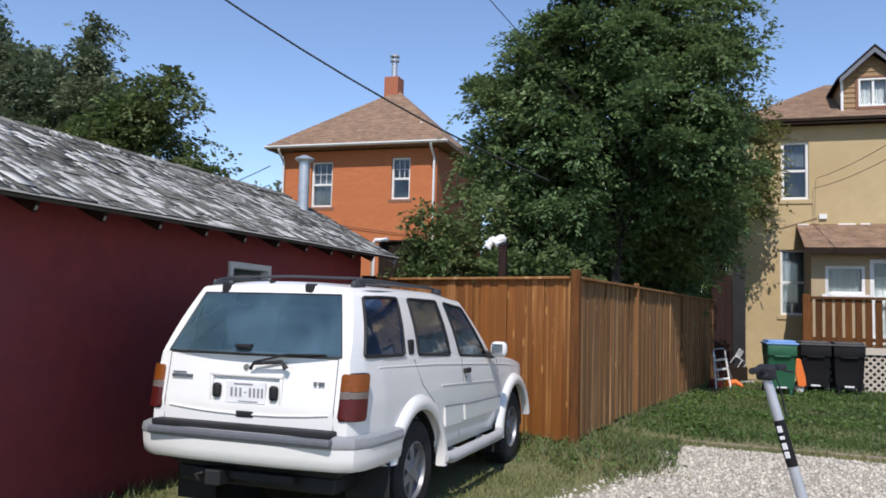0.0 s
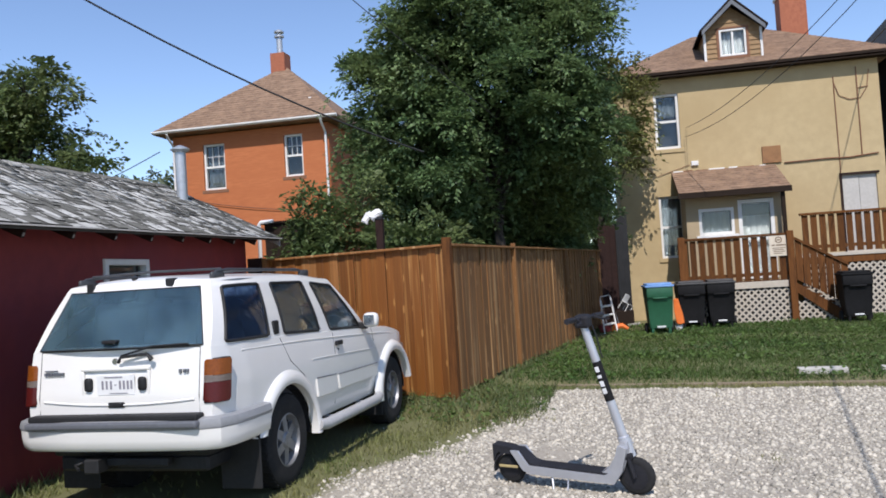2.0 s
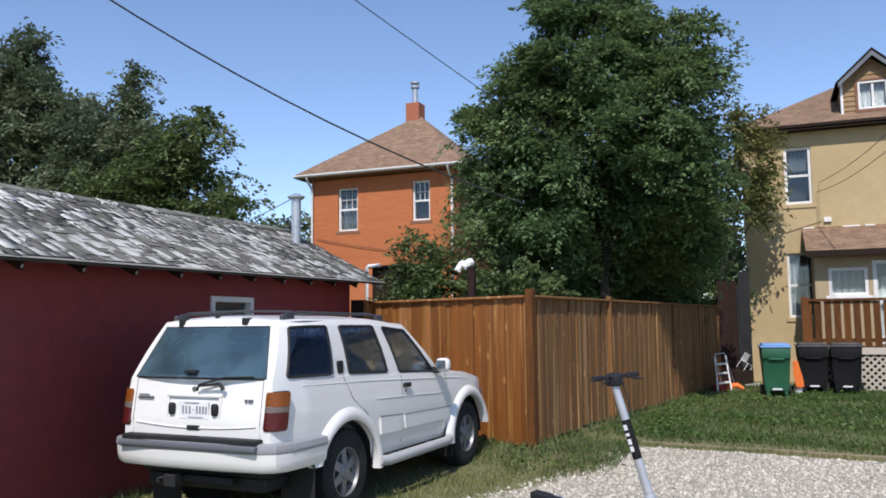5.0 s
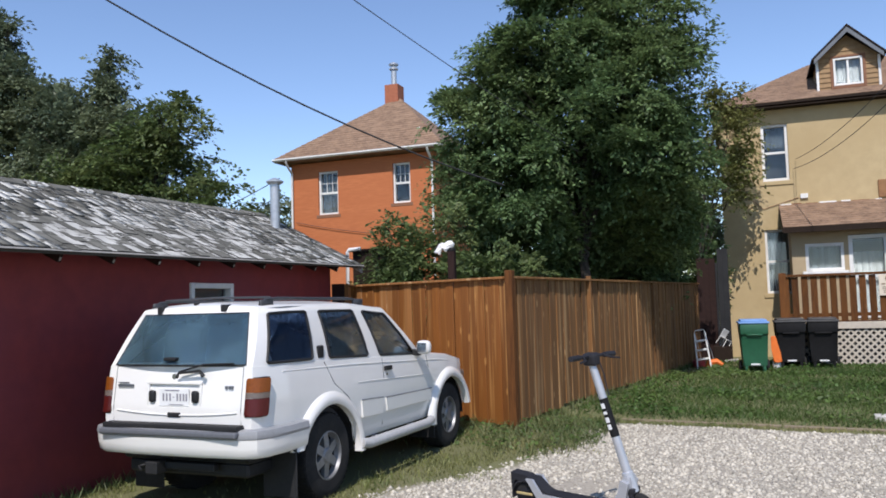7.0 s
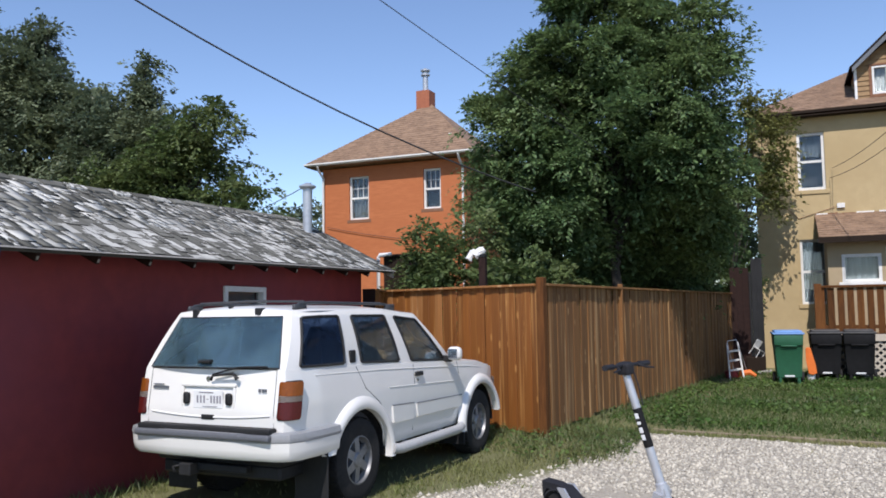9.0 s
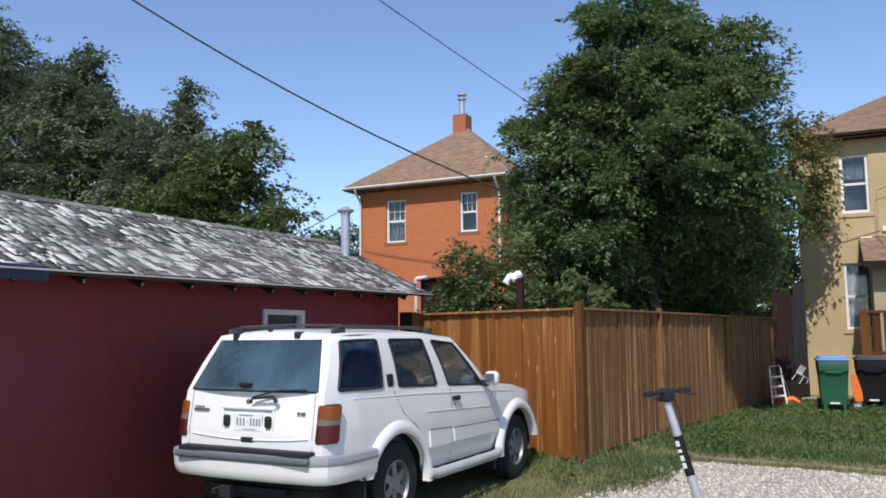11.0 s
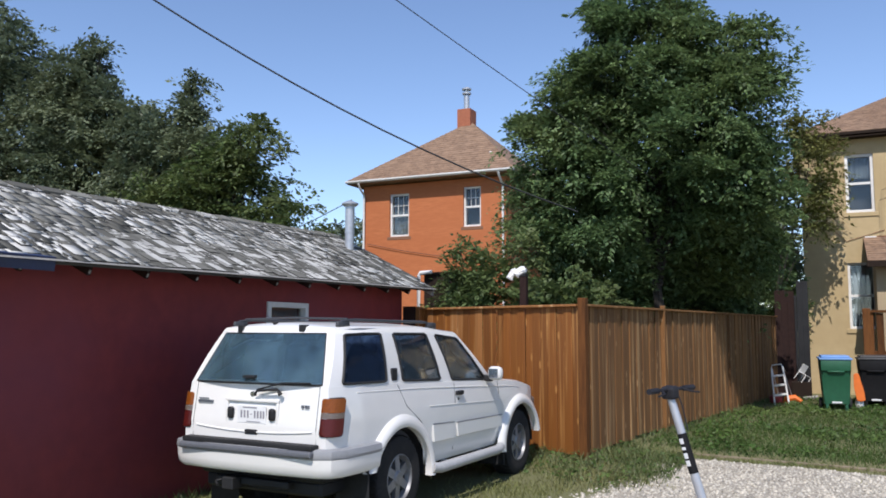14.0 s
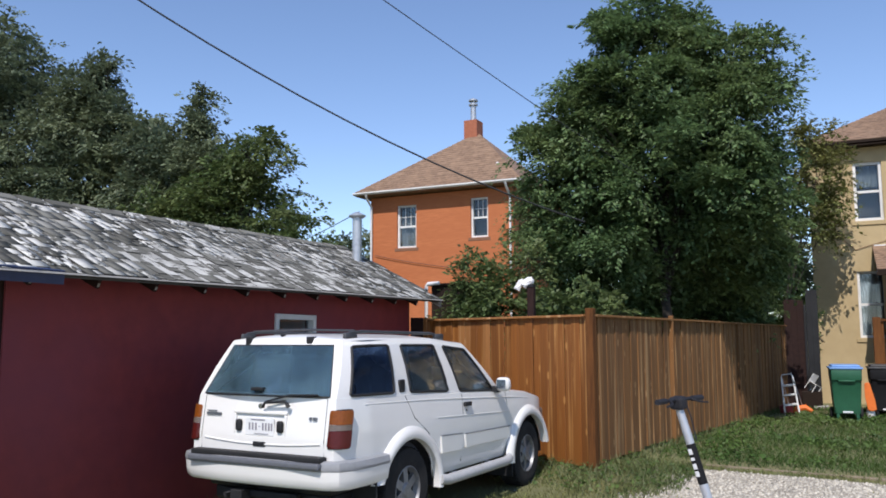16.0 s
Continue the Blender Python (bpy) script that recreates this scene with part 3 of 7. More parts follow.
    for r in range(rows + 1):
        yy = ROOF_SHADE_Y0 - rng.random() * 0.12
        while yy < ROOF_Y1 - 0.06:
            k = rng.randrange(10)
            wd, me = shapes[k]
            f = (r * 0.108 - 0.004) / run
            p = roof_point(yy, f, 0.004 + rng.random() * 0.005)
            # local x runs along the ridge, local y up the slope
            m = Matrix.Translation(p) @ Matrix(((0, -math.cos(slope), math.sin(slope), 0), (1, 0, 0, 0), (0, math.sin(slope), math.cos(slope), 0), (0, 0, 0, 1)))
            m = m @ pose(0, 0, 0, rng.uniform(1, 3.2), rng.uniform(-0.6, 0.6), rng.uniform(-1.5, 1.5))
            if f > 0.87:
                m = m @ Matrix.Diagonal((1, 0.55, 1, 1))
            if 4.4 < yy < 8.4 and r < 8 and count < 300:
                share("shingle", me, g, m)
                count += 1
            else:
                base = len(rest_v)
                rest_v += [m @ v.co for v in me.vertices]
                rest_f += [tuple(base + i for i in q.vertices) for q in me.polygons]
                rest_m += [q.material_index for q in me.polygons]
            yy += wd
    field = cloud("shingle_field", rest_v, rest_f, M_SHINGLE_FAR)
    field.materials.append(M_SHINGLE_LIP_SHADE)
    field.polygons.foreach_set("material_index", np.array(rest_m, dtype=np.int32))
    ob = new("shingle_field", field)
    ob.parent = g
    tagged(ob, "weathered grey shingles with pale lichen", kind="stuff")
    for i in range(28):
        bm = bmesh.new()
        y0 = ROOF_SHADE_Y0 + i * (ROOF_Y1 - ROOF_SHADE_Y0) / 28
        t = rng.uniform(0, 0.008)
        z = ridge_z(y0) + 0.02 + t
        prism(bm, [(RIDGE_X + 0.12, z - 0.05), (RIDGE_X, z + 0.012), (RIDGE_X - 0.12, z - 0.05), (RIDGE_X - 0.12, z - 0.07), (RIDGE_X, z - 0.008), (RIDGE_X + 0.12, z - 0.07)], 1, y0, y0 + 0.28)
        part("ridge_shingle", bm, M_SHINGLE, g)
    # flue
    fl = thing("flue_pipe", "galvanised metal flue pipe with a rain cap on the shingle roof", "flue pipe", pose(-3.62, 9.93, 2.80))
    bm = bmesh.new()
    lathe(bm, [(-0.05, 0.075), (0.86, 0.075)], 16, axis=2)
    lathe(bm, [(0.40, 0.079), (0.425, 0.079)], 16, axis=2)
    part("pipe", bm, M_GALV, fl, smooth=40)
    bm = bmesh.new()
    lathe(bm, [(0.84, 0.10), (0.87, 0.135), (0.885, 0.135), (0.935, 0.03)], 16, axis=2)
    part("rain_cap", bm, M_GALV, fl, smooth=30)
    bm = bmesh.new()
    lathe(bm, [(-0.08, 0.2), (0.07, 0.09), (0.09, 0.08)], 14, axis=2)
    part("flashing", bm, M_GALV, fl, smooth=30)
    # weathered post beside the front corner
    bm = bmesh.new()
    rbox(bm, -0.065, 0.065, -0.06, 0.06, -0.05, 1.1, 0.015, 2)
    solo("wooden_post", bm, M_GREY_WOOD, "weathered grey wooden post beside the garage corner", "post", m=pose(-2.85, 3.14, 0))
    # downpipe at the back corner
    bm = bmesh.new()
    tube(bm, [(-3.13, 11.4, 0.0), (-3.13, 11.4, 2.61), (-3.10, 11.4, 2.66), (-2.89, 11.42, 2.67)], 0.032, 8)
    solo("downpipe", bm, M_WHITE, "white downpipe with an elbow behind the garage", "downpipe", smooth=40)
    sh = thing("garden_shed", "small near-black shed half hidden by the shrubs", "shed")
    for k in range(6):
        bm = bmesh.new()
        rbox(bm, -3.08 + k * 0.15, -3.08 + k * 0.15 + 0.146, 11.5, 11.53, 0, 2.63, 0.004, 1)
        part("board", bm, M_FASCIA_DARK, sh)
    bm = bmesh.new()
    for w in (-3.08, -2.23):
        box(bm, w, w + 0.05, 11.534, 12.3, 0, 2.63)
    box(bm, -3.03, -2.23, 12.25, 12.3, 0, 2.63)
    part("side_walls", bm, M_FASCIA_DARK, sh)
    bm = bmesh.new()
    rbox(bm, -3.13, -2.13, 11.46, 12.36, 2.63, 2.67, 0.006, 1)
    part("roof", bm, M_FASCIA_DARK, sh)


build_garage()


# ---- fence ----
def build_fence():
    f = thing("cedar_fence", "tall stained cedar board fence with a flat top rail", "fence")
    rng = random.Random(7)
    # front run from the garage to the corner post, side run back to the house
    A, B, C = Vector((-2.60, 10.357, 0)), Vector((0.33, 9.2, 0)), Vector((2.10, 19.8, 0))

    def run(a, b, front):
        d = (b - a)
        length = d.length
        ang = math.degrees(math.atan2(d.y, d.x))
        widths = [0.138, 0.142, 0.134]
        meshes = {}
        for mt, nm in ((M_CEDAR, "c"), (M_CEDAR_PALE, "p"), (M_CEDAR_SIDE, "s")):
            for i, wd in enumerate(widths):
                bm = bmesh.new()
                box(bm, 0.002, wd - 0.002, -0.010, 0.010, 0, 1)
                bmesh.ops.bevel(bm, geom=[e for e in bm.edges if abs(e.verts[0].co.z - e.verts[1].co.z) > 0.5], offset=0.004, segments=1, affect="EDGES")
                meshes[nm, i] = mesh_of("board", bm, mt)
        s = 0.06
        k = 0
        while s < length - 0.1:
            i = rng.randrange(3)
            nm = ("p" if rng.random() < 0.12 else "c") if front else "s"
            p = a + d * (s / length)
            z0 = ground_z(p.x, p.y) + (0.02 if front else 0.05) + rng.uniform(-0.012, 0.012)
            off = 0.012 if k % 2 else 0.0
            m = Matrix.Translation((p.x, p.y, z0)) @ Matrix.Rotation(radians(ang), 4, "Z") @ pose(0, -off, 0, rng.uniform(-0.25, 0.25), rng.uniform(-0.15, 0.15), rng.uniform(-0.8, 0.8)) @ Matrix.Diagonal((1, 1, 1.99 - z0, 1))
            share("board", meshes[nm, i], f, m)
            s += widths[i] - 0.004
            k += 1
        m = Matrix.Translation((a.x, a.y, 0)) @ Matrix.Rotation(radians(ang), 4, "Z")
        bm = bmesh.new()
        rbox(bm, 0.0, length - 0.05, -0.075, 0.06, 1.99, 2.022, 0.006, 1, m)
        part("top_rail", bm, M_CEDAR_PALE if front else M_CEDAR_SIDE, f, "flat cedar top rail")
        bm = bmesh.new()
        for z in (0.4, 1.1, 1.8):
            box(bm, 0.05, length - 0.05, 0.02, 0.06, z, z + 0.09, m)
        part("back_rails", bm, M_CEDAR_SIDE, f)
        return m

    run(A, B, True)
    run(B, C, False)

    def post(p, top, w=0.05, mt=M_CEDAR):
        bm = bmesh.new()
        rbox(bm, -w, w, -w, w, -0.1, top, 0.006, 1, pose(p[0], p[1], 0, 0, 0, -9.2))
        part("post", bm, mt, f)
    post((0.345, 9.17), 2.10, 0.052, M_DECK)
    post((-2.575, 10.30), 2.04, 0.05, M_CEDAR_PALE)
    bm = bmesh.new()
    rbox(bm, -2.815, -2.60, 10.225, 10.25, 0.0, 2.05, 0.004, 1)
    part("infill_board", bm, M_DARK_WOOD, f, "dark board closing the gap to the garage")
    for y in (12.05, 15.75):
        post((fence_x(y) + 0.008, y), 2.07 if y < 13 else 2.03, 0.034, M_CEDAR_SIDE)
    # taller gate and panel at the far end, their shade put into dark colours
    gt = thing("side_gate", "tall wooden gate panel at the fence end, coloured dark for its shade", "gate")
    bm = bmesh.new()
    for i in range(3):
        rbox(bm, 2.10 + i * 0.142, 2.10 + i * 0.142 + 0.145, 19.83 + 0.012 * (i % 2), 19.87, 0.12, 2.62, 0.004, 1)
    part("panel", bm, M_DARK_WOOD, gt)
    bm = bmesh.new()
    rbox(bm, 2.53, 2.58, 19.8, 19.88, 0.08, 2.5, 0.004, 1)
    part("post", bm, M_TRIM_BLACK, gt)
    # near-black boards added where only the shaded gap by the house lies
    bm = bmesh.new()
    for i in range(2):
        rbox(bm, 2.58 + i * 0.125, 2.58 + i * 0.125 + 0.127, 20.0 + 0.008 * i, 20.04, 0.1, 2.85, 0.004, 1)
    part("gap_shade", bm, M_TRIM_BLACK, gt, "near-black boards put in for the shaded gap beside the house")


build_fence()


def build_yard_lamp():
    """A covered fitting on a dark post behind the fence."""
    p = thing("post_lamp", "dark wooden post topped with white twin flood lamps", "lamp post", pose(-0.72, 9.95, 0))
    bm = bmesh.new()
    rbox(bm, -0.05, 0.05, -0.05, 0.05, 0, 2.45, 0.008, 1)
    part("post", bm, M_DARK_WOOD, p)
    rng = random.Random(3)
    bm = bmesh.new()
    rbox(bm, -0.07, 0.05, -0.06, 0.06, 2.44, 2.49, 0.01, 1)
    part("mount", bm, M_TRIM_BLACK, p)
    for x, tilt, r in ((-0.04, 35, 0.062), (-0.16, 55, 0.048)):
        bm = bmesh.new()
        lathe(bm, [(-0.08, r * 0.6), (-0.04, r * 0.95), (0.05, r), (0.085, r * 1.1), (0.09, r * 0.9)], 12, pose(x, -0.02, 2.52 - 0.03 * (r < 0.06), 0, tilt, 200), axis=0)
        for v in bm.verts:
            v.co += Vector([rng.uniform(-0.01, 0.01) for _ in range(3)])
        part("lamp_head", bm, M_WHITE, p, "white flood lamp head")


build_yard_lamp()


# ---- windows of the houses ----
def sash_window(name, x0, x1, z0, z1, y, label, fr=0.07, mid=True, grid=False, cover=None, sill=None, split=False):
    w = thing(name, label, "window", kind="structure")
    bm = bmesh.new()
    for a, b, c, d in ((x0, x0 + fr, z0, z1), (x1 - fr, x1, z0, z1), (x0 + fr, x1 - fr, z1 - fr, z1), (x0 + fr, x1 - fr, z0, z0 + fr)):
        rbox(bm, a, b, y - 0.05, y + 0.06, c, d, 0.006, 1)
    zm = (z0 + z1) / 2
    if mid:
        box(bm, x0 + fr, x1 - fr, y - 0.02, y + 0.04, zm - 0.03, zm + 0.03)
    if split:
        xm = (x0 + x1) / 2
        box(bm, xm - 0.025, xm + 0.025, y - 0.02, y + 0.04, z0 + fr, z1 - fr)
    part("window_frame", bm, M_WHITE, w, "white painted frame")
    if grid:
        bm = bmesh.new()
        for k in (1, 2):
            xk = x0 + fr + (x1 - x0 - 2 * fr) * k / 3
            box(bm, xk - 0.008, xk + 0.008, y, y + 0.02, zm + 0.03, z1 - fr)
        zk = (zm + z1 - fr) / 2
        box(bm, x0 + fr, x1 - fr, y + 0.002, y + 0.018, zk - 0.008, zk + 0.008)
        part("muntins", bm, M_WHITE, w)
    for c, d in (((z0 + fr, zm - 0.03), (zm + 0.03, z1 - fr)) if mid else ((z0 + fr, z1 - fr),)):
        bm = bmesh.new()
        box(bm, x0 + fr, x1 - fr, y + 0.022, y + 0.028, c, d)
        part("pane", bm, M_PANE, w).visible_shadow = False
    # dark sheet added behind the panes in place of a dim room
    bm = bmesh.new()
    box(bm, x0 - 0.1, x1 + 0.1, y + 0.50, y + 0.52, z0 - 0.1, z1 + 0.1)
    part("room_shade", bm, M_SHADE_BACK, w)
    if cover:
        c, d, mt = cover
        bm = bmesh.new()
        n = 14
        vs = []
        for k in range(n + 1):
            xk = x0 + fr + (x1 - x0 - 2 * fr) * k / n
            vs.append([bm.verts.new((xk, y + 0.12 + 0.015 * math.sin(k * 2.0), zz)) for zz in (c, d)])
        for a, b in zip(vs, vs[1:]):
            bm.faces.new((a[0], b[0], b[1], a[1]))
        part("curtain", bm, mt, w)
    if sill:
        bm = bmesh.new()
        rbox(bm, x0 - 0.08, x1 + 0.08, y - 0.13, y + 0.02, z0 - 0.11, z0 - 0.004, 0.008, 1)
        part("window_sill", bm, sill, w)
    return w


def hip_roof(bm, x0, x1, y0, y1, z, ridge, zt, th=0.12):
    """A hip roof over the rectangle; ridge: (xa, xb, y)."""
    a, b, yr = ridge
    lo = [bm.verts.new((x, y, z)) for x, y in ((x0, y0), (x1, y0), (x1, y1), (x0, y1))]
    un = [bm.verts.new((v.co.x, v.co.y, z - th)) for v in lo]
    r0, r1 = bm.verts.new((a, yr, zt)), bm.verts.new((b, yr, zt))
    bm.faces.new((lo[0], lo[1], r1, r0))
    bm.faces.new((lo[1], lo[2], r1))
    bm.faces.new((lo[2], lo[3], r0, r1))
    bm.faces.new((lo[3], lo[0], r0))
    bm.faces.new(un[::-1])
    for i in range(4):
        j = (i + 1) % 4
        bm.faces.new((lo[i], un[i], un[j], lo[j]))


def roof_courses(bm, x0, x1, y0, z0, ra, rb, yr, zr, step=0.16):
    """Overlapping shingle courses up the front slope, each a thin lip."""
    n = int(math.hypot(yr - y0, zr - z0) / step)
    for k in range(n):
        f, g = k / n, (k + 1) / n
        a0, a1 = x0 + (ra - x0) * f, x1 + (rb - x1) * f
        b0, b1 = x0 + (ra - x0) * g, x1 + (rb - x1) * g
        ya, za = y0 + (yr - y0) * f, z0 + (zr - z0) * f
        yb, zb = y0 + (yr - y0) * g, z0 + (zr - z0) * g
        v = [bm.verts.new(c) for c in ((a0, ya, za + 0.022), (a1, ya, za + 0.022), (b1, yb, zb + 0.008), (b0, yb, zb + 0.008), (a0, ya, za + 0.002), (a1, ya, za + 0.002))]
        bm.faces.new((v[0], v[1], v[2], v[3]))
        bm.faces.new((v[4], v[5], v[1], v[0]))


def other_walls(h, x0, x1, y0, y1, zt, mt):
    for a, b, c, d in ((x0, x0 + 0.25, y0 + 0.25, y1), (x1 - 0.25, x1, y0 + 0.25, y1), (x0 + 0.25, x1 - 0.25, y1 - 0.25, y1)):
        bm = bmesh.new()
        box(bm, a, b, c, d, -0.1, zt)
        part("wall", bm, mt, h)


# ---- orange brick house ----
def build_orange_house():
    h = thing("brick_house", "two-storey orange painted brick house with a brown hip roof", "house")
    x0, x1, y0, y1, zt = -10.72, -5.62, 22.3, 27.7, 6.46
    w1, w2 = (-9.72, -9.0, 4.72, 6.14), (-7.06, -6.46, 4.92, 6.2)
    bm = bmesh.new()
    wall_x(bm, x0, x1, -0.1, zt, y0, y0 + 0.25, [w1, w2])
    part("wall", bm, M_BRICK, h, "orange painted brick wall")
    other_walls(h, x0, x1, y0, y1, zt, M_BRICK)
    ex0, ex1, ey0, ey1 = x0 - 0.4, x1 + 0.4, y0 - 0.4, y1 + 0.4
    apex = (-7.95, 25.0, 9.02)
    bm = bmesh.new()
    hip_roof(bm, ex0, ex1, ey0, ey1, 6.62, (apex[0] - 0.05, apex[0] + 0.05, apex[1]), apex[2])
    roof = part("roof", bm, M_BROWN_ROOF, h, "brown asphalt shingle roof")
    bm = bmesh.new()
    roof_courses(bm, ex0, ex1, ey0, 6.62, apex[0] - 0.05, apex[0] + 0.05, apex[1], apex[2])
    part("shingle_course", bm, M_BROWN_ROOF, roof)
    bm = bmesh.new()
    prism(bm, [(ey0 - 0.10, 6.60), (ey0 - 0.10, 6.56), (ey0 - 0.06, 6.52), (ey0 - 0.002, 6.52), (ey0 - 0.002, 6.60), (ey0 - 0.02, 6.59), (ey0 - 0.06, 6.55), (ey0 - 0.085, 6.60)], 0, ex0 - 0.03, ex1 + 0.03)
    part("gutter", bm, M_WHITE, h, "white metal gutter")
    for x in (x0 + 0.06, x1 - 0.07):
        bm = bmesh.new()
        tube(bm, [(x, ey0 - 0.05, 6.5), (x, ey0, 6.40), (x, y0 - 0.07, 6.15), (x, y0 - 0.07, 0.05)], 0.038, 8)
        part("downpipe", bm, M_WHITE, h, "white downpipe", smooth=40)
    bm = bmesh.new()
    box(bm, -8.36, -7.86, 24.75, 25.3, 8.6, 9.48)
    ch = part("chimney", bm, M_BRICK_RED, h, "brick chimney")
    bm = bmesh.new()
    lathe(bm, [(9.50, 0.10), (10.1, 0.10)], 14, pose(-8.1, 25.0, 0), axis=2)
    lathe(bm, [(10.06, 0.16), (10.12, 0.16)], 14, pose(-8.1, 25.0, 0), axis=2)
    lathe(bm, [(10.12, 0.08), (10.22, 0.08)], 14, pose(-8.1, 25.0, 0), axis=2)
    lathe(bm, [(10.22, 0.17), (10.27, 0.17), (10.33, 0.04)], 14, pose(-8.1, 25.0, 0), axis=2)
    part("flue", bm, M_GALV, ch, "galvanised flue", smooth=30)
    bm = bmesh.new()
    lathe(bm, [(7.1, 0.07), (7.36, 0.07), (7.40, 0.05)], 10, pose(-6.35, 22.9, 0), axis=2)
    part("roof_vent", bm, M_WHITE, h, smooth=30)
    sash_window("window_2", *w1, y0 + 0.12, "white sash window with a gridded upper sash and blind", 0.06, grid=True, cover=(4.75, 6.1, M_BLIND), sill=M_SILL)
    sash_window("window_3", *w2, y0 + 0.12, "white sash window with a gridded upper sash and dark room", 0.06, grid=True, sill=M_SILL)


build_orange_house()


# ---- tan stucco house ----
def build_tan_house():
    h = thing("stucco_house", "two-storey tan stucco house with a brown hip roof and dormer", "house")
    x0, x1, y0, y1, zt = 2.75, 9.35, 21.54, 28.6, 6.50
    up, low, board = (3.78, 4.42, 4.62, 6.10), (3.74, 4.36, 1.72, 3.36), (8.30, 9.12, 1.6, 3.56)
    bm = bmesh.new()
    wall_x(bm, x0, x1, -0.1, zt, y0, y0 + 0.25, [up, low, board])
    part("wall", bm, M_STUCCO, h, "tan stucco wall with faint stains")
    other_walls(h, x0, x1, y0, y1, zt, M_STUCCO)
    ex0, ex1, ey0, ey1 = x0 - 0.2, x1 + 0.4, y0 - 0.32, y1 + 0.4
    rz, ry, ra, rb = 8.42, 24.9, 5.3, 7.35
    bm = bmesh.new()
    hip_roof(bm, ex0, ex1, ey0, ey1, 6.62, (ra, rb, ry), rz, 0.05)
    roof = part("roof", bm, M_BROWN_ROOF, h, "brown asphalt shingle roof")
    bm = bmesh.new()
    roof_courses(bm, ex0, ex1, ey0, 6.62, ra, rb, ry, rz)
    part("shingle_course", bm, M_BROWN_ROOF, roof)
    bm = bmesh.new()
    box(bm, ex0, ex1, ey0 - 0.03, ey0 - 0.003, 6.545, 6.615)
    box(bm, ex0, ex1, ey0, y0, 6.48, 6.51)
    part("fascia", bm, M_FASCIA_DARK, h, "dark brown fascia")
    # chimney
    bm = bmesh.new()
    box(bm, 7.73, 8.46, 24.3, 24.95, 7.6, 9.18)
    ch = part("chimney", bm, M_BRICK_RED, h, "broad red brick chimney")
    bm = bmesh.new()
    box(bm, 7.69, 8.50, 24.26, 24.99, 9.18, 9.27)
    part("chimney_cap", bm, M_WHITE, ch)
    bm = bmesh.new()
    for z0, z1, r in ((9.27, 9.42, 0.10), (9.42, 9.46, 0.17), (9.49, 9.53, 0.17), (9.46, 9.58, 0.07), (9.58, 9.63, 0.13)):
        lathe(bm, [(z0, r), (z1, r)], 12, pose(7.9, 24.6, 0), axis=2)
    part("flue", bm, M_GALV, ch, smooth=30)
    # dormer
    d = thing("dormer", "brown lap-sided dormer with a dark gable roof", "dormer")
    dy, dx = 21.8, 5.95
    bm = bmesh.new()
    wall_x(bm, dx - 0.70, dx + 0.70, 6.70, 7.72, dy, dy + 0.12, [(dx - 0.34, dx + 0.34, 6.98, 7.70)])
    prism(bm, [(dx - 0.70, 7.722), (dx + 0.70, 7.722), (dx, 8.28)], 1, dy, dy + 0.12)
    for x in (dx - 0.70, dx + 0.58):
        box(bm, x, x + 0.12, dy + 0.12, 24.2, 6.70, 7.72)
    part("front_wall", bm, M_SIDING, d)
    for k in range(7):
        z = 6.84 + k * 0.128
        for x0b, x1b in ((dx - 0.68, dx - 0.41), (dx + 0.41, dx + 0.68)):
            bm = bmesh.new()
            prism(bm, [(dy - 0.030, z), (dy - 0.003, z), (dy - 0.003, z + 0.125), (dy - 0.008, z + 0.125)], 0, x0b, x1b)
            part("siding_board", bm, M_SIDING, d)
    for k in range(3):
        z, hw = 7.74 + k * 0.128, 0.50 - k * 0.15
        bm = bmesh.new()
        prism(bm, [(dy - 0.030, z), (dy - 0.003, z), (dy - 0.003, z + 0.125), (dy - 0.008, z + 0.125)], 0, dx - hw, dx + hw)
        part("siding_board", bm, M_SIDING, d)
    bm = bmesh.new()
    for u0, u1, w0, w1 in ((-0.41, -0.345, 6.90, 7.76), (0.345, 0.41, 6.90, 7.76), (-0.345, 0.345, 7.705, 7.76), (-0.345, 0.345, 6.90, 6.975)):
        rbox(bm, dx + u0, dx + u1, dy - 0.045, dy - 0.004, w0, w1, 0.006, 1)
    part("window_casing", bm, M_SILL, d, "brown wooden window casing")
    bm = bmesh.new()
    for sg in (1, -1):
        e, pk = dx + sg * 0.80, (dx, 8.42)
        prism(bm, [(e, 7.68), pk, (pk[0], pk[1] - 0.13), (e, 7.55)], 1, dy - 0.28, dy - 0.24)
    part("barge_board", bm, M_GREY_PLASTIC, d, "grey barge boards")
    bm = bmesh.new()
    for sg in (1, -1):
        e = dx + sg * 0.86
        prism(bm, [(e, 7.63), (dx, 8.44), (dx, 8.49), (e, 7.68)], 1, dy - 0.30, 24.4)
    part("dormer_roof", bm, M_FASCIA_DARK, d)
    for x in (dx - 0.745, dx + 0.685):
        bm = bmesh.new()
        rbox(bm, x, x + 0.06, dy - 0.05, dy + 0.02, 6.72, 7.68, 0.004, 1)
        part("corner_board", bm, M_WHITE, d)
    sash_window("window_4", dx - 0.34, dx + 0.34, 6.98, 7.70, dy + 0.02, "white sliding dormer window", 0.05, mid=False, split=True, cover=(7.03, 7.66, M_CURTAIN))
    sash_window("window_5", *up, y0 + 0.1, "white double-hung upstairs window", 0.07, cover=(5.5, 6.03, M_BLIND), sill=M_STUCCO)
    sash_window("window_6", *low, y0 + 0.1, "tall white double-hung window with pale blinds", 0.06, cover=(1.78, 3.3, M_BLIND_REFLECTION), sill=M_STUCCO)
    # boarded doorway
    bm = bmesh.new()
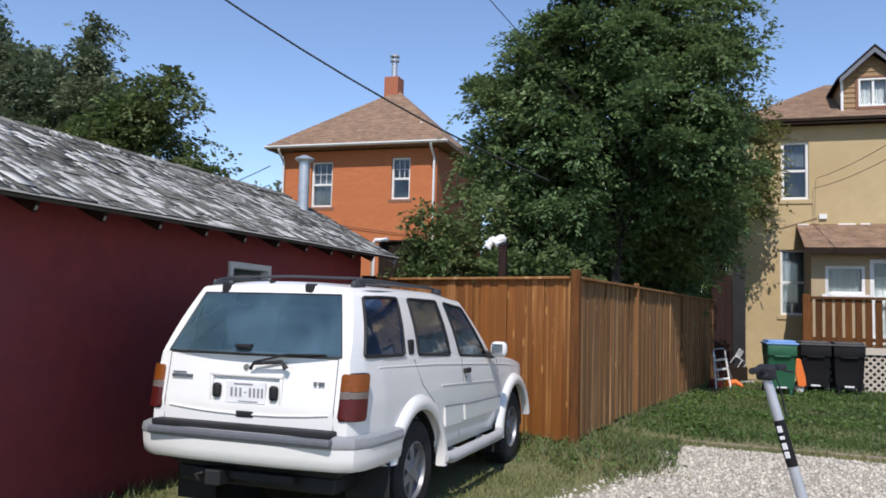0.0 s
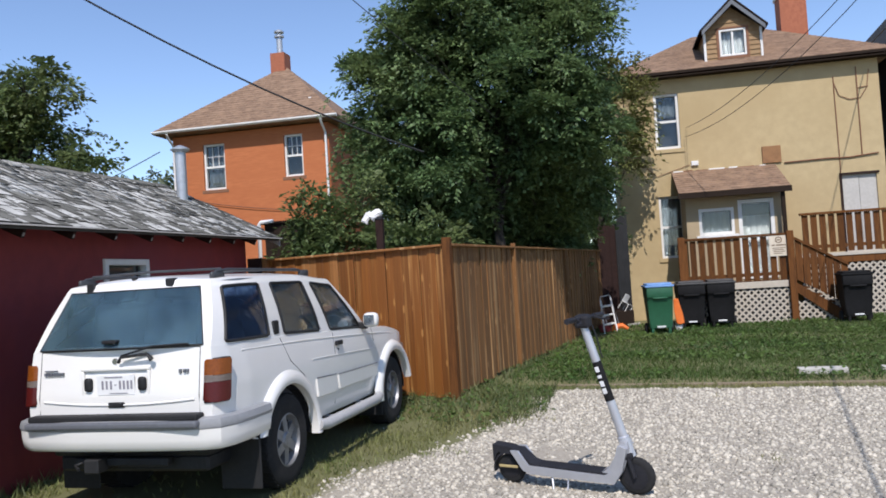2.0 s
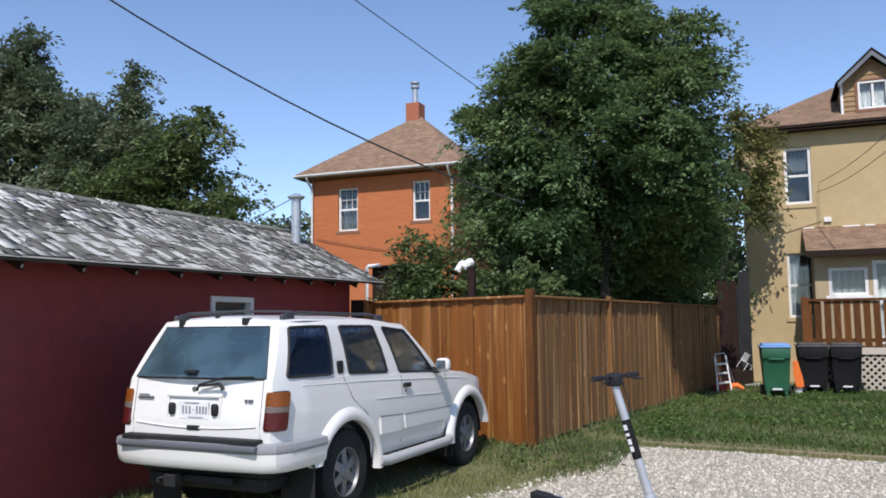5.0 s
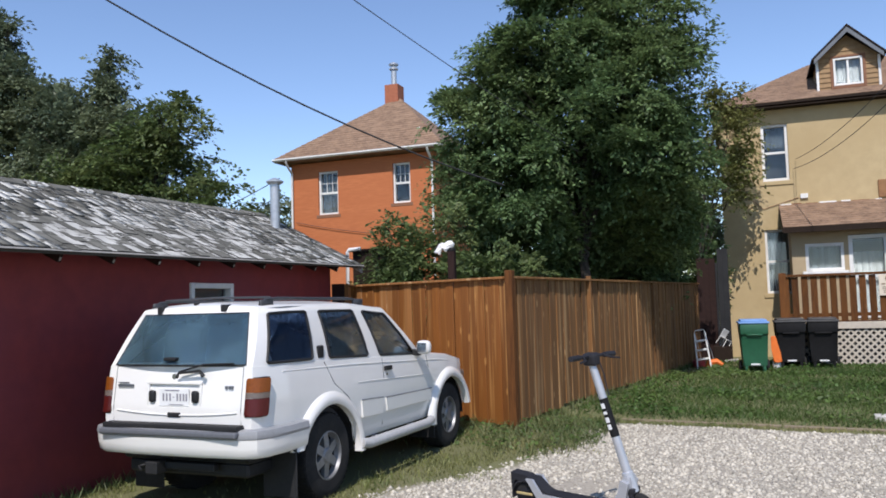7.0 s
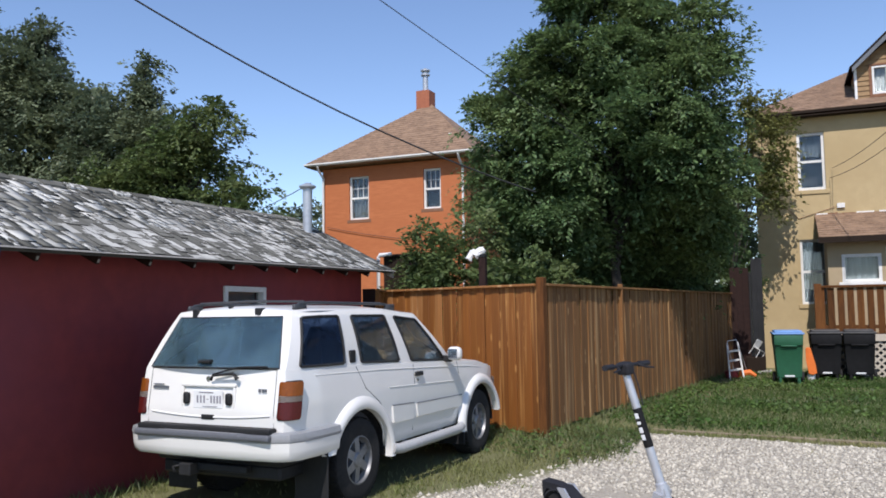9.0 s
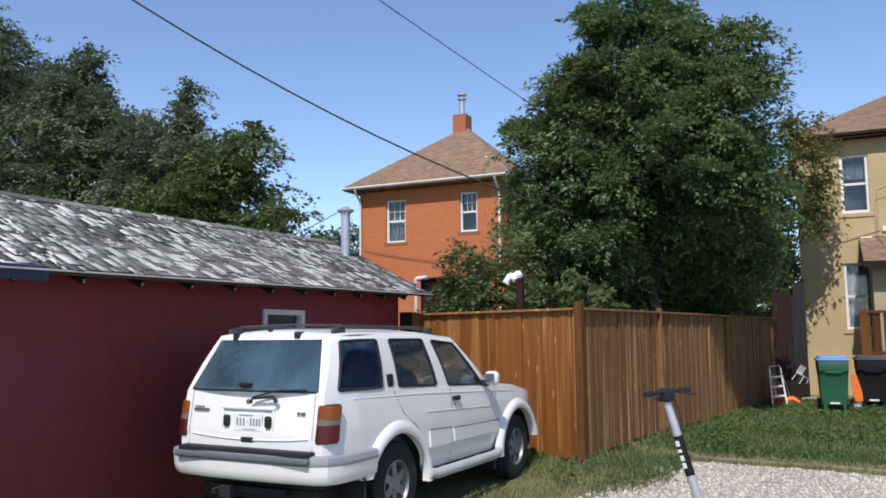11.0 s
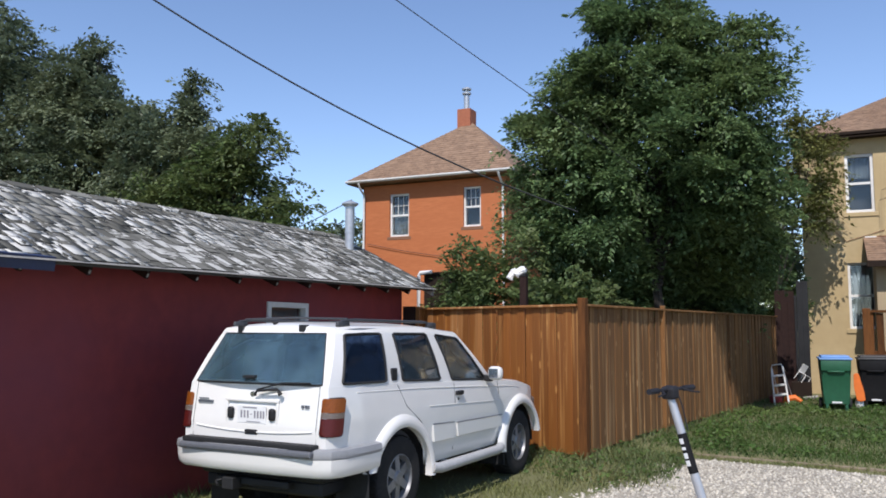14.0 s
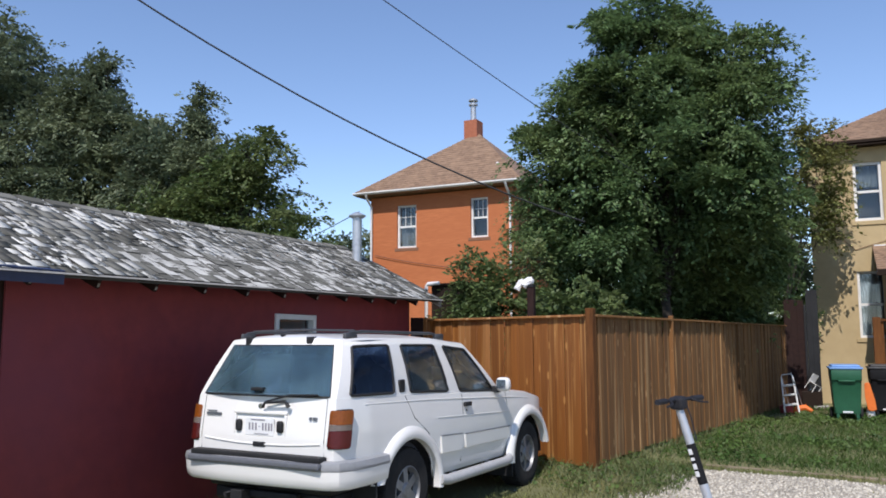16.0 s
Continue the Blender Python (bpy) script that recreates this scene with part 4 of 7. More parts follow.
    box(bm, 8.30, 8.70, y0 + 0.04, y0 + 0.10, 1.6, 3.55)
    box(bm, 8.71, 9.12, y0 + 0.045, y0 + 0.10, 1.6, 3.55)
    solo("door_1", bm, M_CONCRETE, "boarded-up doorway with grey panels", "door", kind="structure")
    bm = bmesh.new()
    box(bm, 8.24, 9.18, y0 - 0.04, y0 - 0.003, 3.56, 3.61)
    box(bm, 8.24, 8.295, y0 - 0.03, y0 - 0.003, 1.6, 3.56)
    part("door_trim", bm, M_DARK_WOOD, h)
    bm = bmesh.new()
    rbox(bm, 6.42, 6.88, y0 - 0.05, y0 - 0.003, 4.02, 4.46, 0.006, 1)
    part("wall_patch", bm, mat("rusty_panel", (0.30, 0.15, 0.06), (0.18, 0.085, 0.035), 0.8, 6, 2, 0.3), h, "rusty brown patch panel")
    bm = bmesh.new()
    rbox(bm, 4.64, 4.82, y0 - 0.06, y0 - 0.003, 4.12, 4.24, 0.006, 1)
    part("junction_box", bm, M_WHITE, h)
    for pts, r in (([(6.95, y0 - 0.03, 4.0), (8.0, y0 - 0.03, 4.02), (8.5, y0 - 0.03, 4.0), (9.2, y0 - 0.03, 4.06)], 0.018),
                   ([(8.27, y0 - 0.02, 6.1), (8.28, y0 - 0.02, 3.62)], 0.012), ([(8.82, y0 - 0.02, 6.3), (8.82, y0 - 0.02, 4.05)], 0.014),
                   ([(8.27, y0 - 0.02, 5.95), (8.38, y0 - 0.02, 5.6), (8.62, y0 - 0.02, 5.48), (8.88, y0 - 0.02, 5.5), (9.05, y0 - 0.02, 5.75), (9.12, y0 - 0.02, 6.2)], 0.010),
                   ([(8.82, y0 - 0.02, 5.75), (9.08, y0 - 0.02, 5.78)], 0.010),
                   ([(3.0, y0 - 0.02, 4.9), (3.4, y0 - 0.02, 4.25), (3.75, y0 - 0.02, 3.9), (4.6, y0 - 0.02, 4.15)], 0.008)):
        bm = bmesh.new()
        tube(bm, pts, r, 6)
        part("wall_cable", bm, M_SILL, h)
    # enclosed porch
    p = thing("porch", "small enclosed tan porch with a shingled shed roof", "porch")
    py = 20.35
    win, door = (4.60, 5.44, 2.22, 2.88), (5.54, 6.38, 1.05, 3.06)
    bm = bmesh.new()
    wall_x(bm, 4.30, 6.62, 1.0, 3.32, py, py + 0.15, [win, door])
    box(bm, 4.30, 4.42, py + 0.15, y0, 1.0, 3.32)
    box(bm, 6.50, 6.62, py + 0.15, y0, 1.0, 3.32)
    part("wall", bm, M_PORCH_WALL, p)
    bm = bmesh.new()
    e0 = (py - 0.42, 3.27)
    prism(bm, [e0, (y0 - 0.003, 3.98), (y0 - 0.003, 3.88), (e0[0], e0[1] - 0.10)], 0, 4.12, 6.72)
    rf = part("shed_roof", bm, M_BROWN_ROOF, p, "brown shingled shed roof")
    bm = bmesh.new()
    roof_courses(bm, 4.12, 6.72, e0[0], e0[1], 4.12, 6.72, y0 - 0.01, 3.98, 0.15)
    part("shingle_course", bm, M_BROWN_ROOF, rf)
    bm = bmesh.new()
    box(bm, 4.10, 6.74, e0[0] - 0.03, e0[0] - 0.003, 3.14, 3.28)
    part("fascia", bm, M_FASCIA_DARK, p)
    rng = random.Random(12)
    x = 4.16
    while x < 6.4:
        ln = rng.uniform(0.10, 0.42)
        bm = bmesh.new()
        rbox(bm, x, x + ln, y0 - 0.05, y0 - 0.006, 3.96 + rng.uniform(0, 0.015), 3.99 + rng.uniform(0, 0.02), 0.004, 1)
        part("flashing_strip", bm, M_WHITE if rng.random() < 0.35 else M_SILL, p, "torn flashing where the roof meets the wall")
        x += ln + rng.uniform(0.02, 0.15)
    bm = bmesh.new()
    for x in (6.50,):
        rbox(bm, x, x + 0.09, py - 0.36, py - 0.27, 1.0, 3.2, 0.005, 1)
    part("post", bm, M_FASCIA_DARK, p)
    sash_window("window_7", *win, py + 0.05, "wide white-framed porch window with a pale blind", 0.07, mid=False, cover=(2.27, 2.84, M_BLIND_REFLECTION), sill=M_WHITE)
    sash_window("window_8", door[0], door[1], 1.08, 3.04, py + 0.05, "white porch door with a curtained glass upper half", 0.09, mid=True, cover=(1.2, 2.65, M_CURTAIN))


build_tan_house()


def build_black_house():
    h = thing("black_house", "dark-clad neighbouring house with a steep gable roof", "house")
    bm = bmesh.new()
    prism(bm, [(10.25, -0.1), (17.0, -0.1), (17.0, 7.0), (13.6, 10.4), (10.25, 7.0)], 1, 23.6, 32)
    part("wall", bm, M_BLACK_SIDING, h)
    bm = bmesh.new()
    prism(bm, [(9.85, 6.72), (13.6, 10.52), (13.6, 10.66), (9.75, 6.78)], 1, 23.2, 32.4)
    prism(bm, [(17.4, 6.72), (13.6, 10.52), (13.6, 10.66), (17.5, 6.78)], 1, 23.2, 32.4)
    part("roof", bm, M_BLACK_SIDING, h)
    for x, z in ((10.36, 4.9), (11.0, 5.4)):
        bm = bmesh.new()
        for a, b, c, d in ((x, x + 0.06, z, z + 1.1), (x + 0.24, x + 0.27, z, z + 1.1), (x + 0.06, x + 0.24, z, z + 0.04), (x + 0.06, x + 0.24, z + 1.06, z + 1.1)):
            box(bm, a, b, 23.53, 23.597, c, d)
        w = part("window", bm, M_WHITE, h)
        bm = bmesh.new()
        box(bm, x + 0.06, x + 0.24, 23.57, 23.592, z + 0.06, z + 1.04)
        part("pane", bm, M_PANE, w)


build_black_house()


# ---- deck with lattice, rails and steps ----
def lattice(parent, x0, x1, z0, z1, y):
    """Crossed laths inside a frame; each lath is cut to the panel."""
    step = 0.15
    for s in (1, -1):
        bm = bmesh.new()
        c = -(z1 - z0)
        while c < (x1 - x0):
            # a lath along x - s*z = const
            pts = []
            for zz in (z0, z1):
                xx = x0 + c + (zz - z0) if s > 0 else x0 + c + (z1 - zz)
                pts.append((xx, zz))
            (xa, za), (xb, zb) = pts
            if xa > xb:
                (xa, za), (xb, zb) = (xb, zb), (xa, za)
            if xa < x0:
                za += (x0 - xa) * (zb - za) / (xb - xa)
                xa = x0
            if xb > x1:
                zb = za + (x1 - xa) * (zb - za) / (xb - xa)
                xb = x1
            if xb - xa > 0.02:
                w = 0.030
                yy = y + (0.0 if s > 0 else 0.009)
                prism(bm, [(xa, za - w), (xb, zb - w), (xb, zb + w), (xa, za + w)], 1, yy, yy + 0.008)
            c += step
        part("lattice", bm, M_LATTICE, parent, "pale diagonal lattice")
    # dark sheet added behind the laths as the shade under the deck
    bm = bmesh.new()
    box(bm, x0 - 0.02, x1 + 0.02, y + 0.25, y + 0.27, z0 - 0.1, z1)
    part("underside_shade", bm, M_SHADE_BACK, parent)


def rail(parent, x0, x1, z0, z1, y, sheet=()):
    bm = bmesh.new()
    box(bm, 0, 0.135, -0.010, 0.010, 0, z1 - z0 - 0.06)
    pick = mesh_of("picket", bm, M_DECK)
    x = x0
    while x < x1 - 0.12:
        share("picket", pick, parent, pose(x, y, z0))
        x += 0.193
    bm = bmesh.new()
    rbox(bm, x0 - 0.04, x1 + 0.04, y - 0.06, y + 0.07, z1 - 0.055, z1, 0.006, 1)
    box(bm, x0, x1, y + 0.012, y + 0.05, z0 + 0.10, z0 + 0.18)
    part("rail", bm, M_DECK, parent)


def build_decks():
    d = thing("front_deck", "raised brown wooden deck with pickets and pale lattice skirt", "deck")
    y = 18.75
    bm = bmesh.new()
    box(bm, 3.95, 6.38, y + 0.03, 20.33, 0.95, 1.04)
    part("deck_floor", bm, M_DECK, d)
    bm = bmesh.new()
    rbox(bm, 3.93, 6.40, y - 0.03, y + 0.02, 0.90, 1.05, 0.006, 1)
    part("deck_edge", bm, M_LATTICE, d, "pale deck edge board")
    rail(d, 3.98, 6.30, 1.07, 2.12, y)
    lattice(d, 3.98, 6.30, 0.10, 0.90, y + 0.01)
    for x in (3.98, 6.34):
        bm = bmesh.new()
        rbox(bm, x - 0.075, x + 0.075, y - 0.13, y - 0.032, 0.08, 2.16, 0.008, 1)
        part("post", bm, M_DECK, d)
    # steps going down beside the post
    s = thing("deck_steps", "wooden steps with a sloping picket rail", "steps")
    for k in range(5):
        bm = bmesh.new()
        rbox(bm, 6.42 + k * 0.25, 6.70 + k * 0.25, y - 0.02, y + 0.65, 0.84 - k * 0.17, 0.88 - k * 0.17, 0.005, 1)
        part("tread", bm, M_DECK, s)
    for k in range(7):
        x = 6.44 + k * 0.155
        bm = bmesh.new()
        top = 2.02 - (x - 6.40) * 0.60
        prism(bm, [(x, top - 0.95), (x + 0.14, top - 1.035), (x + 0.14, top - 0.085), (x, top)], 1, y - 0.05, y - 0.03)
        part("picket", bm, M_DECK, s)
    bm = bmesh.new()
    prism(bm, [(6.40, 2.03), (7.52, 1.36), (7.52, 1.30), (6.40, 1.97)], 1, y - 0.09, y - 0.01)
    part("hand_rail", bm, M_DECK, s)
    bm = bmesh.new()
    prism(bm, [(6.40, 1.0), (7.60, 0.16), (7.60, 0.08), (7.3, 0.08), (6.40, 0.78)], 1, y - 0.028, y - 0.004)
    part("stringer", bm, M_DECK, s)
    lattice(s, 6.44, 7.45, 0.10, 0.55, y + 0.03)
    # higher deck beyond
    d2 = thing("high_deck", "higher brown wooden deck with pickets over lattice", "deck")
    y2 = 19.5
    bm = bmesh.new()
    box(bm, 6.75, 12.5, y2 + 0.03, 21.5, 1.46, 1.56)
    part("deck_floor", bm, M_DECK, d2)
    bm = bmesh.new()
    rbox(bm, 6.74, 12.5, y2 - 0.03, y2 + 0.02, 1.52, 1.60, 0.006, 1)
    part("deck_edge", bm, M_LATTICE, d2)
    bm = bmesh.new()
    rbox(bm, 6.74, 12.5, y2 - 0.01, y2 + 0.02, 1.36, 1.515, 0.006, 1)
    part("rim_board", bm, M_DECK, d2)
    rail(d2, 6.80, 12.5, 1.62, 2.56, y2)
    lattice(d2, 6.80, 12.5, 0.12, 1.36, y2 + 0.01)
    bm = bmesh.new()
    rbox(bm, 9.0, 12.5, y2 - 0.055, y2 - 0.03, 1.66, 2.50, 0.006, 1)
    part("solid_panel", bm, M_DECK, d2)
    bm = bmesh.new()
    rbox(bm, 8.6, 12.5, y2 - 0.25, y2 - 0.02, 0.0, 0.16, 0.01, 1)
    solo("concrete_kerb", bm, M_CONCRETE, "low pale concrete kerb below the lattice", "kerb")
    # notice on the rail
    n = thing("notice_sign", "cream notice sign with a brown symbol and small print", "sign", pose(5.90, y - 0.045, 1.60))
    bm = bmesh.new()
    rbox(bm, 0, 0.40, -0.012, 0, 0, 0.46, 0.004, 1)
    part("board", bm, M_NOTICE, n)
    bm = bmesh.new()
    lathe(bm, [(-0.017, 0.075), (-0.0125, 0.075), (-0.0125, 0.052), (-0.017, 0.052)], 18, pose(0.20, 0, 0.365), axis=1, caps=False)
    part("symbol_ring", bm, M_NOTICE_PRINT, n)
    bm = bmesh.new()
    box(bm, 0.165, 0.235, -0.017, -0.0125, 0.35, 0.38)
    part("symbol_bar", bm, M_NOTICE_PRINT, n)
    for x0b, x1b, z0b, z1b in ((0.05, 0.12, 0.235, 0.262), (0.14, 0.35, 0.235, 0.262), (0.06, 0.34, 0.175, 0.19), (0.06, 0.30, 0.135, 0.15), (0.08, 0.33, 0.095, 0.11), (0.08, 0.26, 0.055, 0.07)):
        bm = bmesh.new()
        box(bm, x0b, x1b, -0.017, -0.0125, z0b, z1b)
        part("print_bar", bm, M_NOTICE_PRINT, n)


build_decks()


# ---- bins, ladder and clutter by the house ----
def bin_thing(label, m, body, lid, w=0.58, h=1.06):
    b = thing("wheelie_bin", label, "bin", m, "bins by the deck")
    bm = bmesh.new()
    t, d = 0.5 * w, 0.36
    lo = [(-t * 0.82, -d * 0.72), (t * 0.82, -d * 0.72), (t * 0.82, d * 0.62), (-t * 0.82, d * 0.62)]
    hi = [(-t, -d), (t, -d), (t, d), (-t, d)]
    rows = [[bm.verts.new((p[0] + (q[0] - p[0]) * f, p[1] + (q[1] - p[1]) * f, 0.15 + (h - 0.23) * f)) for p, q in zip(lo, hi)] for f in (0, 0.25, 0.72, 0.75, 1)]
    for v in rows[3]:
        v.co.x *= 1.02
        v.co.y *= 1.03
    for a, c in zip(rows, rows[1:]):
        for k in range(4):
            bm.faces.new((a[k], a[(k + 1) % 4], c[(k + 1) % 4], c[k]))
    bm.faces.new(rows[0][::-1])
    bm.faces.new(rows[-1])
    bmesh.ops.bevel(bm, geom=[e for e in bm.edges if abs(e.verts[0].co.z - e.verts[1].co.z) > 0.02], offset=0.03, segments=2, affect="EDGES")
    part("body", bm, body, b, smooth=40)
    bm = bmesh.new()
    rbox(bm, -t - 0.02, t + 0.02, -d - 0.03, d + 0.03, h - 0.085, h - 0.045, 0.012, 2)
    rbox(bm, -t + 0.02, t - 0.02, -d + 0.02, d - 0.02, h - 0.05, h, 0.024, 2)
    part("lid", bm, lid, b, smooth=40)
    bm = bmesh.new()
    rbox(bm, -t * 0.97, t * 0.97, -d - 0.012, -d + 0.06, h - 0.30, h - 0.085, 0.014, 2)
    rbox(bm, -t * 0.55, t * 0.55, -d - 0.028, -d + 0.05, h - 0.335, h - 0.295, 0.014, 1)
    part("grab_bar", bm, body, b, smooth=40)
    for s in (1, -1):
        bm = bmesh.new()
        lathe(bm, [(s * t * 0.86, 0.02), (s * t * 0.86, 0.10), (s * t * 0.86 + s * 0.012, 0.125), (s * t * 0.86 + s * 0.05, 0.125), (s * t * 0.86 + s * 0.06, 0.10), (s * t * 0.86 + s * 0.06, 0.02)], 18, pose(0, d * 0.30, 0.125))
        part("wheel", bm, M_RUBBER, b, smooth=40)
        bm = bmesh.new()
        rbox(bm, s * t * 0.62 - 0.03, s * t * 0.62 + 0.03, -d * 0.70, -d * 0.35, -0.01, 0.17, 0.008, 1)
        part("foot", bm, body, b)
    bm = bmesh.new()
    tube(bm, [(-t * 0.9, d * 0.30, 0.125), (t * 0.9, d * 0.30, 0.125)], 0.014, 8)
    part("axle", bm, M_GALV, b, smooth=40)
    for s in (1, -1):
        bm = bmesh.new()
        tube(bm, [(s * t * 0.6, d, h - 0.10), (s * t * 0.6, d + 0.10, h - 0.07), (0, d + 0.10, h - 0.06)], 0.016, 8)
        part("handle", bm, body, b, smooth=40)
    bm = bmesh.new()
    box(bm, -0.09, 0.09, -d * 0.76 - 0.02, -d * 0.72, 0.165, 0.195)
    part("label_strip", bm, M_PLATE, b)
    return b


def build_clutter():
    bin_thing("green wheeled bin with a blue lid standing on grass", pose(3.30, 17.25, 0.09, 0, 0, 4), M_BIN_GREEN, M_BIN_BLUE, 0.56, 1.10)
    bin_thing("black wheeled bin beside the deck lattice", pose(4.05, 18.25, 0.09, 0, 0, 2), M_BIN_BLACK, M_BIN_LID, 0.60, 1.08)
    bin_thing("black wheeled bin beside the deck lattice", pose(4.70, 18.25, 0.09, 0, 0, -2), M_BIN_BLACK, M_BIN_LID, 0.60, 1.08)
    bin_thing("dark grey wheeled bin beside the wooden steps", pose(7.45, 18.1, 0.09, 0, 0, -4), M_BIN_BLACK, M_BIN_BLACK, 0.60, 1.10)
    rng = random.Random(2)
    bm = bmesh.new()
    prism(bm, [(0.01, 0.02), (0.09, 0.0), (0.17, 0.03), (0.15, 0.22), (0.10, 0.42), (0.07, 0.56), (0.02, 0.58), (-0.03, 0.55), (-0.03, 0.3)], 1, -0.05, 0.05)
    bmesh.ops.bevel(bm, geom=list(bm.edges), offset=0.012, segments=1, affect="EDGES")
    solo("orange_sack", bm, M_ORANGE, "orange plastic sack leaning between the bins", "sack", m=pose(3.68, 17.72, 0.24))
    bm = bmesh.new()
    b2 = bmesh.new()
    bmesh.ops.create_icosphere(b2, subdivisions=2, radius=0.085)
    for v in b2.verts:
        v.co = Vector((v.co.x, v.co.y, v.co.z * 1.5 + 0.12)) * (1 + rng.uniform(-0.12, 0.12))
    join(bm, b2)
    solo("white_bag", bm, M_WHITE, "white crumpled bag below the orange sack", "bag", m=pose(3.74, 17.80, 0.08))
    # step ladder
    l = thing("step_ladder", "small white metal step ladder leaning open beside the fence", "ladder", pose(2.27, 17.9, 0.09, 0, -9, -12) @ Matrix.Diagonal((0.76, 0.88, 0.88, 1)))
    for x in (-0.17, 0.17):
        bm = bmesh.new()
        tube(bm, [(x * 1.15, 0, 0), (x * 0.9, 0.22, 0.92)], 0.024, 8)
        part("rail", bm, M_WHITE, l, smooth=40)
        bm = bmesh.new()
        tube(bm, [(x * 1.1, 0.50, 0), (x * 0.85, 0.24, 0.88)], 0.013, 8)
        part("back_leg", bm, M_GALV, l, smooth=40)
    for k, z in enumerate((0.23, 0.46, 0.69)):
        bm = bmesh.new()
        rbox(bm, -0.18, 0.18, 0.24 * z / 0.92 - 0.05, 0.24 * z / 0.92 + 0.07, z, z + 0.05, 0.008, 1)
        part("step", bm, M_WHITE, l)
    bm = bmesh.new()
    tube(bm, [(-0.153, 0.22, 0.91), (-0.13, 0.225, 0.98), (0.13, 0.225, 0.98), (0.153, 0.22, 0.91)], 0.014, 8)
    part("hand_hoop", bm, M_WHITE, l, smooth=40)
    bm = bmesh.new()
    lathe(bm, [(0, 0.11), (0.03, 0.14), (0.16, 0.15), (0.2, 0.06)], 14, axis=2)
    solo("red_can", bm, M_BAR_RED, "red plastic can on the grass beside the ladder", "can", m=pose(2.14, 18.3, 0.09), smooth=40)
    bm = bmesh.new()
    tube(bm, [(0, 0, 0.0), (0.05, 0.02, 0.1), (0.2, 0.05, 0.13), (0.34, 0.02, 0.05)], [0.05, 0.07, 0.06, 0.03], 8)
    solo("orange_toy", bm, M_ORANGE, "small orange plastic object in the grass", "toy", m=pose(2.32, 18.1, 0.12), smooth=40)
    # white plastic chair tipped over by the gate
    bm = bmesh.new()
    rbox(bm, 2.42, 2.84, 19.45, 19.85, 0.06, 0.50, 0.01, 1)
    solo("wooden_crate", bm, M_FASCIA_DARK, "dark wooden crate in the shade by the gate", "crate")
    c = thing("plastic_chair", "small white plastic chair dumped on a dark crate", "chair", pose(2.70, 19.62, 0.66, 25, 20, 60) @ Matrix.Scale(0.5, 4))
    bm = bmesh.new()
    rbox(bm, -0.22, 0.22, -0.22, 0.22, 0, 0.03, 0.012, 2)
    part("seat", bm, M_WHITE, c)
    bm = bmesh.new()
    rbox(bm, -0.22, 0.22, 0.20, 0.23, 0.03, 0.42, 0.012, 2)
    part("backrest", bm, M_WHITE, c)
    for x in (-0.2, 0.2):
        for y in (-0.2, 0.2):
            bm = bmesh.new()
            tube(bm, [(x, y, 0), (x * 1.1, y * 1.1, -0.38)], 0.018, 6)
            part("leg", bm, M_WHITE, c)
    bm = bmesh.new()
    tube(bm, [(2.66, 19.3, 0.15), (2.96, 19.36, 0.19)], 0.035, 8)
    solo("grey_pipe", bm, M_GREY_WOOD, "short dull grey pipe lying on the ground by the bins", "pipe", smooth=40)


build_clutter()


# ---- lawn edging and slabs ----
def build_edging():
    x = 1.15
    lens = [2.4, 2.44, 2.4, 2.42, 2.4]
    e = thing("lawn_edging", "weathered timber edging between lawn and gravel", "edging", kind="structure")
    for ln in lens:
        bm = bmesh.new()
        y = edging_y(x + ln / 2)
        rbox(bm, -ln / 2 + 0.006, ln / 2 - 0.006, -0.035, 0.035, -0.06, 0.03, 0.012, 2, pose(x + ln / 2, y, 0, 0, 0, -8.25))
        part("timber", bm, M_TIMBER, e)
        x += ln
    for cx, cy, a in ((4.95, 10.72, -6), (5.95, 10.62, -10)):
        bm = bmesh.new()
        rbox(bm, -0.3, 0.3, -0.10, 0.10, -0.05, 0.03, 0.012, 2)
        solo("paving_slab", bm, M_CONCRETE, "pale concrete slab lying at the lawn edge", "slab", "slabs at the lawn edge", m=pose(cx, cy, 0.09, 0, 0, a))


build_edging()


# ---- overhead cables ----
def cable(name, pts, r, label, start=0.0):
    bm = bmesh.new()
    a, b = Vector(pts[0]), Vector(pts[1])
    n = 24
    line = []
    for k in range(n + 1):
        f = start + (1 - start) * k / n
        p = a + (b - a) * f
        p.z -= pts[2] * 4 * f * (1 - f)
        line.append(p)
    tube(bm, line, r, 6)
    solo(name, bm, M_CABLE, label, "cable", "overhead cables", smooth=60)


cable("overhead_cable", ((-10.44, 2.0, 11.52), (-0.49, 12.0, 3.64), 1.09), 0.0135, "thick black overhead cable running down towards the tree", -0.15)
cable("overhead_cable", ((-1.5, 2.0, 5.63), (0.61, 13.0, 4.26), 0.06), 0.0055, "thin black overhead cable crossing above the yard", -0.3)
cable("overhead_cable", ((5.85, 12.0, 5.3), (4.58, 21.5, 5.14), 0.22), 0.0065, "thin brown cable crossing in front of the tan house", -0.9)
cable("overhead_cable", ((6.11, 12.0, 5.27), (4.51, 21.5, 4.89), 0.30), 0.0065, "thin brown cable crossing in front of the tan house", -0.9)
cable("overhead_cable", ((4.1, 1.0, 3.25), (9.1, 21.05, 6.75), 0.0), 0.012, "thin black overhead cable to the tan house")
cable("overhead_cable", ((-11.0, 22.0, 6.0), (-26.0, 30.0, 5.2), 0.5), 0.014, "thin black cable fixed to the brick house")
cable("overhead_cable", ((-11.0, 22.0, 5.4), (-26.0, 30.0, 4.6), 0.4), 0.014, "thin black cable fixed to the brick house")

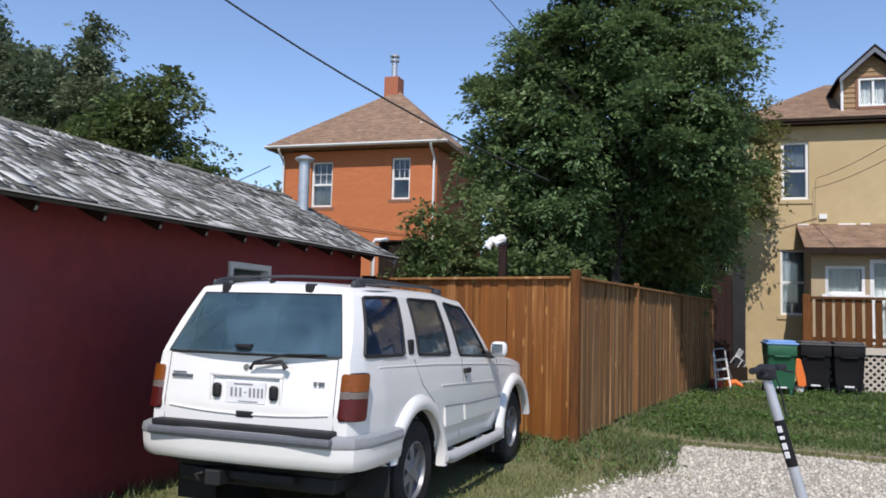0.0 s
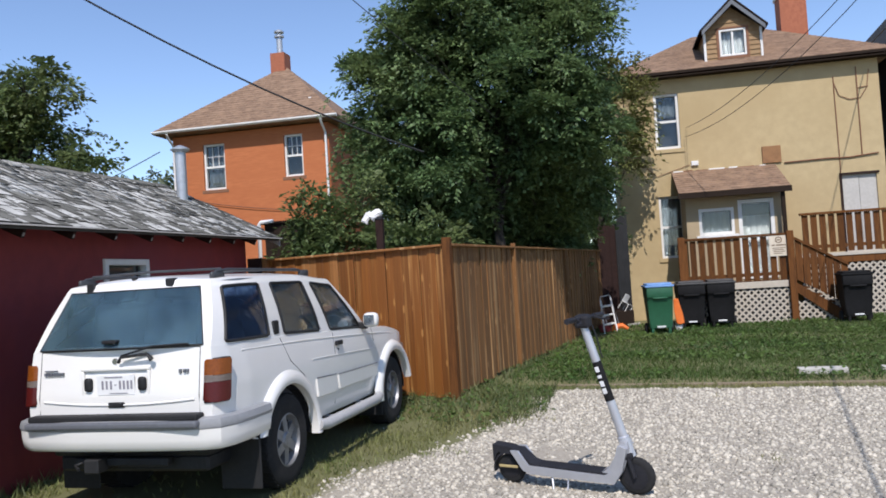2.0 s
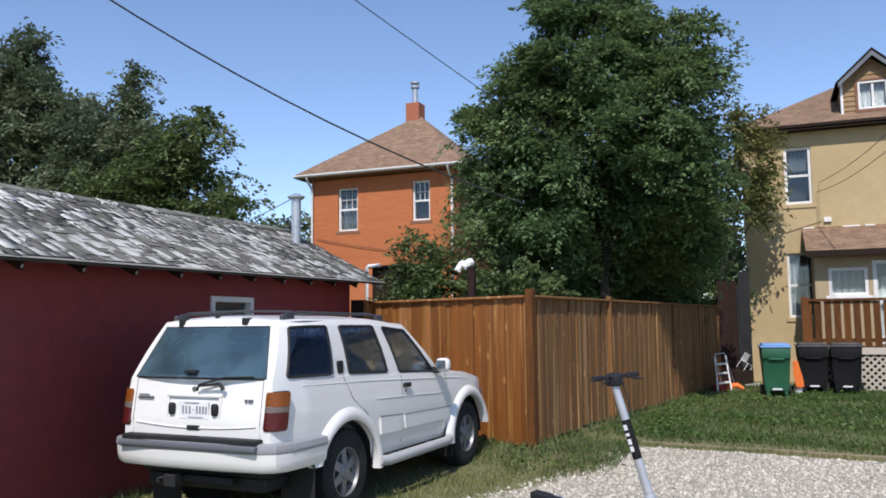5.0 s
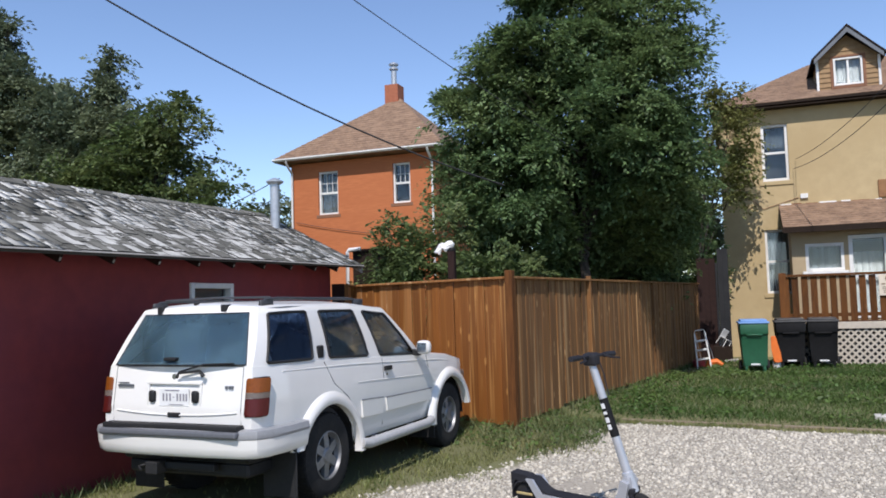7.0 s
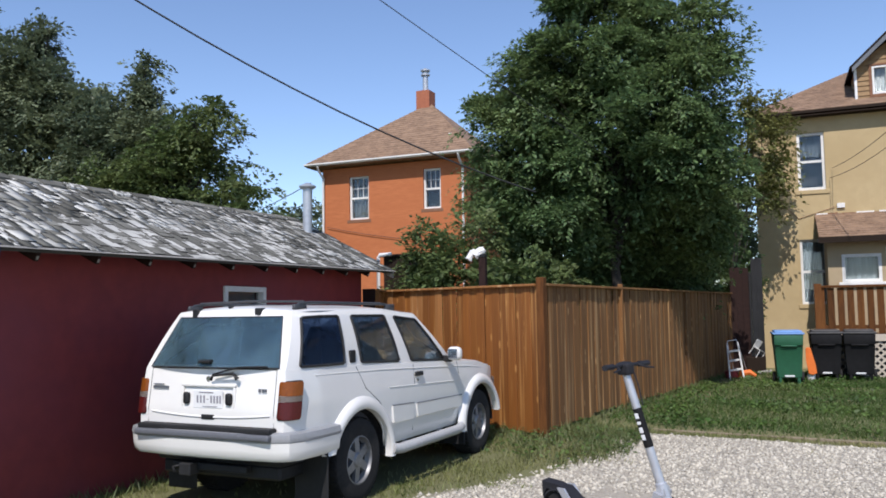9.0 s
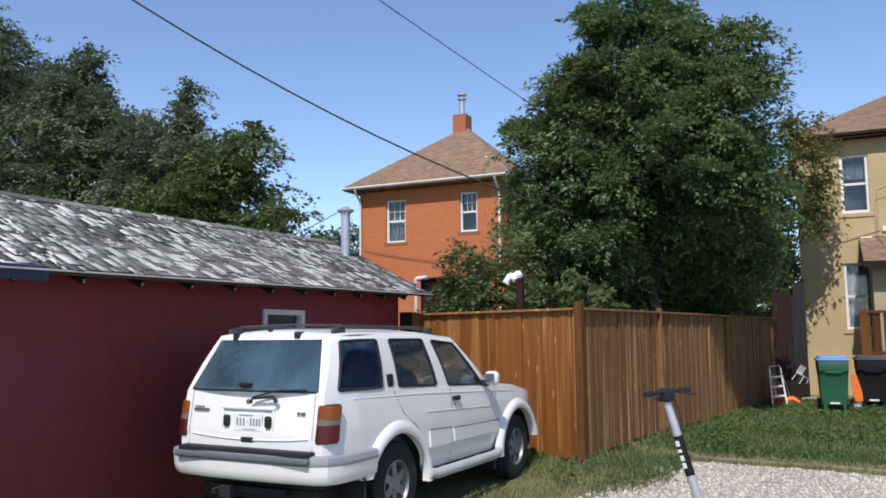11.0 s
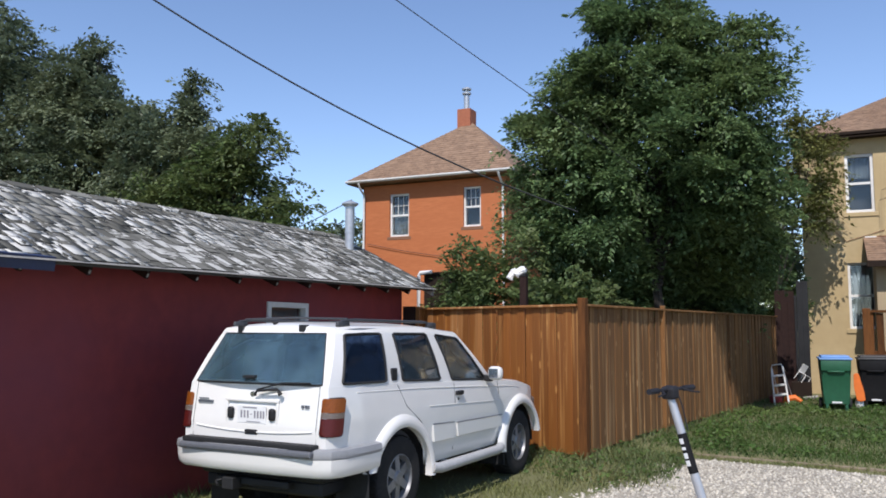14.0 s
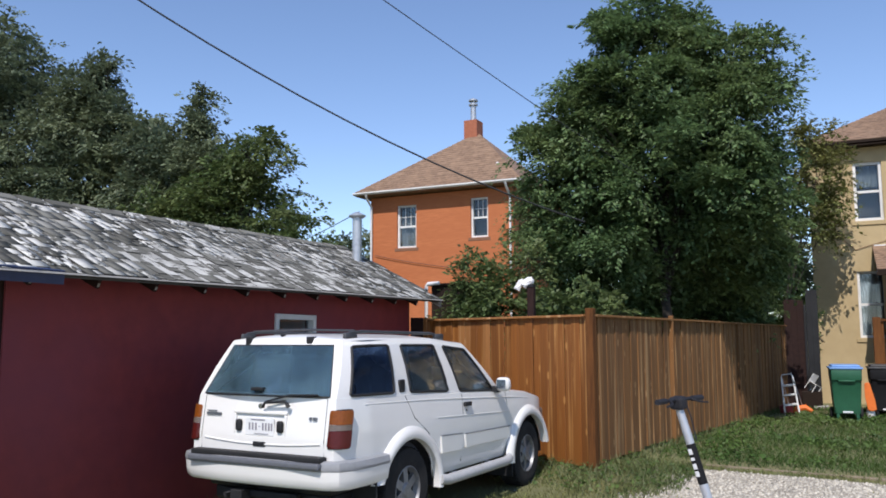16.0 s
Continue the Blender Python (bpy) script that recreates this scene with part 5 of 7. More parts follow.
cable("wall_cable", ((-10.53, 22.25, 4.52), (-5.75, 22.25, 3.80), 0.10), 0.010, "thin dark cable sagging along the brick wall")


# ---- distant roof between the houses ----
def build_far_house():
    h = thing("distant_house", "distant pale house with a grey roof", "house")
    bm = bmesh.new()
    box(bm, -30, -21, 44, 52, -0.1, 4.6)
    part("wall", bm, M_WHITE, h)
    bm = bmesh.new()
    hip_roof(bm, -30.5, -20.5, 43.5, 52.5, 4.7, (-27.5, -23.5, 48), 7.2)
    part("roof", bm, M_ROOF_DECK, h)


build_far_house()


# ---- white sport utility vehicle ----
def interp(table, v):
    if v <= table[0][0]:
        return table[0][1]
    for (a, p), (b, q) in zip(table, table[1:]):
        if v <= b:
            return p + (q - p) * (v - a) / (b - a)
    return table[-1][1]


BELT = [(-1.0, 1.235), (0.0, 1.215), (2.0, 1.125)]
TOP = [(-1.0, 1.235), (0.0, 1.215), (1.95, 1.130), (2.15, 1.13), (2.8, 1.075), (3.2, 1.00), (3.42, 0.90)]
REAR_Y = [(0.40, -0.98), (0.70, -1.03), (0.90, -1.035), (1.24, -0.985)]
NOSE_Y = [(0.40, 3.24), (0.60, 3.36), (0.85, 3.39), (1.0, 3.34)]
WIDTH_Z = [(0.40, 0.765), (0.50, 0.80), (0.62, 0.822), (0.80, 0.832), (0.95, 0.828), (1.10, 0.810), (1.24, 0.785)]
WIDTH_Y = [(-1.04, 0.90), (-0.98, 0.945), (-0.85, 0.98), (-0.6, 1.0), (2.6, 1.0), (3.0, 0.975), (3.2, 0.93), (3.32, 0.87), (3.40, 0.76)]
AXLES = (0.0, 2.70)
HUB_Z, ARCH = 0.375, 0.455


def build_car():
    car = thing("suv", "white four-door sport utility vehicle parked beside the garage", "car", pose(-1.155, 5.565, 0.0, 0, 0, -3.2))
    white, black = M_WHITE_PAINT, M_TRIM_BLACK

    # lower body: rings from tail to nose, each from the sill up the side and in over the top
    bm = bmesh.new()
    ns, nz = 110, 17
    rings = []
    for i in range(ns + 1):
        s = i / ns
        ring = []
        ymid = -1.03 + s * 4.42
        zt = interp(TOP, ymid)
        zb = 0.42 + 0.14 * smoothstep(-0.40, -0.56, ymid)
        prof = [(None, zb + (zt - zb) * k / nz) for k in range(nz + 1)]
        for _, z in prof:
            y = interp(REAR_Y, z) + s * (interp(NOSE_Y, z) - interp(REAR_Y, z))
            ring.append([interp(WIDTH_Z, z) * interp(WIDTH_Y, y), y, z])
        w, y, z = ring[-1]
        crown = 0.035 if ymid > 2.0 else 0.0
        for f in (0.93, 0.75, 0.5, 0.25, 0.0):
            ring.append([w * f, y, z + crown * (1 - f * f) + (0.012 if f < 0.95 else 0)])
        # wheel openings: points close to the circle go onto it
        for p in ring[:nz + 1]:
            for ax in AXLES:
                dy, dz = p[1] - ax, p[2] - HUB_Z
                r = math.hypot(dy, dz)
                if ARCH - 0.03 < r < ARCH + 0.03 and dz > -0.05:
                    p[1], p[2] = ax + dy * ARCH / r, HUB_Z + dz * ARCH / r
        rings.append([[bm.verts.new((sx * p[0], p[1], p[2])) for p in ring] for sx in (1, -1)])

    def hole(vs):
        c = sum((v.co for v in vs), Vector()) / len(vs)
        if any(math.hypot(c.y - ax, c.z - HUB_Z) < ARCH - 0.004 for ax in AXLES) and abs(c.x) > 0.5 and c.z < 1.0:
            return True
        return -0.93 < c.y < 1.98 and abs(c.x) < 0.70 and c.z > 1.0
    for a, b in zip(rings, rings[1:]):
        for side in (0, 1):
            for k in range(len(a[0]) - 1):
                q = (a[side][k], b[side][k], b[side][k + 1], a[side][k + 1])
                if not hole(q):
                    bm.faces.new(q)
    for end in (rings[0], rings[-1]):
        for k in range(len(end[0]) - 2):
            bm.faces.new((end[0][k], end[0][k + 1], end[1][k + 1], end[1][k]))
    bmesh.ops.remove_doubles(bm, verts=bm.verts, dist=0.0008)
    bmesh.ops.delete(bm, geom=[v for v in bm.verts if not v.link_faces], context="VERTS")
    body = part("body", bm, white, car, "white glossy painted body", smooth=38)

    # cabin: columns (bottom y, top y) along the belt and the roof edge
    cols = [(-0.985, -0.735), (-0.845, -0.655), (-0.20, -0.13), (0.085, 0.07), (0.81, 0.665), (1.06, 0.85), (1.86, 1.275), (2.03, 1.37)]

    def side_point(f, g, dx=0.0):
        """f: place among the columns; g: 0 at the belt, 1 at the roof edge."""
        i = min(int(f), len(cols) - 2)
        t = f - i
        yb, yt = (cols[i][k] + (cols[i + 1][k] - cols[i][k]) * t for k in (0, 1))
        zb = interp(BELT, yb)
        zt = 1.705 - 0.05 * smoothstep(0.6, 1.4, yt) - 0.012 * smoothstep(-0.4, -0.75, yt)
        bow = 0.018 * math.sin(math.pi * g)
        return Vector((0.785 * interp(WIDTH_Y, yb) + (0.655 - 0.785) * g + bow + dx, yb + (yt - yb) * g, zb + (zt - zb) * g))
    rows = [0.0, 0.045, 0.25, 0.5, 0.75, 0.90, 1.0]
    panes = ((1, 2), (3, 4), (5, 6))
    bm = bmesh.new()
    tr = (1, 0, 0)
    for sx in (1, -1):
        flip = Matrix.Diagonal((sx, 1, 1, 1))
        grid = [[bm.verts.new(flip @ side_point(f, g)) for g in rows] for f in range(8)]
        for i in range(7):
            for k in range(len(rows) - 1):
                if (i, i + 1) in panes and 1 <= k <= 4:
                    continue
                bm.faces.new((grid[i][k], grid[i + 1][k], grid[i + 1][k + 1], grid[i][k + 1]))
    # roof skin
    nf = 28
    roof = []
    for i in range(nf + 1):
        p = side_point(7 * i / nf, 1.0)
        line = []
        for f in (1, 0.96, 0.85, 0.6, 0.3, 0, -0.3, -0.6, -0.85, -0.96, -1):
            end = 0.05 * smoothstep(0.12, 0.0, min(i, nf - i) / nf) * (1 - abs(f))
            bulge = 0.045 * (1 - f * f) if abs(f) < 0.99 else 0
            dy = (-0.055 if i == 0 else 0.06 if i == nf else 0) * (1 - f * f)
            line.append(bm.verts.new((p.x * f, p.y + dy, p.z + bulge * (1 - 0.6 * (i in (0, nf))) + 0.012 * (abs(f) < 0.99))))
        roof.append(line)
    for a, b in zip(roof, roof[1:]):
        for k in range(len(a) - 1):
            bm.faces.new((a[k], b[k], b[k + 1], a[k + 1]))
    # tail and windscreen surrounds
    for i, y_in in ((0, -1), (7, 1)):
        bl, tl = side_point(i, 0.0), side_point(i, 1.0)
        bi, ti = bl.lerp(tl, 0.03), bl.lerp(tl, 0.93)
        bi.x -= 0.055
        ti.x -= 0.065
        bi.y += 0.008 * y_in
        ti.y += 0.02 * y_in
        for sx in (1, -1):
            outer = [side_point(i, g) for g in rows]
            inner = [bi.lerp(ti, k / (len(rows) - 1)) for k in range(len(rows))]
            oo = [bm.verts.new((sx * p.x, p.y, p.z)) for p in outer]
            ii = [bm.verts.new((sx * p.x, p.y, p.z)) for p in inner]
            for k in range(len(rows) - 1):
                bm.faces.new((oo[k], oo[k + 1], ii[k + 1], ii[k]))
        edge = roof[0 if i == 0 else -1]
        under = [bm.verts.new((ti.x * (v.co.x / edge[0].co.x), ti.y + 0.05 * y_in * (1 - (v.co.x / edge[0].co.x) ** 2), ti.z)) for v in edge]
        for k in range(len(edge) - 1):
            bm.faces.new((edge[k], edge[k + 1], under[k + 1], under[k]))
        # pane
        b2 = bmesh.new()
        v = [b2.verts.new(c) for c in ((-bi.x, bi.y, bi.z), (bi.x, bi.y, bi.z), (ti.x, ti.y, ti.z), (-ti.x, ti.y, ti.z))]
        n = 8
        g = []
        for a in range(n + 1):
            t = a / n
            lo, hi = v[0].co.lerp(v[1].co, t), v[3].co.lerp(v[2].co, t)
            bow = 0.05 * (1 - (2 * t - 1) ** 2) * y_in
            g.append([b2.verts.new(lo.lerp(hi, u) + Vector((0, bow, 0))) for u in (0, 0.5, 1)])
        bmesh.ops.delete(b2, geom=v, context="VERTS")
        for a, b in zip(g, g[1:]):
            for k in range(2):
                b2.faces.new((a[k], b[k], b[k + 1], a[k + 1]))
        ret = bmesh.ops.solidify(b2, geom=list(b2.faces), thickness=0.005)
        pn = part("rear_glass" if i == 0 else "windscreen", b2, M_REAR_GLASS if i == 0 else M_CAR_GLASS, car, "slightly tinted glass", smooth=30)
        if i == 0:
            b2 = bmesh.new()
            for q in (0, n):
                lo, hi = g_line(bi, ti, q / n, y_in)
                tube(b2, [lo, hi], 0.005, 6)
            for u in (0, 1):
                tube(b2, [g_line(bi, ti, k / n, y_in)[u] for k in range(n + 1)], 0.006, 6)
            part("seal", b2, black, pn)
    bmesh.ops.remove_doubles(bm, verts=bm.verts, dist=0.002)
    part("cabin_shell", bm, white, car, "white roof and pillars", smooth=35)

    # side panes with black seals
    for (a, b), nm in zip(panes, ("quarter_glass", "rear_door_glass", "front_door_glass")):
        for sx in (1, -1):
            flip = Matrix.Diagonal((sx, 1, 1, 1))
            b2 = bmesh.new()
            g = [[b2.verts.new(flip @ side_point(a + t, u, 0.001)) for u in (0.045, 0.25, 0.5, 0.75, 0.90)] for t in (0, 0.5, 1)]
            for p, q in zip(g, g[1:]):
                for k in range(4):
                    b2.faces.new((p[k], q[k], q[k + 1], p[k + 1]))
            bmesh.ops.solidify(b2, geom=list(b2.faces), thickness=0.004)
            pn = part(nm, b2, M_TINT_GLASS if a == 1 else M_CAR_GLASS, car, "dark tinted glass" if a == 1 else "tinted glass", smooth=30)
            b2 = bmesh.new()
            loop = [side_point(a, u, 0.004) for u in (0.06, 0.25, 0.5, 0.75, 0.88)] + [side_point(a + t, 0.90, 0.004) for t in (0.05, 0.5, 0.95)] + [side_point(b, u, 0.004) if b < 7 else None for u in (0.88, 0.75, 0.5, 0.25, 0.06)] + [side_point(a + t, 0.045, 0.004) for t in (0.95, 0.5, 0.05)]
            loop = [flip @ p for p in loop]
            tube(b2, loop + loop[:1], 0.013, 6, caps=False)
            part("seal", b2, black, pn, "black rubber seal")

    # wheel arch flares
    for ax in AXLES:
        for sx in (1, -1):
            bm = bmesh.new()
            n = 26
            prev = None
            for k in range(n + 1):
                a = radians(-6 + 192 * k / n) if ax == 0 else radians(10 + 176 * k / n)
                c, s = math.cos(a), math.sin(a)
                stretch = 1.0 + 0.10 * max(0, -0.15 + abs(c)) ** 2
                ring = []
                for r, x in ((0.452, 0.80), (0.452, 0.865), (0.470, 0.880), (0.515, 0.876), (0.555, 0.852), (0.568, 0.815)):
                    ring.append(bm.verts.new((sx * x, ax + c * r * stretch, max(HUB_Z + s * r, 0.505 if ax == 0 and c < 0 else 0.33))))
                if prev:
                    for p in range(5):
                        bm.faces.new((prev[p], ring[p], ring[p + 1], prev[p + 1]))
                prev = ring
            part("arch_flare", bm, white, car, "white wheel arch flare", smooth=50)
            bm = bmesh.new()
            n = 20
            w = [[bm.verts.new((sx * x, ax + 0.46 * math.cos(math.pi * k / n), HUB_Z - 0.03 + 0.46 * math.sin(math.pi * k / n))) for x in (0.80, 0.42)] for k in range(n + 1)]
            for p, q in zip(w, w[1:]):
                bm.faces.new((p[0], q[0], q[1], p[1]))
            bm.faces.new([p[1] for p in w])
            part("wheel_housing", bm, black, car)

    # wheels
    for ax in AXLES:
        for sx in (1, -1):
            m = pose(sx * 0.70, ax, HUB_Z)
            bm = bmesh.new()
            lathe(bm, [(-0.115, 0.215), (-0.122, 0.29), (-0.12, 0.33), (-0.105, 0.362), (-0.07, 0.374), (0.07, 0.374), (0.105, 0.362), (0.12, 0.33), (0.122, 0.29), (0.115, 0.215), (0.08, 0.20), (-0.08, 0.20)], 40, m, caps=False)
            tyre = part("tyre", bm, M_RUBBER, car, "black road tyre", smooth=30)
            bm = bmesh.new()
            for k in range(40):
                a = 2 * math.pi * k / 40
                for o in (-0.075, 0.0, 0.075):
                    rbox(bm, o - 0.028, o + 0.028, -0.012, 0.012, 0.370, 0.3785, 0.002, 1, m @ Matrix.Rotation(a + o * 3, 4, "X"))
            part("tread", bm, M_RUBBER, tyre)
            bm = bmesh.new()
            d = sx
            lathe(bm, [(d * 0.112, 0.216), (d * 0.116, 0.204), (d * 0.06, 0.192), (d * 0.05, 0.186), (d * 0.05, 0.216)], 36, m, caps=False)
            for k in range(6):
                a = radians(60 * k)
                rot = Matrix.Rotation(a, 4, "X")
                b2 = bmesh.new()
                vs = [(d * 0.095, -0.040, 0.05), (d * 0.095, 0.040, 0.05), (d * 0.082, 0.034, 0.196), (d * 0.082, -0.034, 0.196)]
                lo = [b2.verts.new(v) for v in vs]
                hi = [b2.verts.new((v[0] - d * 0.04, v[1], v[2])) for v in vs]
                b2.faces.new(lo)
                b2.faces.new(hi[::-1])
                for i in range(4):
                    b2.faces.new((lo[i], hi[i], hi[(i + 1) % 4], lo[(i + 1) % 4]))
                bmesh.ops.transform(b2, matrix=m @ rot, verts=b2.verts)
                join(bm, b2)
            lathe(bm, [(d * 0.04, 0.075), (d * 0.095, 0.07), (d * 0.108, 0.055), (d * 0.11, 0.03)], 20, m)
            rim = part("rim", bm, M_ALLOY, car, "six-spoke alloy rim", smooth=30)
            bm = bmesh.new()
            lathe(bm, [(d * 0.02, 0.186), (d * 0.03, 0.186)], 24, m)
            part("brake_disc", bm, black, rim)

    # rear bumper with a dark step pad, wrapping round to the arches
    def sweep(prof, name, mt, label="", y_end=-0.44):
        bm = bmesh.new()
        path = [(0.852, y_end), (0.853, -0.72), (0.835, -0.92), (0.79, -1.02), (0.70, -1.065), (0.35, -1.095), (0, -1.10)]
        path = path + [(-x, y) for x, y in path[-2::-1]]
        prev = None
        for i, (x, y) in enumerate(path):
            a, b = path[max(i - 1, 0)], path[min(i + 1, len(path) - 1)]
            t = Vector((b[0] - a[0], b[1] - a[1])).normalized()
            nrm = Vector((-t.y, t.x))
            if nrm.x * x + nrm.y * (y - 1) < 0:
                nrm = -nrm
            ring = [bm.verts.new((x + nrm.x * o, y + nrm.y * o, z)) for o, z in prof]
            if prev:
                for k in range(len(ring)):
                    j = (k + 1) % len(ring)
                    bm.faces.new((prev[k], ring[k], ring[j], prev[j]))
            else:
                bm.faces.new(ring)
            prev = ring
        bm.faces.new(prev[::-1])
        return part(name, bm, mt, car, label, smooth=35)
    sweep([(-0.06, 0.53), (0.005, 0.53), (0.03, 0.555), (0.04, 0.61), (0.045, 0.675), (-0.06, 0.685)], "rear_bumper", white, "white lower bumper")
    sweep([(-0.06, 0.687), (0.045, 0.677), (0.055, 0.70), (0.045, 0.745), (0.01, 0.755), (-0.06, 0.755)], "bumper_pad", M_BUMPER_GREY, "grey bumper step pad")
    bm = bmesh.new()
    rbox(bm, -0.69, 0.69, -1.135, -1.03, 0.742, 0.786, 0.012, 2)
    part("step_tread", bm, M_TRIM_BLACK, car, "dark recess above the bumper step")
    bm = bmesh.new()
    rbox(bm, -0.70, 0.70, -1.166, -1.06, 0.692, 0.744, 0.018, 3)
    part("step_pad", bm, M_STEP_PAD, car, "dark grey ribbed bumper step")
    bm = bmesh.new()
    rbox(bm, -0.66, 0.66, -0.93, -0.60, 0.455, 0.53, 0.03, 2)
    part("under_tray", bm, black, car)
    # floor of the car
    bm = bmesh.new()
    rbox(bm, -0.62, 0.62, -0.9, 3.2, 0.34, 0.46, 0.02, 1)
    part("underbody", bm, black, car)
    bm = bmesh.new()
    rbox(bm, -0.72, 0.72, 3.15, 3.44, 0.42, 0.68, 0.05, 3)
    part("front_bumper", bm, white, car)
    bm = bmesh.new()
    rbox(bm, -0.55, 0.55, 3.36, 3.40, 0.70, 0.84, 0.02, 2)
    part("grille", bm, M_CHROME, car)
    for sx in (1, -1):
        bm = bmesh.new()
        rbox(bm, sx * 0.66 - 0.1, sx * 0.66 + 0.1, 3.22, 3.36, 0.70, 0.86, 0.03, 2)
        part("headlight", bm, M_CLEAR_LENS, car)
    # tow bar
    bm = bmesh.new()
    rbox(bm, -0.42, 0.36, -1.0, -0.93, 0.40, 0.46, 0.012, 2)
    rbox(bm, -0.26, -0.14, -1.10, -0.90, 0.37, 0.47, 0.008, 1)
    tube(bm, [(-0.3, -1.0, 0.44), (-0.36, -1.06, 0.42), (-0.30, -1.10, 0.40)], 0.012, 6)
    part("tow_bar", bm, M_TRIM_BLACK, car, "dark steel tow bar")
    # mud flaps
    for sx in (1, -1):
        for y, h, zt in ((-0.585, 0.13, 0.56), (2.16, 0.18, 0.46)):
            bm = bmesh.new()
            rbox(bm, sx * 0.70 - 0.17, sx * 0.70 + 0.165, y, y + 0.018, h, zt, 0.008, 1)
            part("mud_flap", bm, black, car)
    # tail lights that wrap round the corner
    for sx in (1, -1):
        xs = ((0.682, -1.012), (0.73, -1.011), (0.77, -1.0), (0.798, -0.975), (0.812, -0.945), (0.820, -0.92), (0.825, -0.895))
        for nm, mt, z0, z1, grow in (("lamp_gasket", black, 0.846, 1.151, 1), ("amber_lens", M_AMBER_LENS, 1.035, 1.145, 0), ("clear_lens", M_CLEAR_LENS, 0.990, 1.032, 0), ("red_lens", M_RED_LENS, 0.852, 0.987, 0)):
            bm = bmesh.new()
            rows = []
            for z in (z0, z0 + 0.008, z0 + 0.022, z1 - 0.022, z1 - 0.008, z1):
                # rounded corners at the top of the amber and the foot of the red
                near = min(z - 0.852, 1.145 - z)
                pull = 0.0 if near > 0.021 else 0.18 if near > 0.007 else 0.55
                tilt = (z - 1.0) * 0.15
                row = []
                for o in (0.006 if grow else 0.014, -0.05):
                    line = []
                    for a in range(7):
                        w = pull * 0.6 + (6 - pull * 1.6) * a / 6
                        q = min(int(w), 5)
                        x, y = (xs[q][e] + (xs[q + 1][e] - xs[q][e]) * (w - q) for e in (0, 1))
                        if grow:
                            x, y = x - (0.006 if a == 0 else 0), y + (0.008 if a == 6 else 0)
                        line.append(bm.verts.new((sx * (x + o), y + tilt + (-o if x < 0.8 else -o * 0.3), z)))
                    row.append(line)
                rows.append(row)
            for lo, hi in zip(rows, rows[1:]):
                for a in range(6):
                    bm.faces.new((lo[0][a], lo[0][a + 1], hi[0][a + 1], hi[0][a]))
                for a in (0, 6):
                    bm.faces.new((lo[0][a], hi[0][a], hi[1][a], lo[1][a]))
            for row in (rows[0], rows[-1]):
                for a in range(6):
                    bm.faces.new((row[0][a], row[0][a + 1], row[1][a + 1], row[1][a]))
            part(nm, bm, mt, car, smooth=75)

    def gate_y(z):
        return interp(REAR_Y, z)
    # tailgate: gaps, number plate in its recess, lamps, badges, wiper
    bm = bmesh.new()
    for x in (-0.662, 0.657):
        tube(bm, [(x, gate_y(z) + 0.001, z) for z in (0.78, 0.9, 1.0, 1.1, 1.235)], 0.0035, 6)
    tube(bm, [(-0.662, gate_y(1.235), 1.237), (0.657, gate_y(1.235), 1.237)], 0.004, 6)
    part("gate_gap", bm, black, car)
    bm = bmesh.new()
    tube(bm, [(x, gate_y(0.845) - 0.001, 0.845 + 0.03 * (abs(x) / 0.6) ** 2) for x in (-0.62, -0.45, -0.25, 0, 0.25, 0.45, 0.62)], 0.009, 8)
    part("gate_crease", bm, white, car, smooth=60)
    bm = bmesh.new()
    y = -1.024
    for a, b, c, d in ((-0.30, 0.27, 1.09, 1.115), (-0.30, 0.27, 0.875, 0.90), (-0.30, -0.275, 0.90, 1.09), (0.245, 0.27, 0.90, 1.09)):
        rbox(bm, a, b, y - 0.008, y + 0.02, c, d, 0.007, 3)
    part("plate_surround", bm, white, car, smooth=40)
    bm = bmesh.new()
    rbox(bm, -0.165, 0.145, y - 0.012, y - 0.002, 0.915, 1.065, 0.004, 1)
    pl = part("number_plate", bm, M_PLATE, car, "white plate with plain dark bars")
    for a, b, c, d in ((-0.125, -0.108, 0.96, 1.02), (-0.09, -0.073, 0.96, 1.02), (-0.055, -0.038, 0.96, 1.02), (-0.02, 0.0, 0.987, 0.994), (0.02, 0.037, 0.96, 1.02), (0.052, 0.069, 0.96, 1.02), (0.084, 0.101, 0.96, 1.02), (0.114, 0.130, 0.96, 1.02), (-0.10, 0.05, 1.040, 1.050), (-0.06, 0.09, 0.928, 0.934)):
        bm = bmesh.new()
        box(bm, a, b, y - 0.015, y - 0.0125, c, d)
        part("plate_bar", bm, M_BAR_DARK, pl)
    for x in (-0.235, 0.21):
        bm = bmesh.new()
        rbox(bm, x - 0.032, x + 0.032, y - 0.035, y + 0.01, 0.945, 1.045, 0.022, 3)
        part("plate_lamp", bm, black, car, smooth=40)
    bm = bmesh.new()
    rbox(bm, -0.08, 0.06, y - 0.02, y + 0.01, 0.825, 0.868, 0.012, 2)
    part("gate_handle", bm, black, car)
    for x0, x1, z0, z1 in ((-0.615, -0.505, 1.098, 1.106), (-0.62, -0.45, 1.066, 1.088), (0.50, 0.525, 1.06, 1.085), (0.535, 0.58, 1.06, 1.085)):
        bm = bmesh.new()
        n = max(1, int((x1 - x0) / 0.022))
        for k in range(n):
            w = (x1 - x0) / n
            box(bm, x0 + k * w, x0 + k * w + w * 0.78, -1.026, -1.012, z0, z1)
        part("badge_bar", bm, M_GREY_PLASTIC, car)
    bm = bmesh.new()
    lathe(bm, [(-1.010, 0.020), (-0.995, 0.024)], 18, pose(-0.03, 0, 1.155), axis=1)
    part("round_emblem", bm, M_CHROME, car)
    bm = bmesh.new()
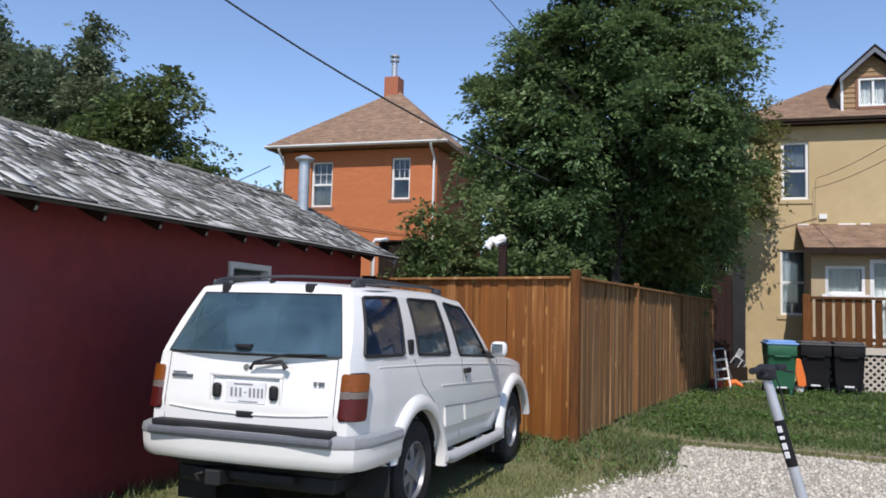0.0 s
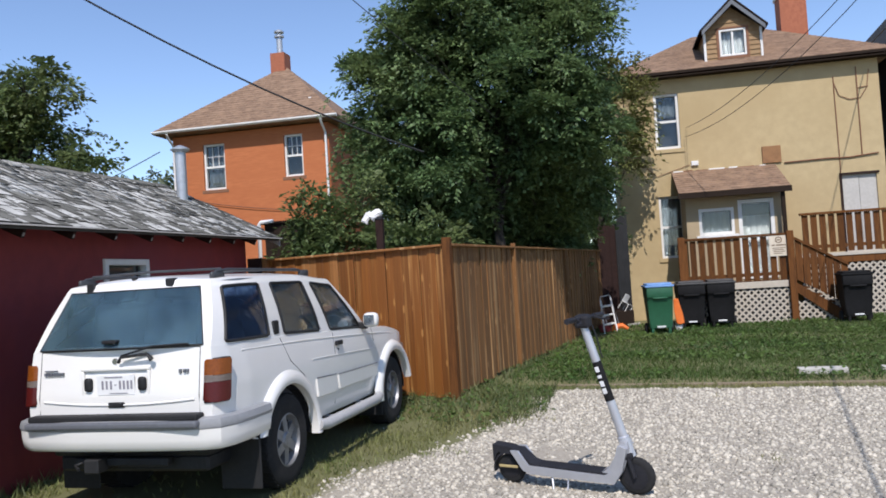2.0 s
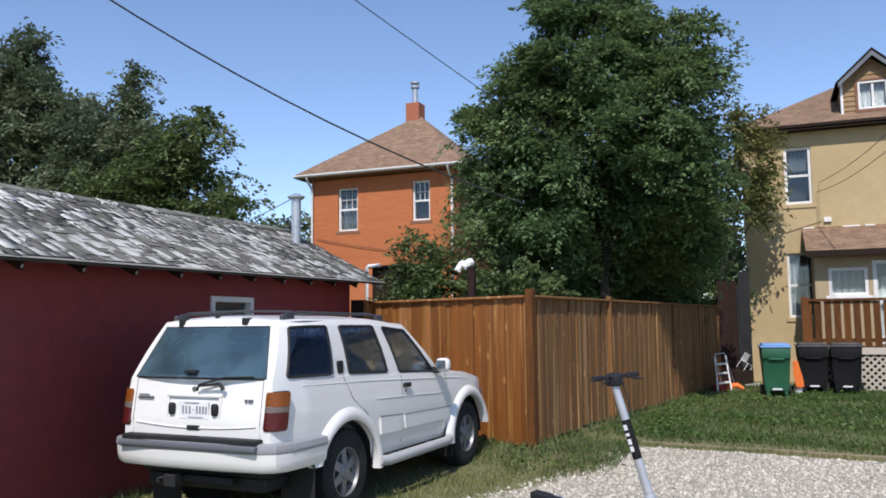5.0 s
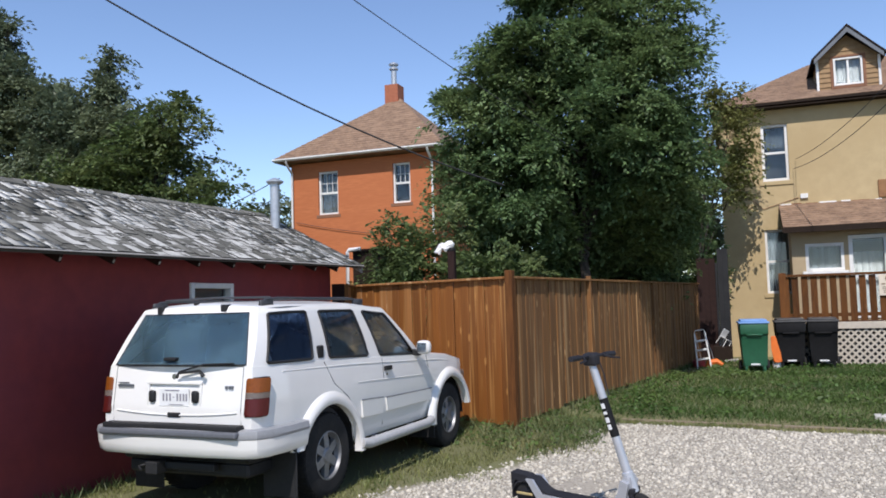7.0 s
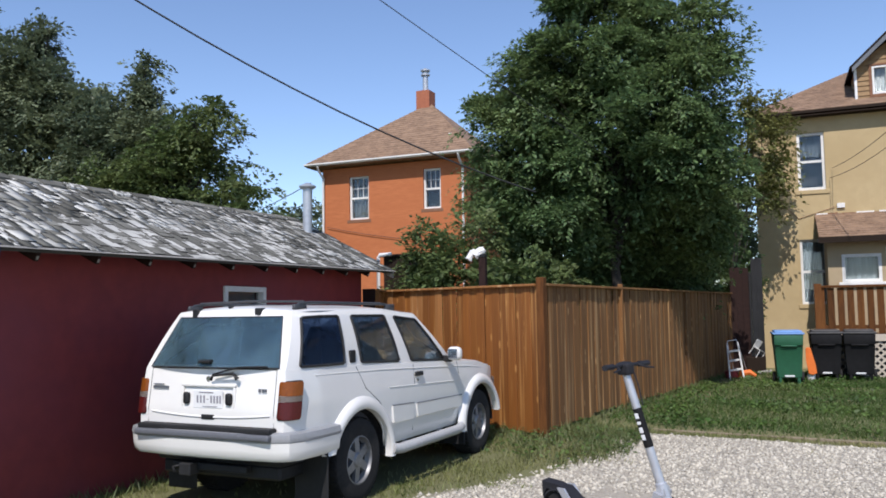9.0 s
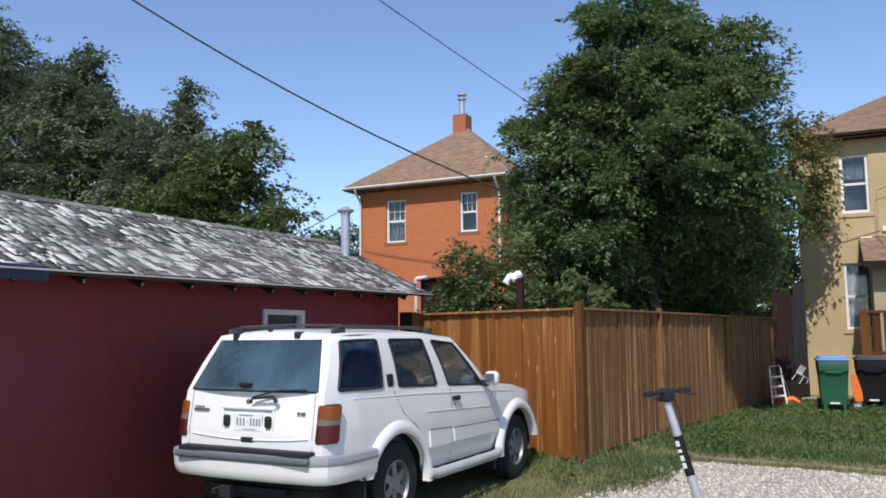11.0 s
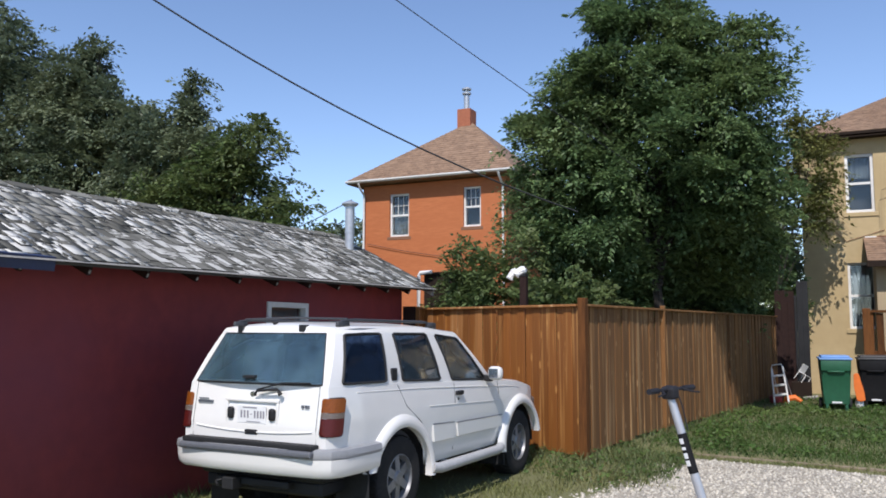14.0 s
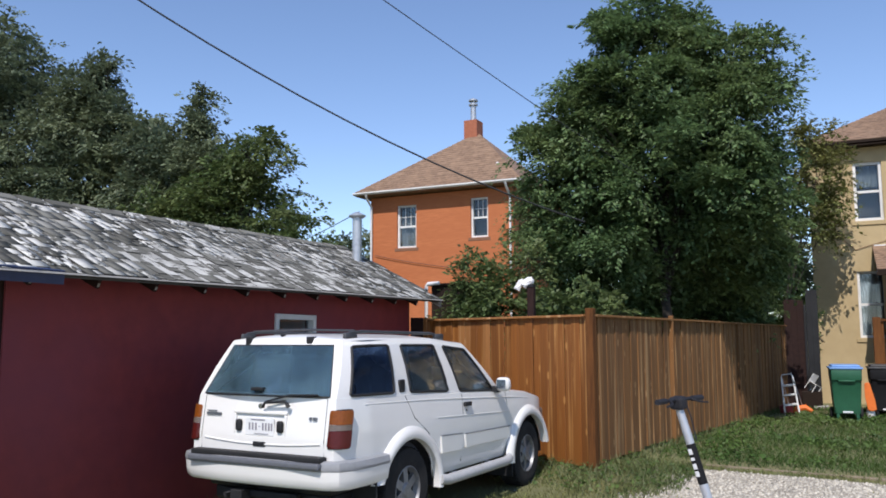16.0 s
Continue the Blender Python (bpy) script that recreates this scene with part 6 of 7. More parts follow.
    tube(bm, [(0.30, -1.04, 1.16), (0.27, -1.05, 1.205), (0.05, -1.045, 1.185), (0.02, -1.03, 1.15)], [0.02, 0.012, 0.010, 0.014], 8)
    tube(bm, [(0.05, -1.04, 1.195), (0.30, -1.035, 1.255), (0.58, -1.01, 1.262)], 0.008, 6)
    part("rear_wiper", bm, black, car, "black rear wiper", smooth=40)
    bm = bmesh.new()
    rbox(bm, -0.10, 0.02, -1.055, -0.99, 1.285, 1.312, 0.008, 2)
    part("glass_latch", bm, black, car)
    for x in (-0.37, 0.31):
        bm = bmesh.new()
        rbox(bm, x - 0.035, x + 0.035, -0.80, -0.71, 1.655, 1.735, 0.01, 1, Matrix.Translation((0, 0, 0)))
        part("glass_hinge", bm, black, car)
    bm = bmesh.new()
    rbox(bm, -0.03, 0.0, -0.77, -0.72, 1.735, 1.755, 0.006, 1)
    part("washer_jet", bm, black, car)
    # sides: door gaps, mouldings, handles, running boards, mirrors, rails
    for sx in (1, -1):
        def side_x(z, y=1.0):
            return interp(WIDTH_Z, z) * interp(WIDTH_Y, y)
        for pts in ([(1.06, 1.155), (1.045, 0.98), (1.02, 0.72), (1.03, 0.50)], [(-0.02, 1.20), (0.10, 1.0), (0.32, 0.86), (0.50, 0.70)], [(2.10, 1.12), (2.12, 0.98)]):
            bm = bmesh.new()
            tube(bm, [(sx * (side_x(z) - 0.001), y, z) for y, z in pts], 0.0045, 6)
            part("door_gap", bm, black, car)
        for y0, y1 in ((0.56, 1.00), (1.06, 2.16)):
            bm = bmesh.new()
            m = Matrix.Identity(4)
            prism(bm, [(y0, 0.785 - 0.03 * (y0 > 1)), (y1, 0.765 - 0.03 * (y0 > 1)), (y1 - 0.02, 0.62), (y0 + 0.02, 0.63)], 0, sx * 0.80, sx * 0.845)
            part("side_moulding", bm, white, car)
            bm = bmesh.new()
            tube(bm, [(sx * 0.842, y0, 0.795 - 0.03 * (y0 > 1)), (sx * 0.842, y1, 0.775 - 0.03 * (y0 > 1))], 0.006, 6)
            part("moulding_line", bm, M_GREY_PLASTIC, car)
        bm = bmesh.new()
        tube(bm, [(sx * (side_x(z, y) + 0.001), y, z) for y, z in ((-0.66, 1.172), (0.4, 1.145), (1.4, 1.10), (2.3, 1.055), (2.7, 1.02))], 0.0055, 8)
        part("body_crease", bm, white, car)
        bm = bmesh.new()
        tube(bm, [(sx * (side_x(z, y) + 0.001), y, z) for y, z in ((0.52, 0.968), (1.4, 0.935), (2.16, 0.905))], 0.0045, 8)
        part("lower_crease", bm, white, car)
        for y, z in ((1.13, 1.055),):
            bm = bmesh.new()
            rbox(bm, sx * 0.835 - 0.016, sx * 0.835 + 0.016, y - 0.07, y + 0.07, z - 0.022, z + 0.022, 0.008, 2)
            part("door_handle", bm, black, car, "black door handle")
        bm = bmesh.new()
        lathe(bm, [(0, 0.014), (sx * 0.012, 0.014)], 12, pose(sx * 0.826, 1.10, 0.995))
        part("door_lock", bm, M_CHROME, car)
        bm = bmesh.new()
        p = side_point(2.5, 0.18)
        rbox(bm, sx * (p.x + 0.004) - 0.014, sx * (p.x + 0.004) + 0.014, p.y - 0.05, p.y + 0.045, 1.235, 1.35, 0.013, 2)
        part("pillar_handle", bm, black, car, "black pillar-mounted handle")
        bm = bmesh.new()
        tube(bm, [(sx * 0.86, 0.50, 0.40), (sx * 0.885, 0.62, 0.385), (sx * 0.885, 1.95, 0.385), (sx * 0.86, 2.08, 0.40)], 0.05, 10)
        for y in (0.9, 1.7):
            box(bm, sx * 0.86 - 0.12, sx * 0.86, y, y + 0.05, 0.37, 0.41)
        part("running_board", bm, M_BOARD_GREY, car, "pale grey running board", smooth=50)
        bm = bmesh.new()
        rbox(bm, sx * 0.915 - 0.08, sx * 0.915 + 0.08, 1.77, 1.89, 1.145, 1.295, 0.05, 4)
        mi = part("mirror", bm, white, car, "white door mirror", smooth=50)
        bm = bmesh.new()
        rbox(bm, sx * 0.915 - 0.055, sx * 0.915 + 0.055, 1.764, 1.772, 1.168, 1.272, 0.003, 1)
        part("mirror_glass", bm, M_CHROME, mi)
        bm = bmesh.new()
        rbox(bm, sx * 0.81 - 0.06, sx * 0.81 + 0.06, 1.80, 1.88, 1.13, 1.20, 0.015, 2)
        part("mirror_arm", bm, black, mi)
        bm = bmesh.new()
        tube(bm, [(sx * 0.575, -0.66, 1.722), (sx * 0.575, -0.58, 1.765), (sx * 0.575, -0.40, 1.778), (sx * 0.575, 0.85, 1.765), (sx * 0.57, 1.0, 1.745), (sx * 0.565, 1.08, 1.705)], 0.013, 8)
        for y in (-0.57, 0.98):
            rbox(bm, sx * 0.575 - 0.018, sx * 0.575 + 0.018, y - 0.09, y + 0.09, 1.70, 1.765, 0.012, 1)
        part("roof_rail", bm, M_ROOF_RAIL, car, "black roof rail", smooth=50)
    bm = bmesh.new()
    tube(bm, [(-0.575, -0.50, 1.785), (0, -0.50, 1.797), (0.575, -0.50, 1.785)], 0.010, 8)
    part("cross_bar", bm, M_ROOF_RAIL, car, smooth=50)
    bm = bmesh.new()
    tube(bm, [(-0.575, 0.80, 1.772), (0, 0.80, 1.79), (0.575, 0.80, 1.772)], 0.010, 8)
    part("cross_bar", bm, M_ROOF_RAIL, car, smooth=50)
    # inside
    bm = bmesh.new()
    box(bm, -0.70, 0.70, -0.94, 2.0, 0.60, 0.62)
    for sx in (1, -1):
        box(bm, sx * 0.72 - 0.01, sx * 0.72 + 0.01, -0.92, 2.0, 0.62, 1.10)
    box(bm, -0.70, 0.70, -0.965, -0.945, 0.62, 1.22)
    rbox(bm, -0.70, 0.70, 1.62, 2.02, 0.80, 1.12, 0.05, 2)
    part("cabin_lining", bm, M_CABIN, car)
    for x, y in ((-0.36, 1.0), (0.36, 1.0), (-0.40, 0.10), (0.0, 0.10), (0.40, 0.10)):
        w = 0.25 if y > 0.5 else 0.19
        bm = bmesh.new()
        rbox(bm, x - w, x + w, y, y + 0.5, 0.66, 0.86, 0.05, 2)
        rbox(bm, x - w, x + w, y - 0.10, y + 0.06, 0.80, 1.32, 0.05, 2, Matrix.Translation((0, 0, 0)))
        st = part("seat", bm, M_SEAT, car, smooth=50)
        bm = bmesh.new()
        rbox(bm, x - 0.13, x + 0.13, y - 0.10, y, 1.36, 1.52, 0.04, 3)
        tube(bm, [(x, y - 0.05, 1.30), (x, y - 0.05, 1.38)], 0.012, 6)
        part("headrest", bm, M_SEAT, st, smooth=50)
    return car


def g_line(bi, ti, t, y_in):
    """The lower and upper end of the tail pane's line at t across it."""
    lo = Vector((-bi.x, bi.y, bi.z)).lerp(Vector((bi.x, bi.y, bi.z)), t)
    hi = Vector((-ti.x, ti.y, ti.z)).lerp(Vector((ti.x, ti.y, ti.z)), t)
    bow = Vector((0, 0.05 * (1 - (2 * t - 1) ** 2) * y_in, 0))
    return lo + bow, hi + bow


build_car()


# ---- kick scooter ----
def build_scooter():
    ang = math.degrees(math.atan2(5.22 - 5.62, 2.39 - 1.40))
    s = thing("kick_scooter", "silver and black electric kick scooter parked on gravel", "scooter", pose(1.41, 5.60, 0.0, 7, 0, ang))
    L = 1.06

    def wheel(x, r):
        bm = bmesh.new()
        lathe(bm, [(-0.026, r - 0.05), (-0.03, r - 0.02), (-0.018, r - 0.004), (0, r), (0.018, r - 0.004), (0.03, r - 0.02), (0.026, r - 0.05)], 32, pose(x, 0, r), axis=1, caps=False)
        t = part("tyre", bm, M_RUBBER, s, "black tyre", smooth=50)
        bm = bmesh.new()
        lathe(bm, [(-0.034, 0.05), (-0.03, r - 0.045), (0.03, r - 0.045), (0.034, 0.05)], 24, pose(x, 0, r), axis=1)
        part("hub", bm, M_GRIP, t, smooth=40)
    wheel(0.06, 0.115)
    wheel(L, 0.135)
    # frame: a sill that rises at both ends
    bm = bmesh.new()
    prof = [(0.10, 0.275), (0.165, 0.275), (0.24, 0.165), (0.84, 0.140), (0.90, 0.17), (0.97, 0.37), (1.035, 0.35), (0.985, 0.18), (0.915, 0.085), (0.24, 0.105), (0.19, 0.13)]
    for y0, y1 in ((-0.078, -0.058), (0.058, 0.078)):
        prism(bm, prof[:6] + prof[6:], 1, y0, y1)
    part("frame", bm, M_SCOOT, s, "silver side frame")
    bm = bmesh.new()
    prism(bm, [(0.24, 0.110), (0.90, 0.09), (0.90, 0.155), (0.30, 0.172), (0.25, 0.19), (0.16, 0.27), (0.10, 0.27), (0.16, 0.19)], 1, -0.057, 0.057)
    part("deck", bm, M_GRIP, s, "black grip deck")
    bm = bmesh.new()
    prism(bm, [(0.78, 0.10), (0.915, 0.085), (0.985, 0.18), (1.045, 0.33), (1.03, 0.40), (0.985, 0.40), (0.945, 0.30), (0.885, 0.19), (0.80, 0.15)], 1, -0.056, 0.056)
    bmesh.ops.bevel(bm, geom=list(bm.edges), offset=0.010, segments=2, affect="EDGES")
    part("head_gusset", bm, M_SCOOT, s, smooth=40)
    bm = bmesh.new()
    n = 10
    prev = None
    for k in range(n + 1):
        a = radians(40 + 150 * k / n)
        ring = [bm.verts.new((0.06 + math.cos(a) * r, y, 0.115 + math.sin(a) * r)) for r, y in ((0.125, -0.05), (0.14, -0.045), (0.14, 0.045), (0.125, 0.05))]
        if prev:
            for p in range(4):
                bm.faces.new((prev[p], ring[p], ring[(p + 1) % 4], prev[(p + 1) % 4]))
        prev = ring
    prism(bm, [(-0.075, 0.17), (-0.068, 0.305), (0.09, 0.29), (0.15, 0.255), (0.10, 0.24), (-0.03, 0.245)], 1, -0.046, 0.046)
    part("rear_fender", bm, M_GRIP, s, "black rear mudguard")
    bm = bmesh.new()
    rbox(bm, -0.084, -0.072, -0.025, 0.025, 0.215, 0.25, 0.004, 1)
    part("tail_lamp", bm, M_RED_LENS, s)
    bm = bmesh.new()
    rbox(bm, -0.02, 0.14, -0.062, -0.05, 0.135, 0.155, 0.004, 1)
    part("side_strip", bm, M_GOLD_STRIP, s, "pale gold side strip")
    # fork and stem
    base, top = Vector((1.02, 0, 0.30)), Vector((0.785, 0, 1.235))
    bm = bmesh.new()
    for y in (-0.045, 0.045):
        tube(bm, [(L, y, 0.135), (1.03, y, 0.27)], 0.016, 8)
    rbox(bm, 0.98, 1.06, -0.055, 0.055, 0.26, 0.31, 0.012, 2)
    part("fork", bm, M_GRIP, s, smooth=40)
    d = top - base
    bm = bmesh.new()
    tube(bm, [base - d * 0.03, base + d * 0.12, base + d * 0.13, base + d * 0.40], [0.045, 0.043, 0.034, 0.032], 14)
    part("lower_stem", bm, M_SCOOT, s, "silver lower stem", smooth=40)
    bm = bmesh.new()
    tube(bm, [base + d * 0.70, base + d * 0.9, top], [0.031, 0.030, 0.026], 14)
    part("upper_stem", bm, M_SCOOT, s, "silver upper stem", smooth=40)
    bm = bmesh.new()
    tube(bm, [base + d * 0.40, base + d * 0.70], 0.0335, 14)
    sl = part("stem_sleeve", bm, M_BIN_BLACK, s, "black band with white marks", smooth=40)
    side = Vector((0, -1, 0))
    for k, (h, w) in enumerate(((0.040, 0.034), (0.022, 0.034), (0.040, 0.034), (0.040, 0.034))):
        c = base + d * (0.645 - 0.055 * k)
        bm = bmesh.new()
        m = Matrix.Translation(c + Vector((0, -0.034, 0))) @ Matrix.Rotation(math.atan2(-d.x, d.z) * -1, 4, "Y")
        rbox(bm, -w / 2 + 0.002, w / 2 - 0.002, -0.003, 0.003, -h / 2, h / 2, 0.002, 1, m)
        part("white_mark", bm, M_PLATE, sl)
    # bar, grips, controls; the bar is turned a little and hangs level while the scooter leans on its stand
    def bar(u, fwd=0.0, up=0.0):
        return Vector((0.02 * abs(u) / 0.27 + 0.02 * u + fwd, u, 0.035 - 0.11 * u + up))
    bm = bmesh.new()
    tube(bm, [top + bar(u) for u in (-0.28, -0.12, 0, 0.12, 0.28)], 0.014, 10)
    part("handlebar", bm, M_GRIP, s, smooth=40)
    for y in (-0.23, 0.23):
        bm = bmesh.new()
        tube(bm, [top + bar(y - 0.06), top + bar(y + 0.06)], 0.021, 12)
        part("grip", bm, M_GRIP, s, smooth=40)
        bm = bmesh.new()
        tube(bm, [top + bar(y * 0.6, 0.02), top + bar(y * 0.75, 0.06, -0.02), top + bar(y * 1.15, 0.065, -0.03)], 0.008, 6)
        part("brake_lever", bm, M_GRIP, s, smooth=40)
    bm = bmesh.new()
    rbox(bm, -0.05, 0.06, -0.045, 0.045, -0.035, 0.06, 0.02, 2, Matrix.Translation(top))
    part("display", bm, M_GRIP, s)
    bm = bmesh.new()
    tube(bm, [top + Vector((0.05, 0.03, 0.0)), top + Vector((0.08, 0.03, -0.10)), base + d * 0.72 + Vector((0.045, 0.02, 0))], 0.005, 6)
    part("brake_cable", bm, M_GRIP, s, smooth=40)
    bm = bmesh.new()
    tube(bm, [(0.42, -0.05, 0.11), (0.45, -0.11, 0.0)], 0.008, 6)
    tube(bm, [(0.55, -0.05, 0.10), (0.56, -0.10, 0.02)], 0.006, 6)
    part("kickstand", bm, M_SCOOT, s)


build_scooter()


# ---- trees and bushes ----
def leaf_quads(centres, per, spread, size, rng, droop=0.35):
    """Small pointed leaves scattered round each clump centre."""
    c = np.repeat(np.asarray(centres), per, axis=0)
    n = len(c)
    off = rng.normal(0, 1, (n, 3)) * spread
    off[:, 2] *= 0.7
    c = c + off
    d = rng.normal(0, 1, (n, 3))
    d[:, 2] = d[:, 2] * 0.45 - droop
    d /= np.linalg.norm(d, axis=1)[:, None]
    up = rng.normal(0, 0.55, (n, 3)) + np.array([-0.1, -0.25, 1.0])
    w = np.cross(d, up)
    w /= np.linalg.norm(w, axis=1)[:, None] + 1e-9
    nrm = np.cross(w, d)
    ln = size * rng.uniform(0.6, 1.35, (n, 1))
    wd = ln * rng.uniform(0.22, 0.36, (n, 1))
    fold = nrm * wd * 0.35
    v = np.stack([c, c + d * ln * 0.45 + w * wd + fold, c + d * ln, c + d * ln * 0.45 - w * wd + fold], axis=1).reshape(-1, 3)
    f = np.arange(n * 4).reshape(n, 4)
    return v, f


def leaf_sprays(centres, dirs, per, length, size, rng):
    """Flat drooping sprays: leaves in two ranks along a short twig that points out of the crown."""
    k = len(centres)
    a = dirs * np.array([1, 1, 0.55]) + rng.normal(0, 0.42, (k, 3)) + np.array([0, 0, 0.05])
    a /= np.linalg.norm(a, axis=1)[:, None]
    s = np.cross(a, rng.normal(0, 0.22, (k, 3)) + np.array([0, 0, 1.0]))
    s /= np.linalg.norm(s, axis=1)[:, None] + 1e-9
    u = np.cross(s, a)
    ln = length * rng.uniform(0.6, 1.4, k)
    rep = lambda q: np.repeat(q, per, axis=0)
    n = k * per
    t = rng.uniform(-0.5, 0.6, n)
    side = np.where(rng.random(n) < 0.5, -1.0, 1.0)
    L = rep(ln)
    c = rep(centres) + rep(a) * (t * L)[:, None] + rep(s) * (side * np.abs(rng.normal(0, 0.16, n)) * L * (1 - 0.6 * np.abs(t)))[:, None]
    c = c + rep(u) * (rng.normal(0, 0.05, n) * L)[:, None]
    c[:, 2] -= 0.5 * L * (t + 0.5) ** 2 * 0.6
    d = rep(a) * 0.75 + rep(s) * (side * 0.8)[:, None] + rng.normal(0, 0.3, (n, 3)) - np.array([0, 0, 0.35])
    d /= np.linalg.norm(d, axis=1)[:, None]
    w = np.cross(d, rep(u) + rng.normal(0, 0.3, (n, 3)))
    w /= np.linalg.norm(w, axis=1)[:, None] + 1e-9
    nrm = np.cross(w, d)
    lf = size * rng.uniform(0.6, 1.35, (n, 1))
    wd = lf * rng.uniform(0.20, 0.33, (n, 1))
    fold = nrm * wd * 0.35
    v = np.stack([c, c + d * lf * 0.45 + w * wd + fold, c + d * lf, c + d * lf * 0.45 - w * wd + fold], axis=1).reshape(-1, 3)
    return v, np.arange(n * 4).reshape(n, 4)


def crown(lobes, clumps, rng, inner=0.62, gap=-0.12, freq=0.9, spray=0.13):
    """Clump centres in the outer part of each lobe, with gaps where noise is low."""
    vol = np.array([l[3] * l[4] + l[4] * l[5] + l[3] * l[5] for l in lobes])
    out, aim = [], []
    for l, n in zip(lobes, (clumps * vol / vol.sum()).astype(int)):
        made = 0
        tries = 0
        while made < n and tries < n * 8:
            tries += 1
            d = rng.normal(0, 1, 3)
            d /= np.linalg.norm(d)
            r = inner + (1.06 - inner) * rng.random() ** 0.7 + (rng.random() < spray) * rng.uniform(0.05, 0.30)
            p = np.array(l[:3]) + d * np.array(l[3:]) * r
            if r > 0.78 and noise.noise((p[0] * freq, p[1] * freq, p[2] * freq)) < gap:
                continue
            out.append(p)
            aim.append(d)
            made += 1
    return np.array(out), np.array(aim)


def crown_boughs(lobes, boughs, per, rng):
    """Flattened leafy boughs on the lobes' outer shells, with open shade between them."""
    area = np.array([l[3] * l[4] + l[4] * l[5] + l[3] * l[5] for l in lobes])
    out, aim = [], []
    for l, n in zip(lobes, np.maximum(2, (boughs * area / area.sum()).astype(int))):
        for _ in range(n):
            d = rng.normal(0, 1, 3)
            d /= np.linalg.norm(d)
            c = np.array(l[:3]) + d * np.array(l[3:]) * (rng.uniform(0.60, 1.05) + (rng.random() < 0.12) * rng.uniform(0.05, 0.22))
            rb = rng.uniform(0.28, 0.60) * min(1.0, 0.55 + 0.35 * min(l[3:]))
            q = rng.normal(0, 1, (per, 3))
            q /= np.linalg.norm(q, axis=1)[:, None]
            q *= rng.uniform(0.35, 1.0, (per, 1))
            p = c + q * rb * np.array([1.0, 1.0, 0.48]) + d * rb * 0.35 * np.abs(q[:, :1])
            p[:, 2] -= 0.35 * rb * (q[:, 0] ** 2 + q[:, 1] ** 2)
            out.append(p)
            aim.append(q * 0.7 + d * 0.7)
    return np.concatenate(out), np.concatenate(aim)


def limb_mesh(bm, base, lobes, r, rng, fork=0.3):
    """A tapered trunk and limbs that reach into each lobe with side twigs."""
    base = Vector(base)
    top = Vector((sum(l[0] for l in lobes) / len(lobes), sum(l[1] for l in lobes) / len(lobes), max(l[2] for l in lobes)))
    pts, rs = [], []
    for k in range(7):
        f = k / 6
        p = base.lerp(top, f) + Vector((rng.normal(0, 0.08), rng.normal(0, 0.08), 0)) * (k > 0)
        pts.append(p)
        rs.append(r * (1.25 if k == 0 else 1) * (1 - 0.82 * f))
    tube(bm, pts, rs, 10)
    for l in lobes:
        s = pts[1].lerp(pts[4], fork + 0.5 * rng.random())
        e = Vector(l[:3])
        mid = s.lerp(e, 0.5) + Vector((0, 0, 0.25 * l[5]))
        tube(bm, [s, mid, e], [r * 0.42, r * 0.27, r * 0.10], 7)
        for _ in range(7):
            d = Vector(rng.normal(0, 1, 3)).normalized()
            t = e + Vector((d.x * l[3], d.y * l[4], abs(d.z) * l[5])) * 0.9
            m2 = mid.lerp(e, rng.random())
            tube(bm, [m2, m2.lerp(t, 0.5) + Vector((0, 0, 0.1)), t], [r * 0.13, r * 0.08, r * 0.025], 5)


def tree(name, label, category, base, lobes, clumps, per, spread, size, material, seed, r=0.16, inner=0.62, gap=-0.12, freq=0.9, kind="", group="", keep=None, boughs=0):
    rng = np.random.default_rng(seed)
    t = thing(name, label, category, pose(*base), group, kind)
    rel = [(l[0] - base[0], l[1] - base[1], l[2] - base[2], *l[3:]) for l in lobes]
    bm = bmesh.new()
    limb_mesh(bm, (0, 0, -0.1), rel, r, rng)
    part("trunk", bm, M_BARK, t, "dark bark trunk and limbs", smooth=60)
    c, aim = crown(rel, clumps, rng, inner, gap, freq)
    if boughs:
        c2, aim2 = crown_boughs(rel, boughs, 24, rng)
        c, aim = np.concatenate([c, c2]), np.concatenate([aim, aim2])
    if keep:
        ok = np.array([keep(p[0] + base[0], p[1] + base[1], p[2] + base[2]) for p in c])
        c, aim = c[ok], aim[ok]
    v, f = leaf_sprays(c, aim, per, spread * 3.3, size, rng)
    ob = new("crown", cloud("crown", v, f, material))
    ob.parent = t
    tagged(ob, "dense leafy crown")


def inside_fence(x, y, z):
    return z > 2.45 or x < fence_x(y) - 0.55


def overhang(x, y, z):
    """The crown's sunny side stops short of the ground and leaves the stem in its shade."""
    return inside_fence(x, y, z) and (z > 4.8 or x < -0.5 or y > 12.5 + (4.8 - z) * 1.4 * smoothstep(-0.3, 0.4, x))


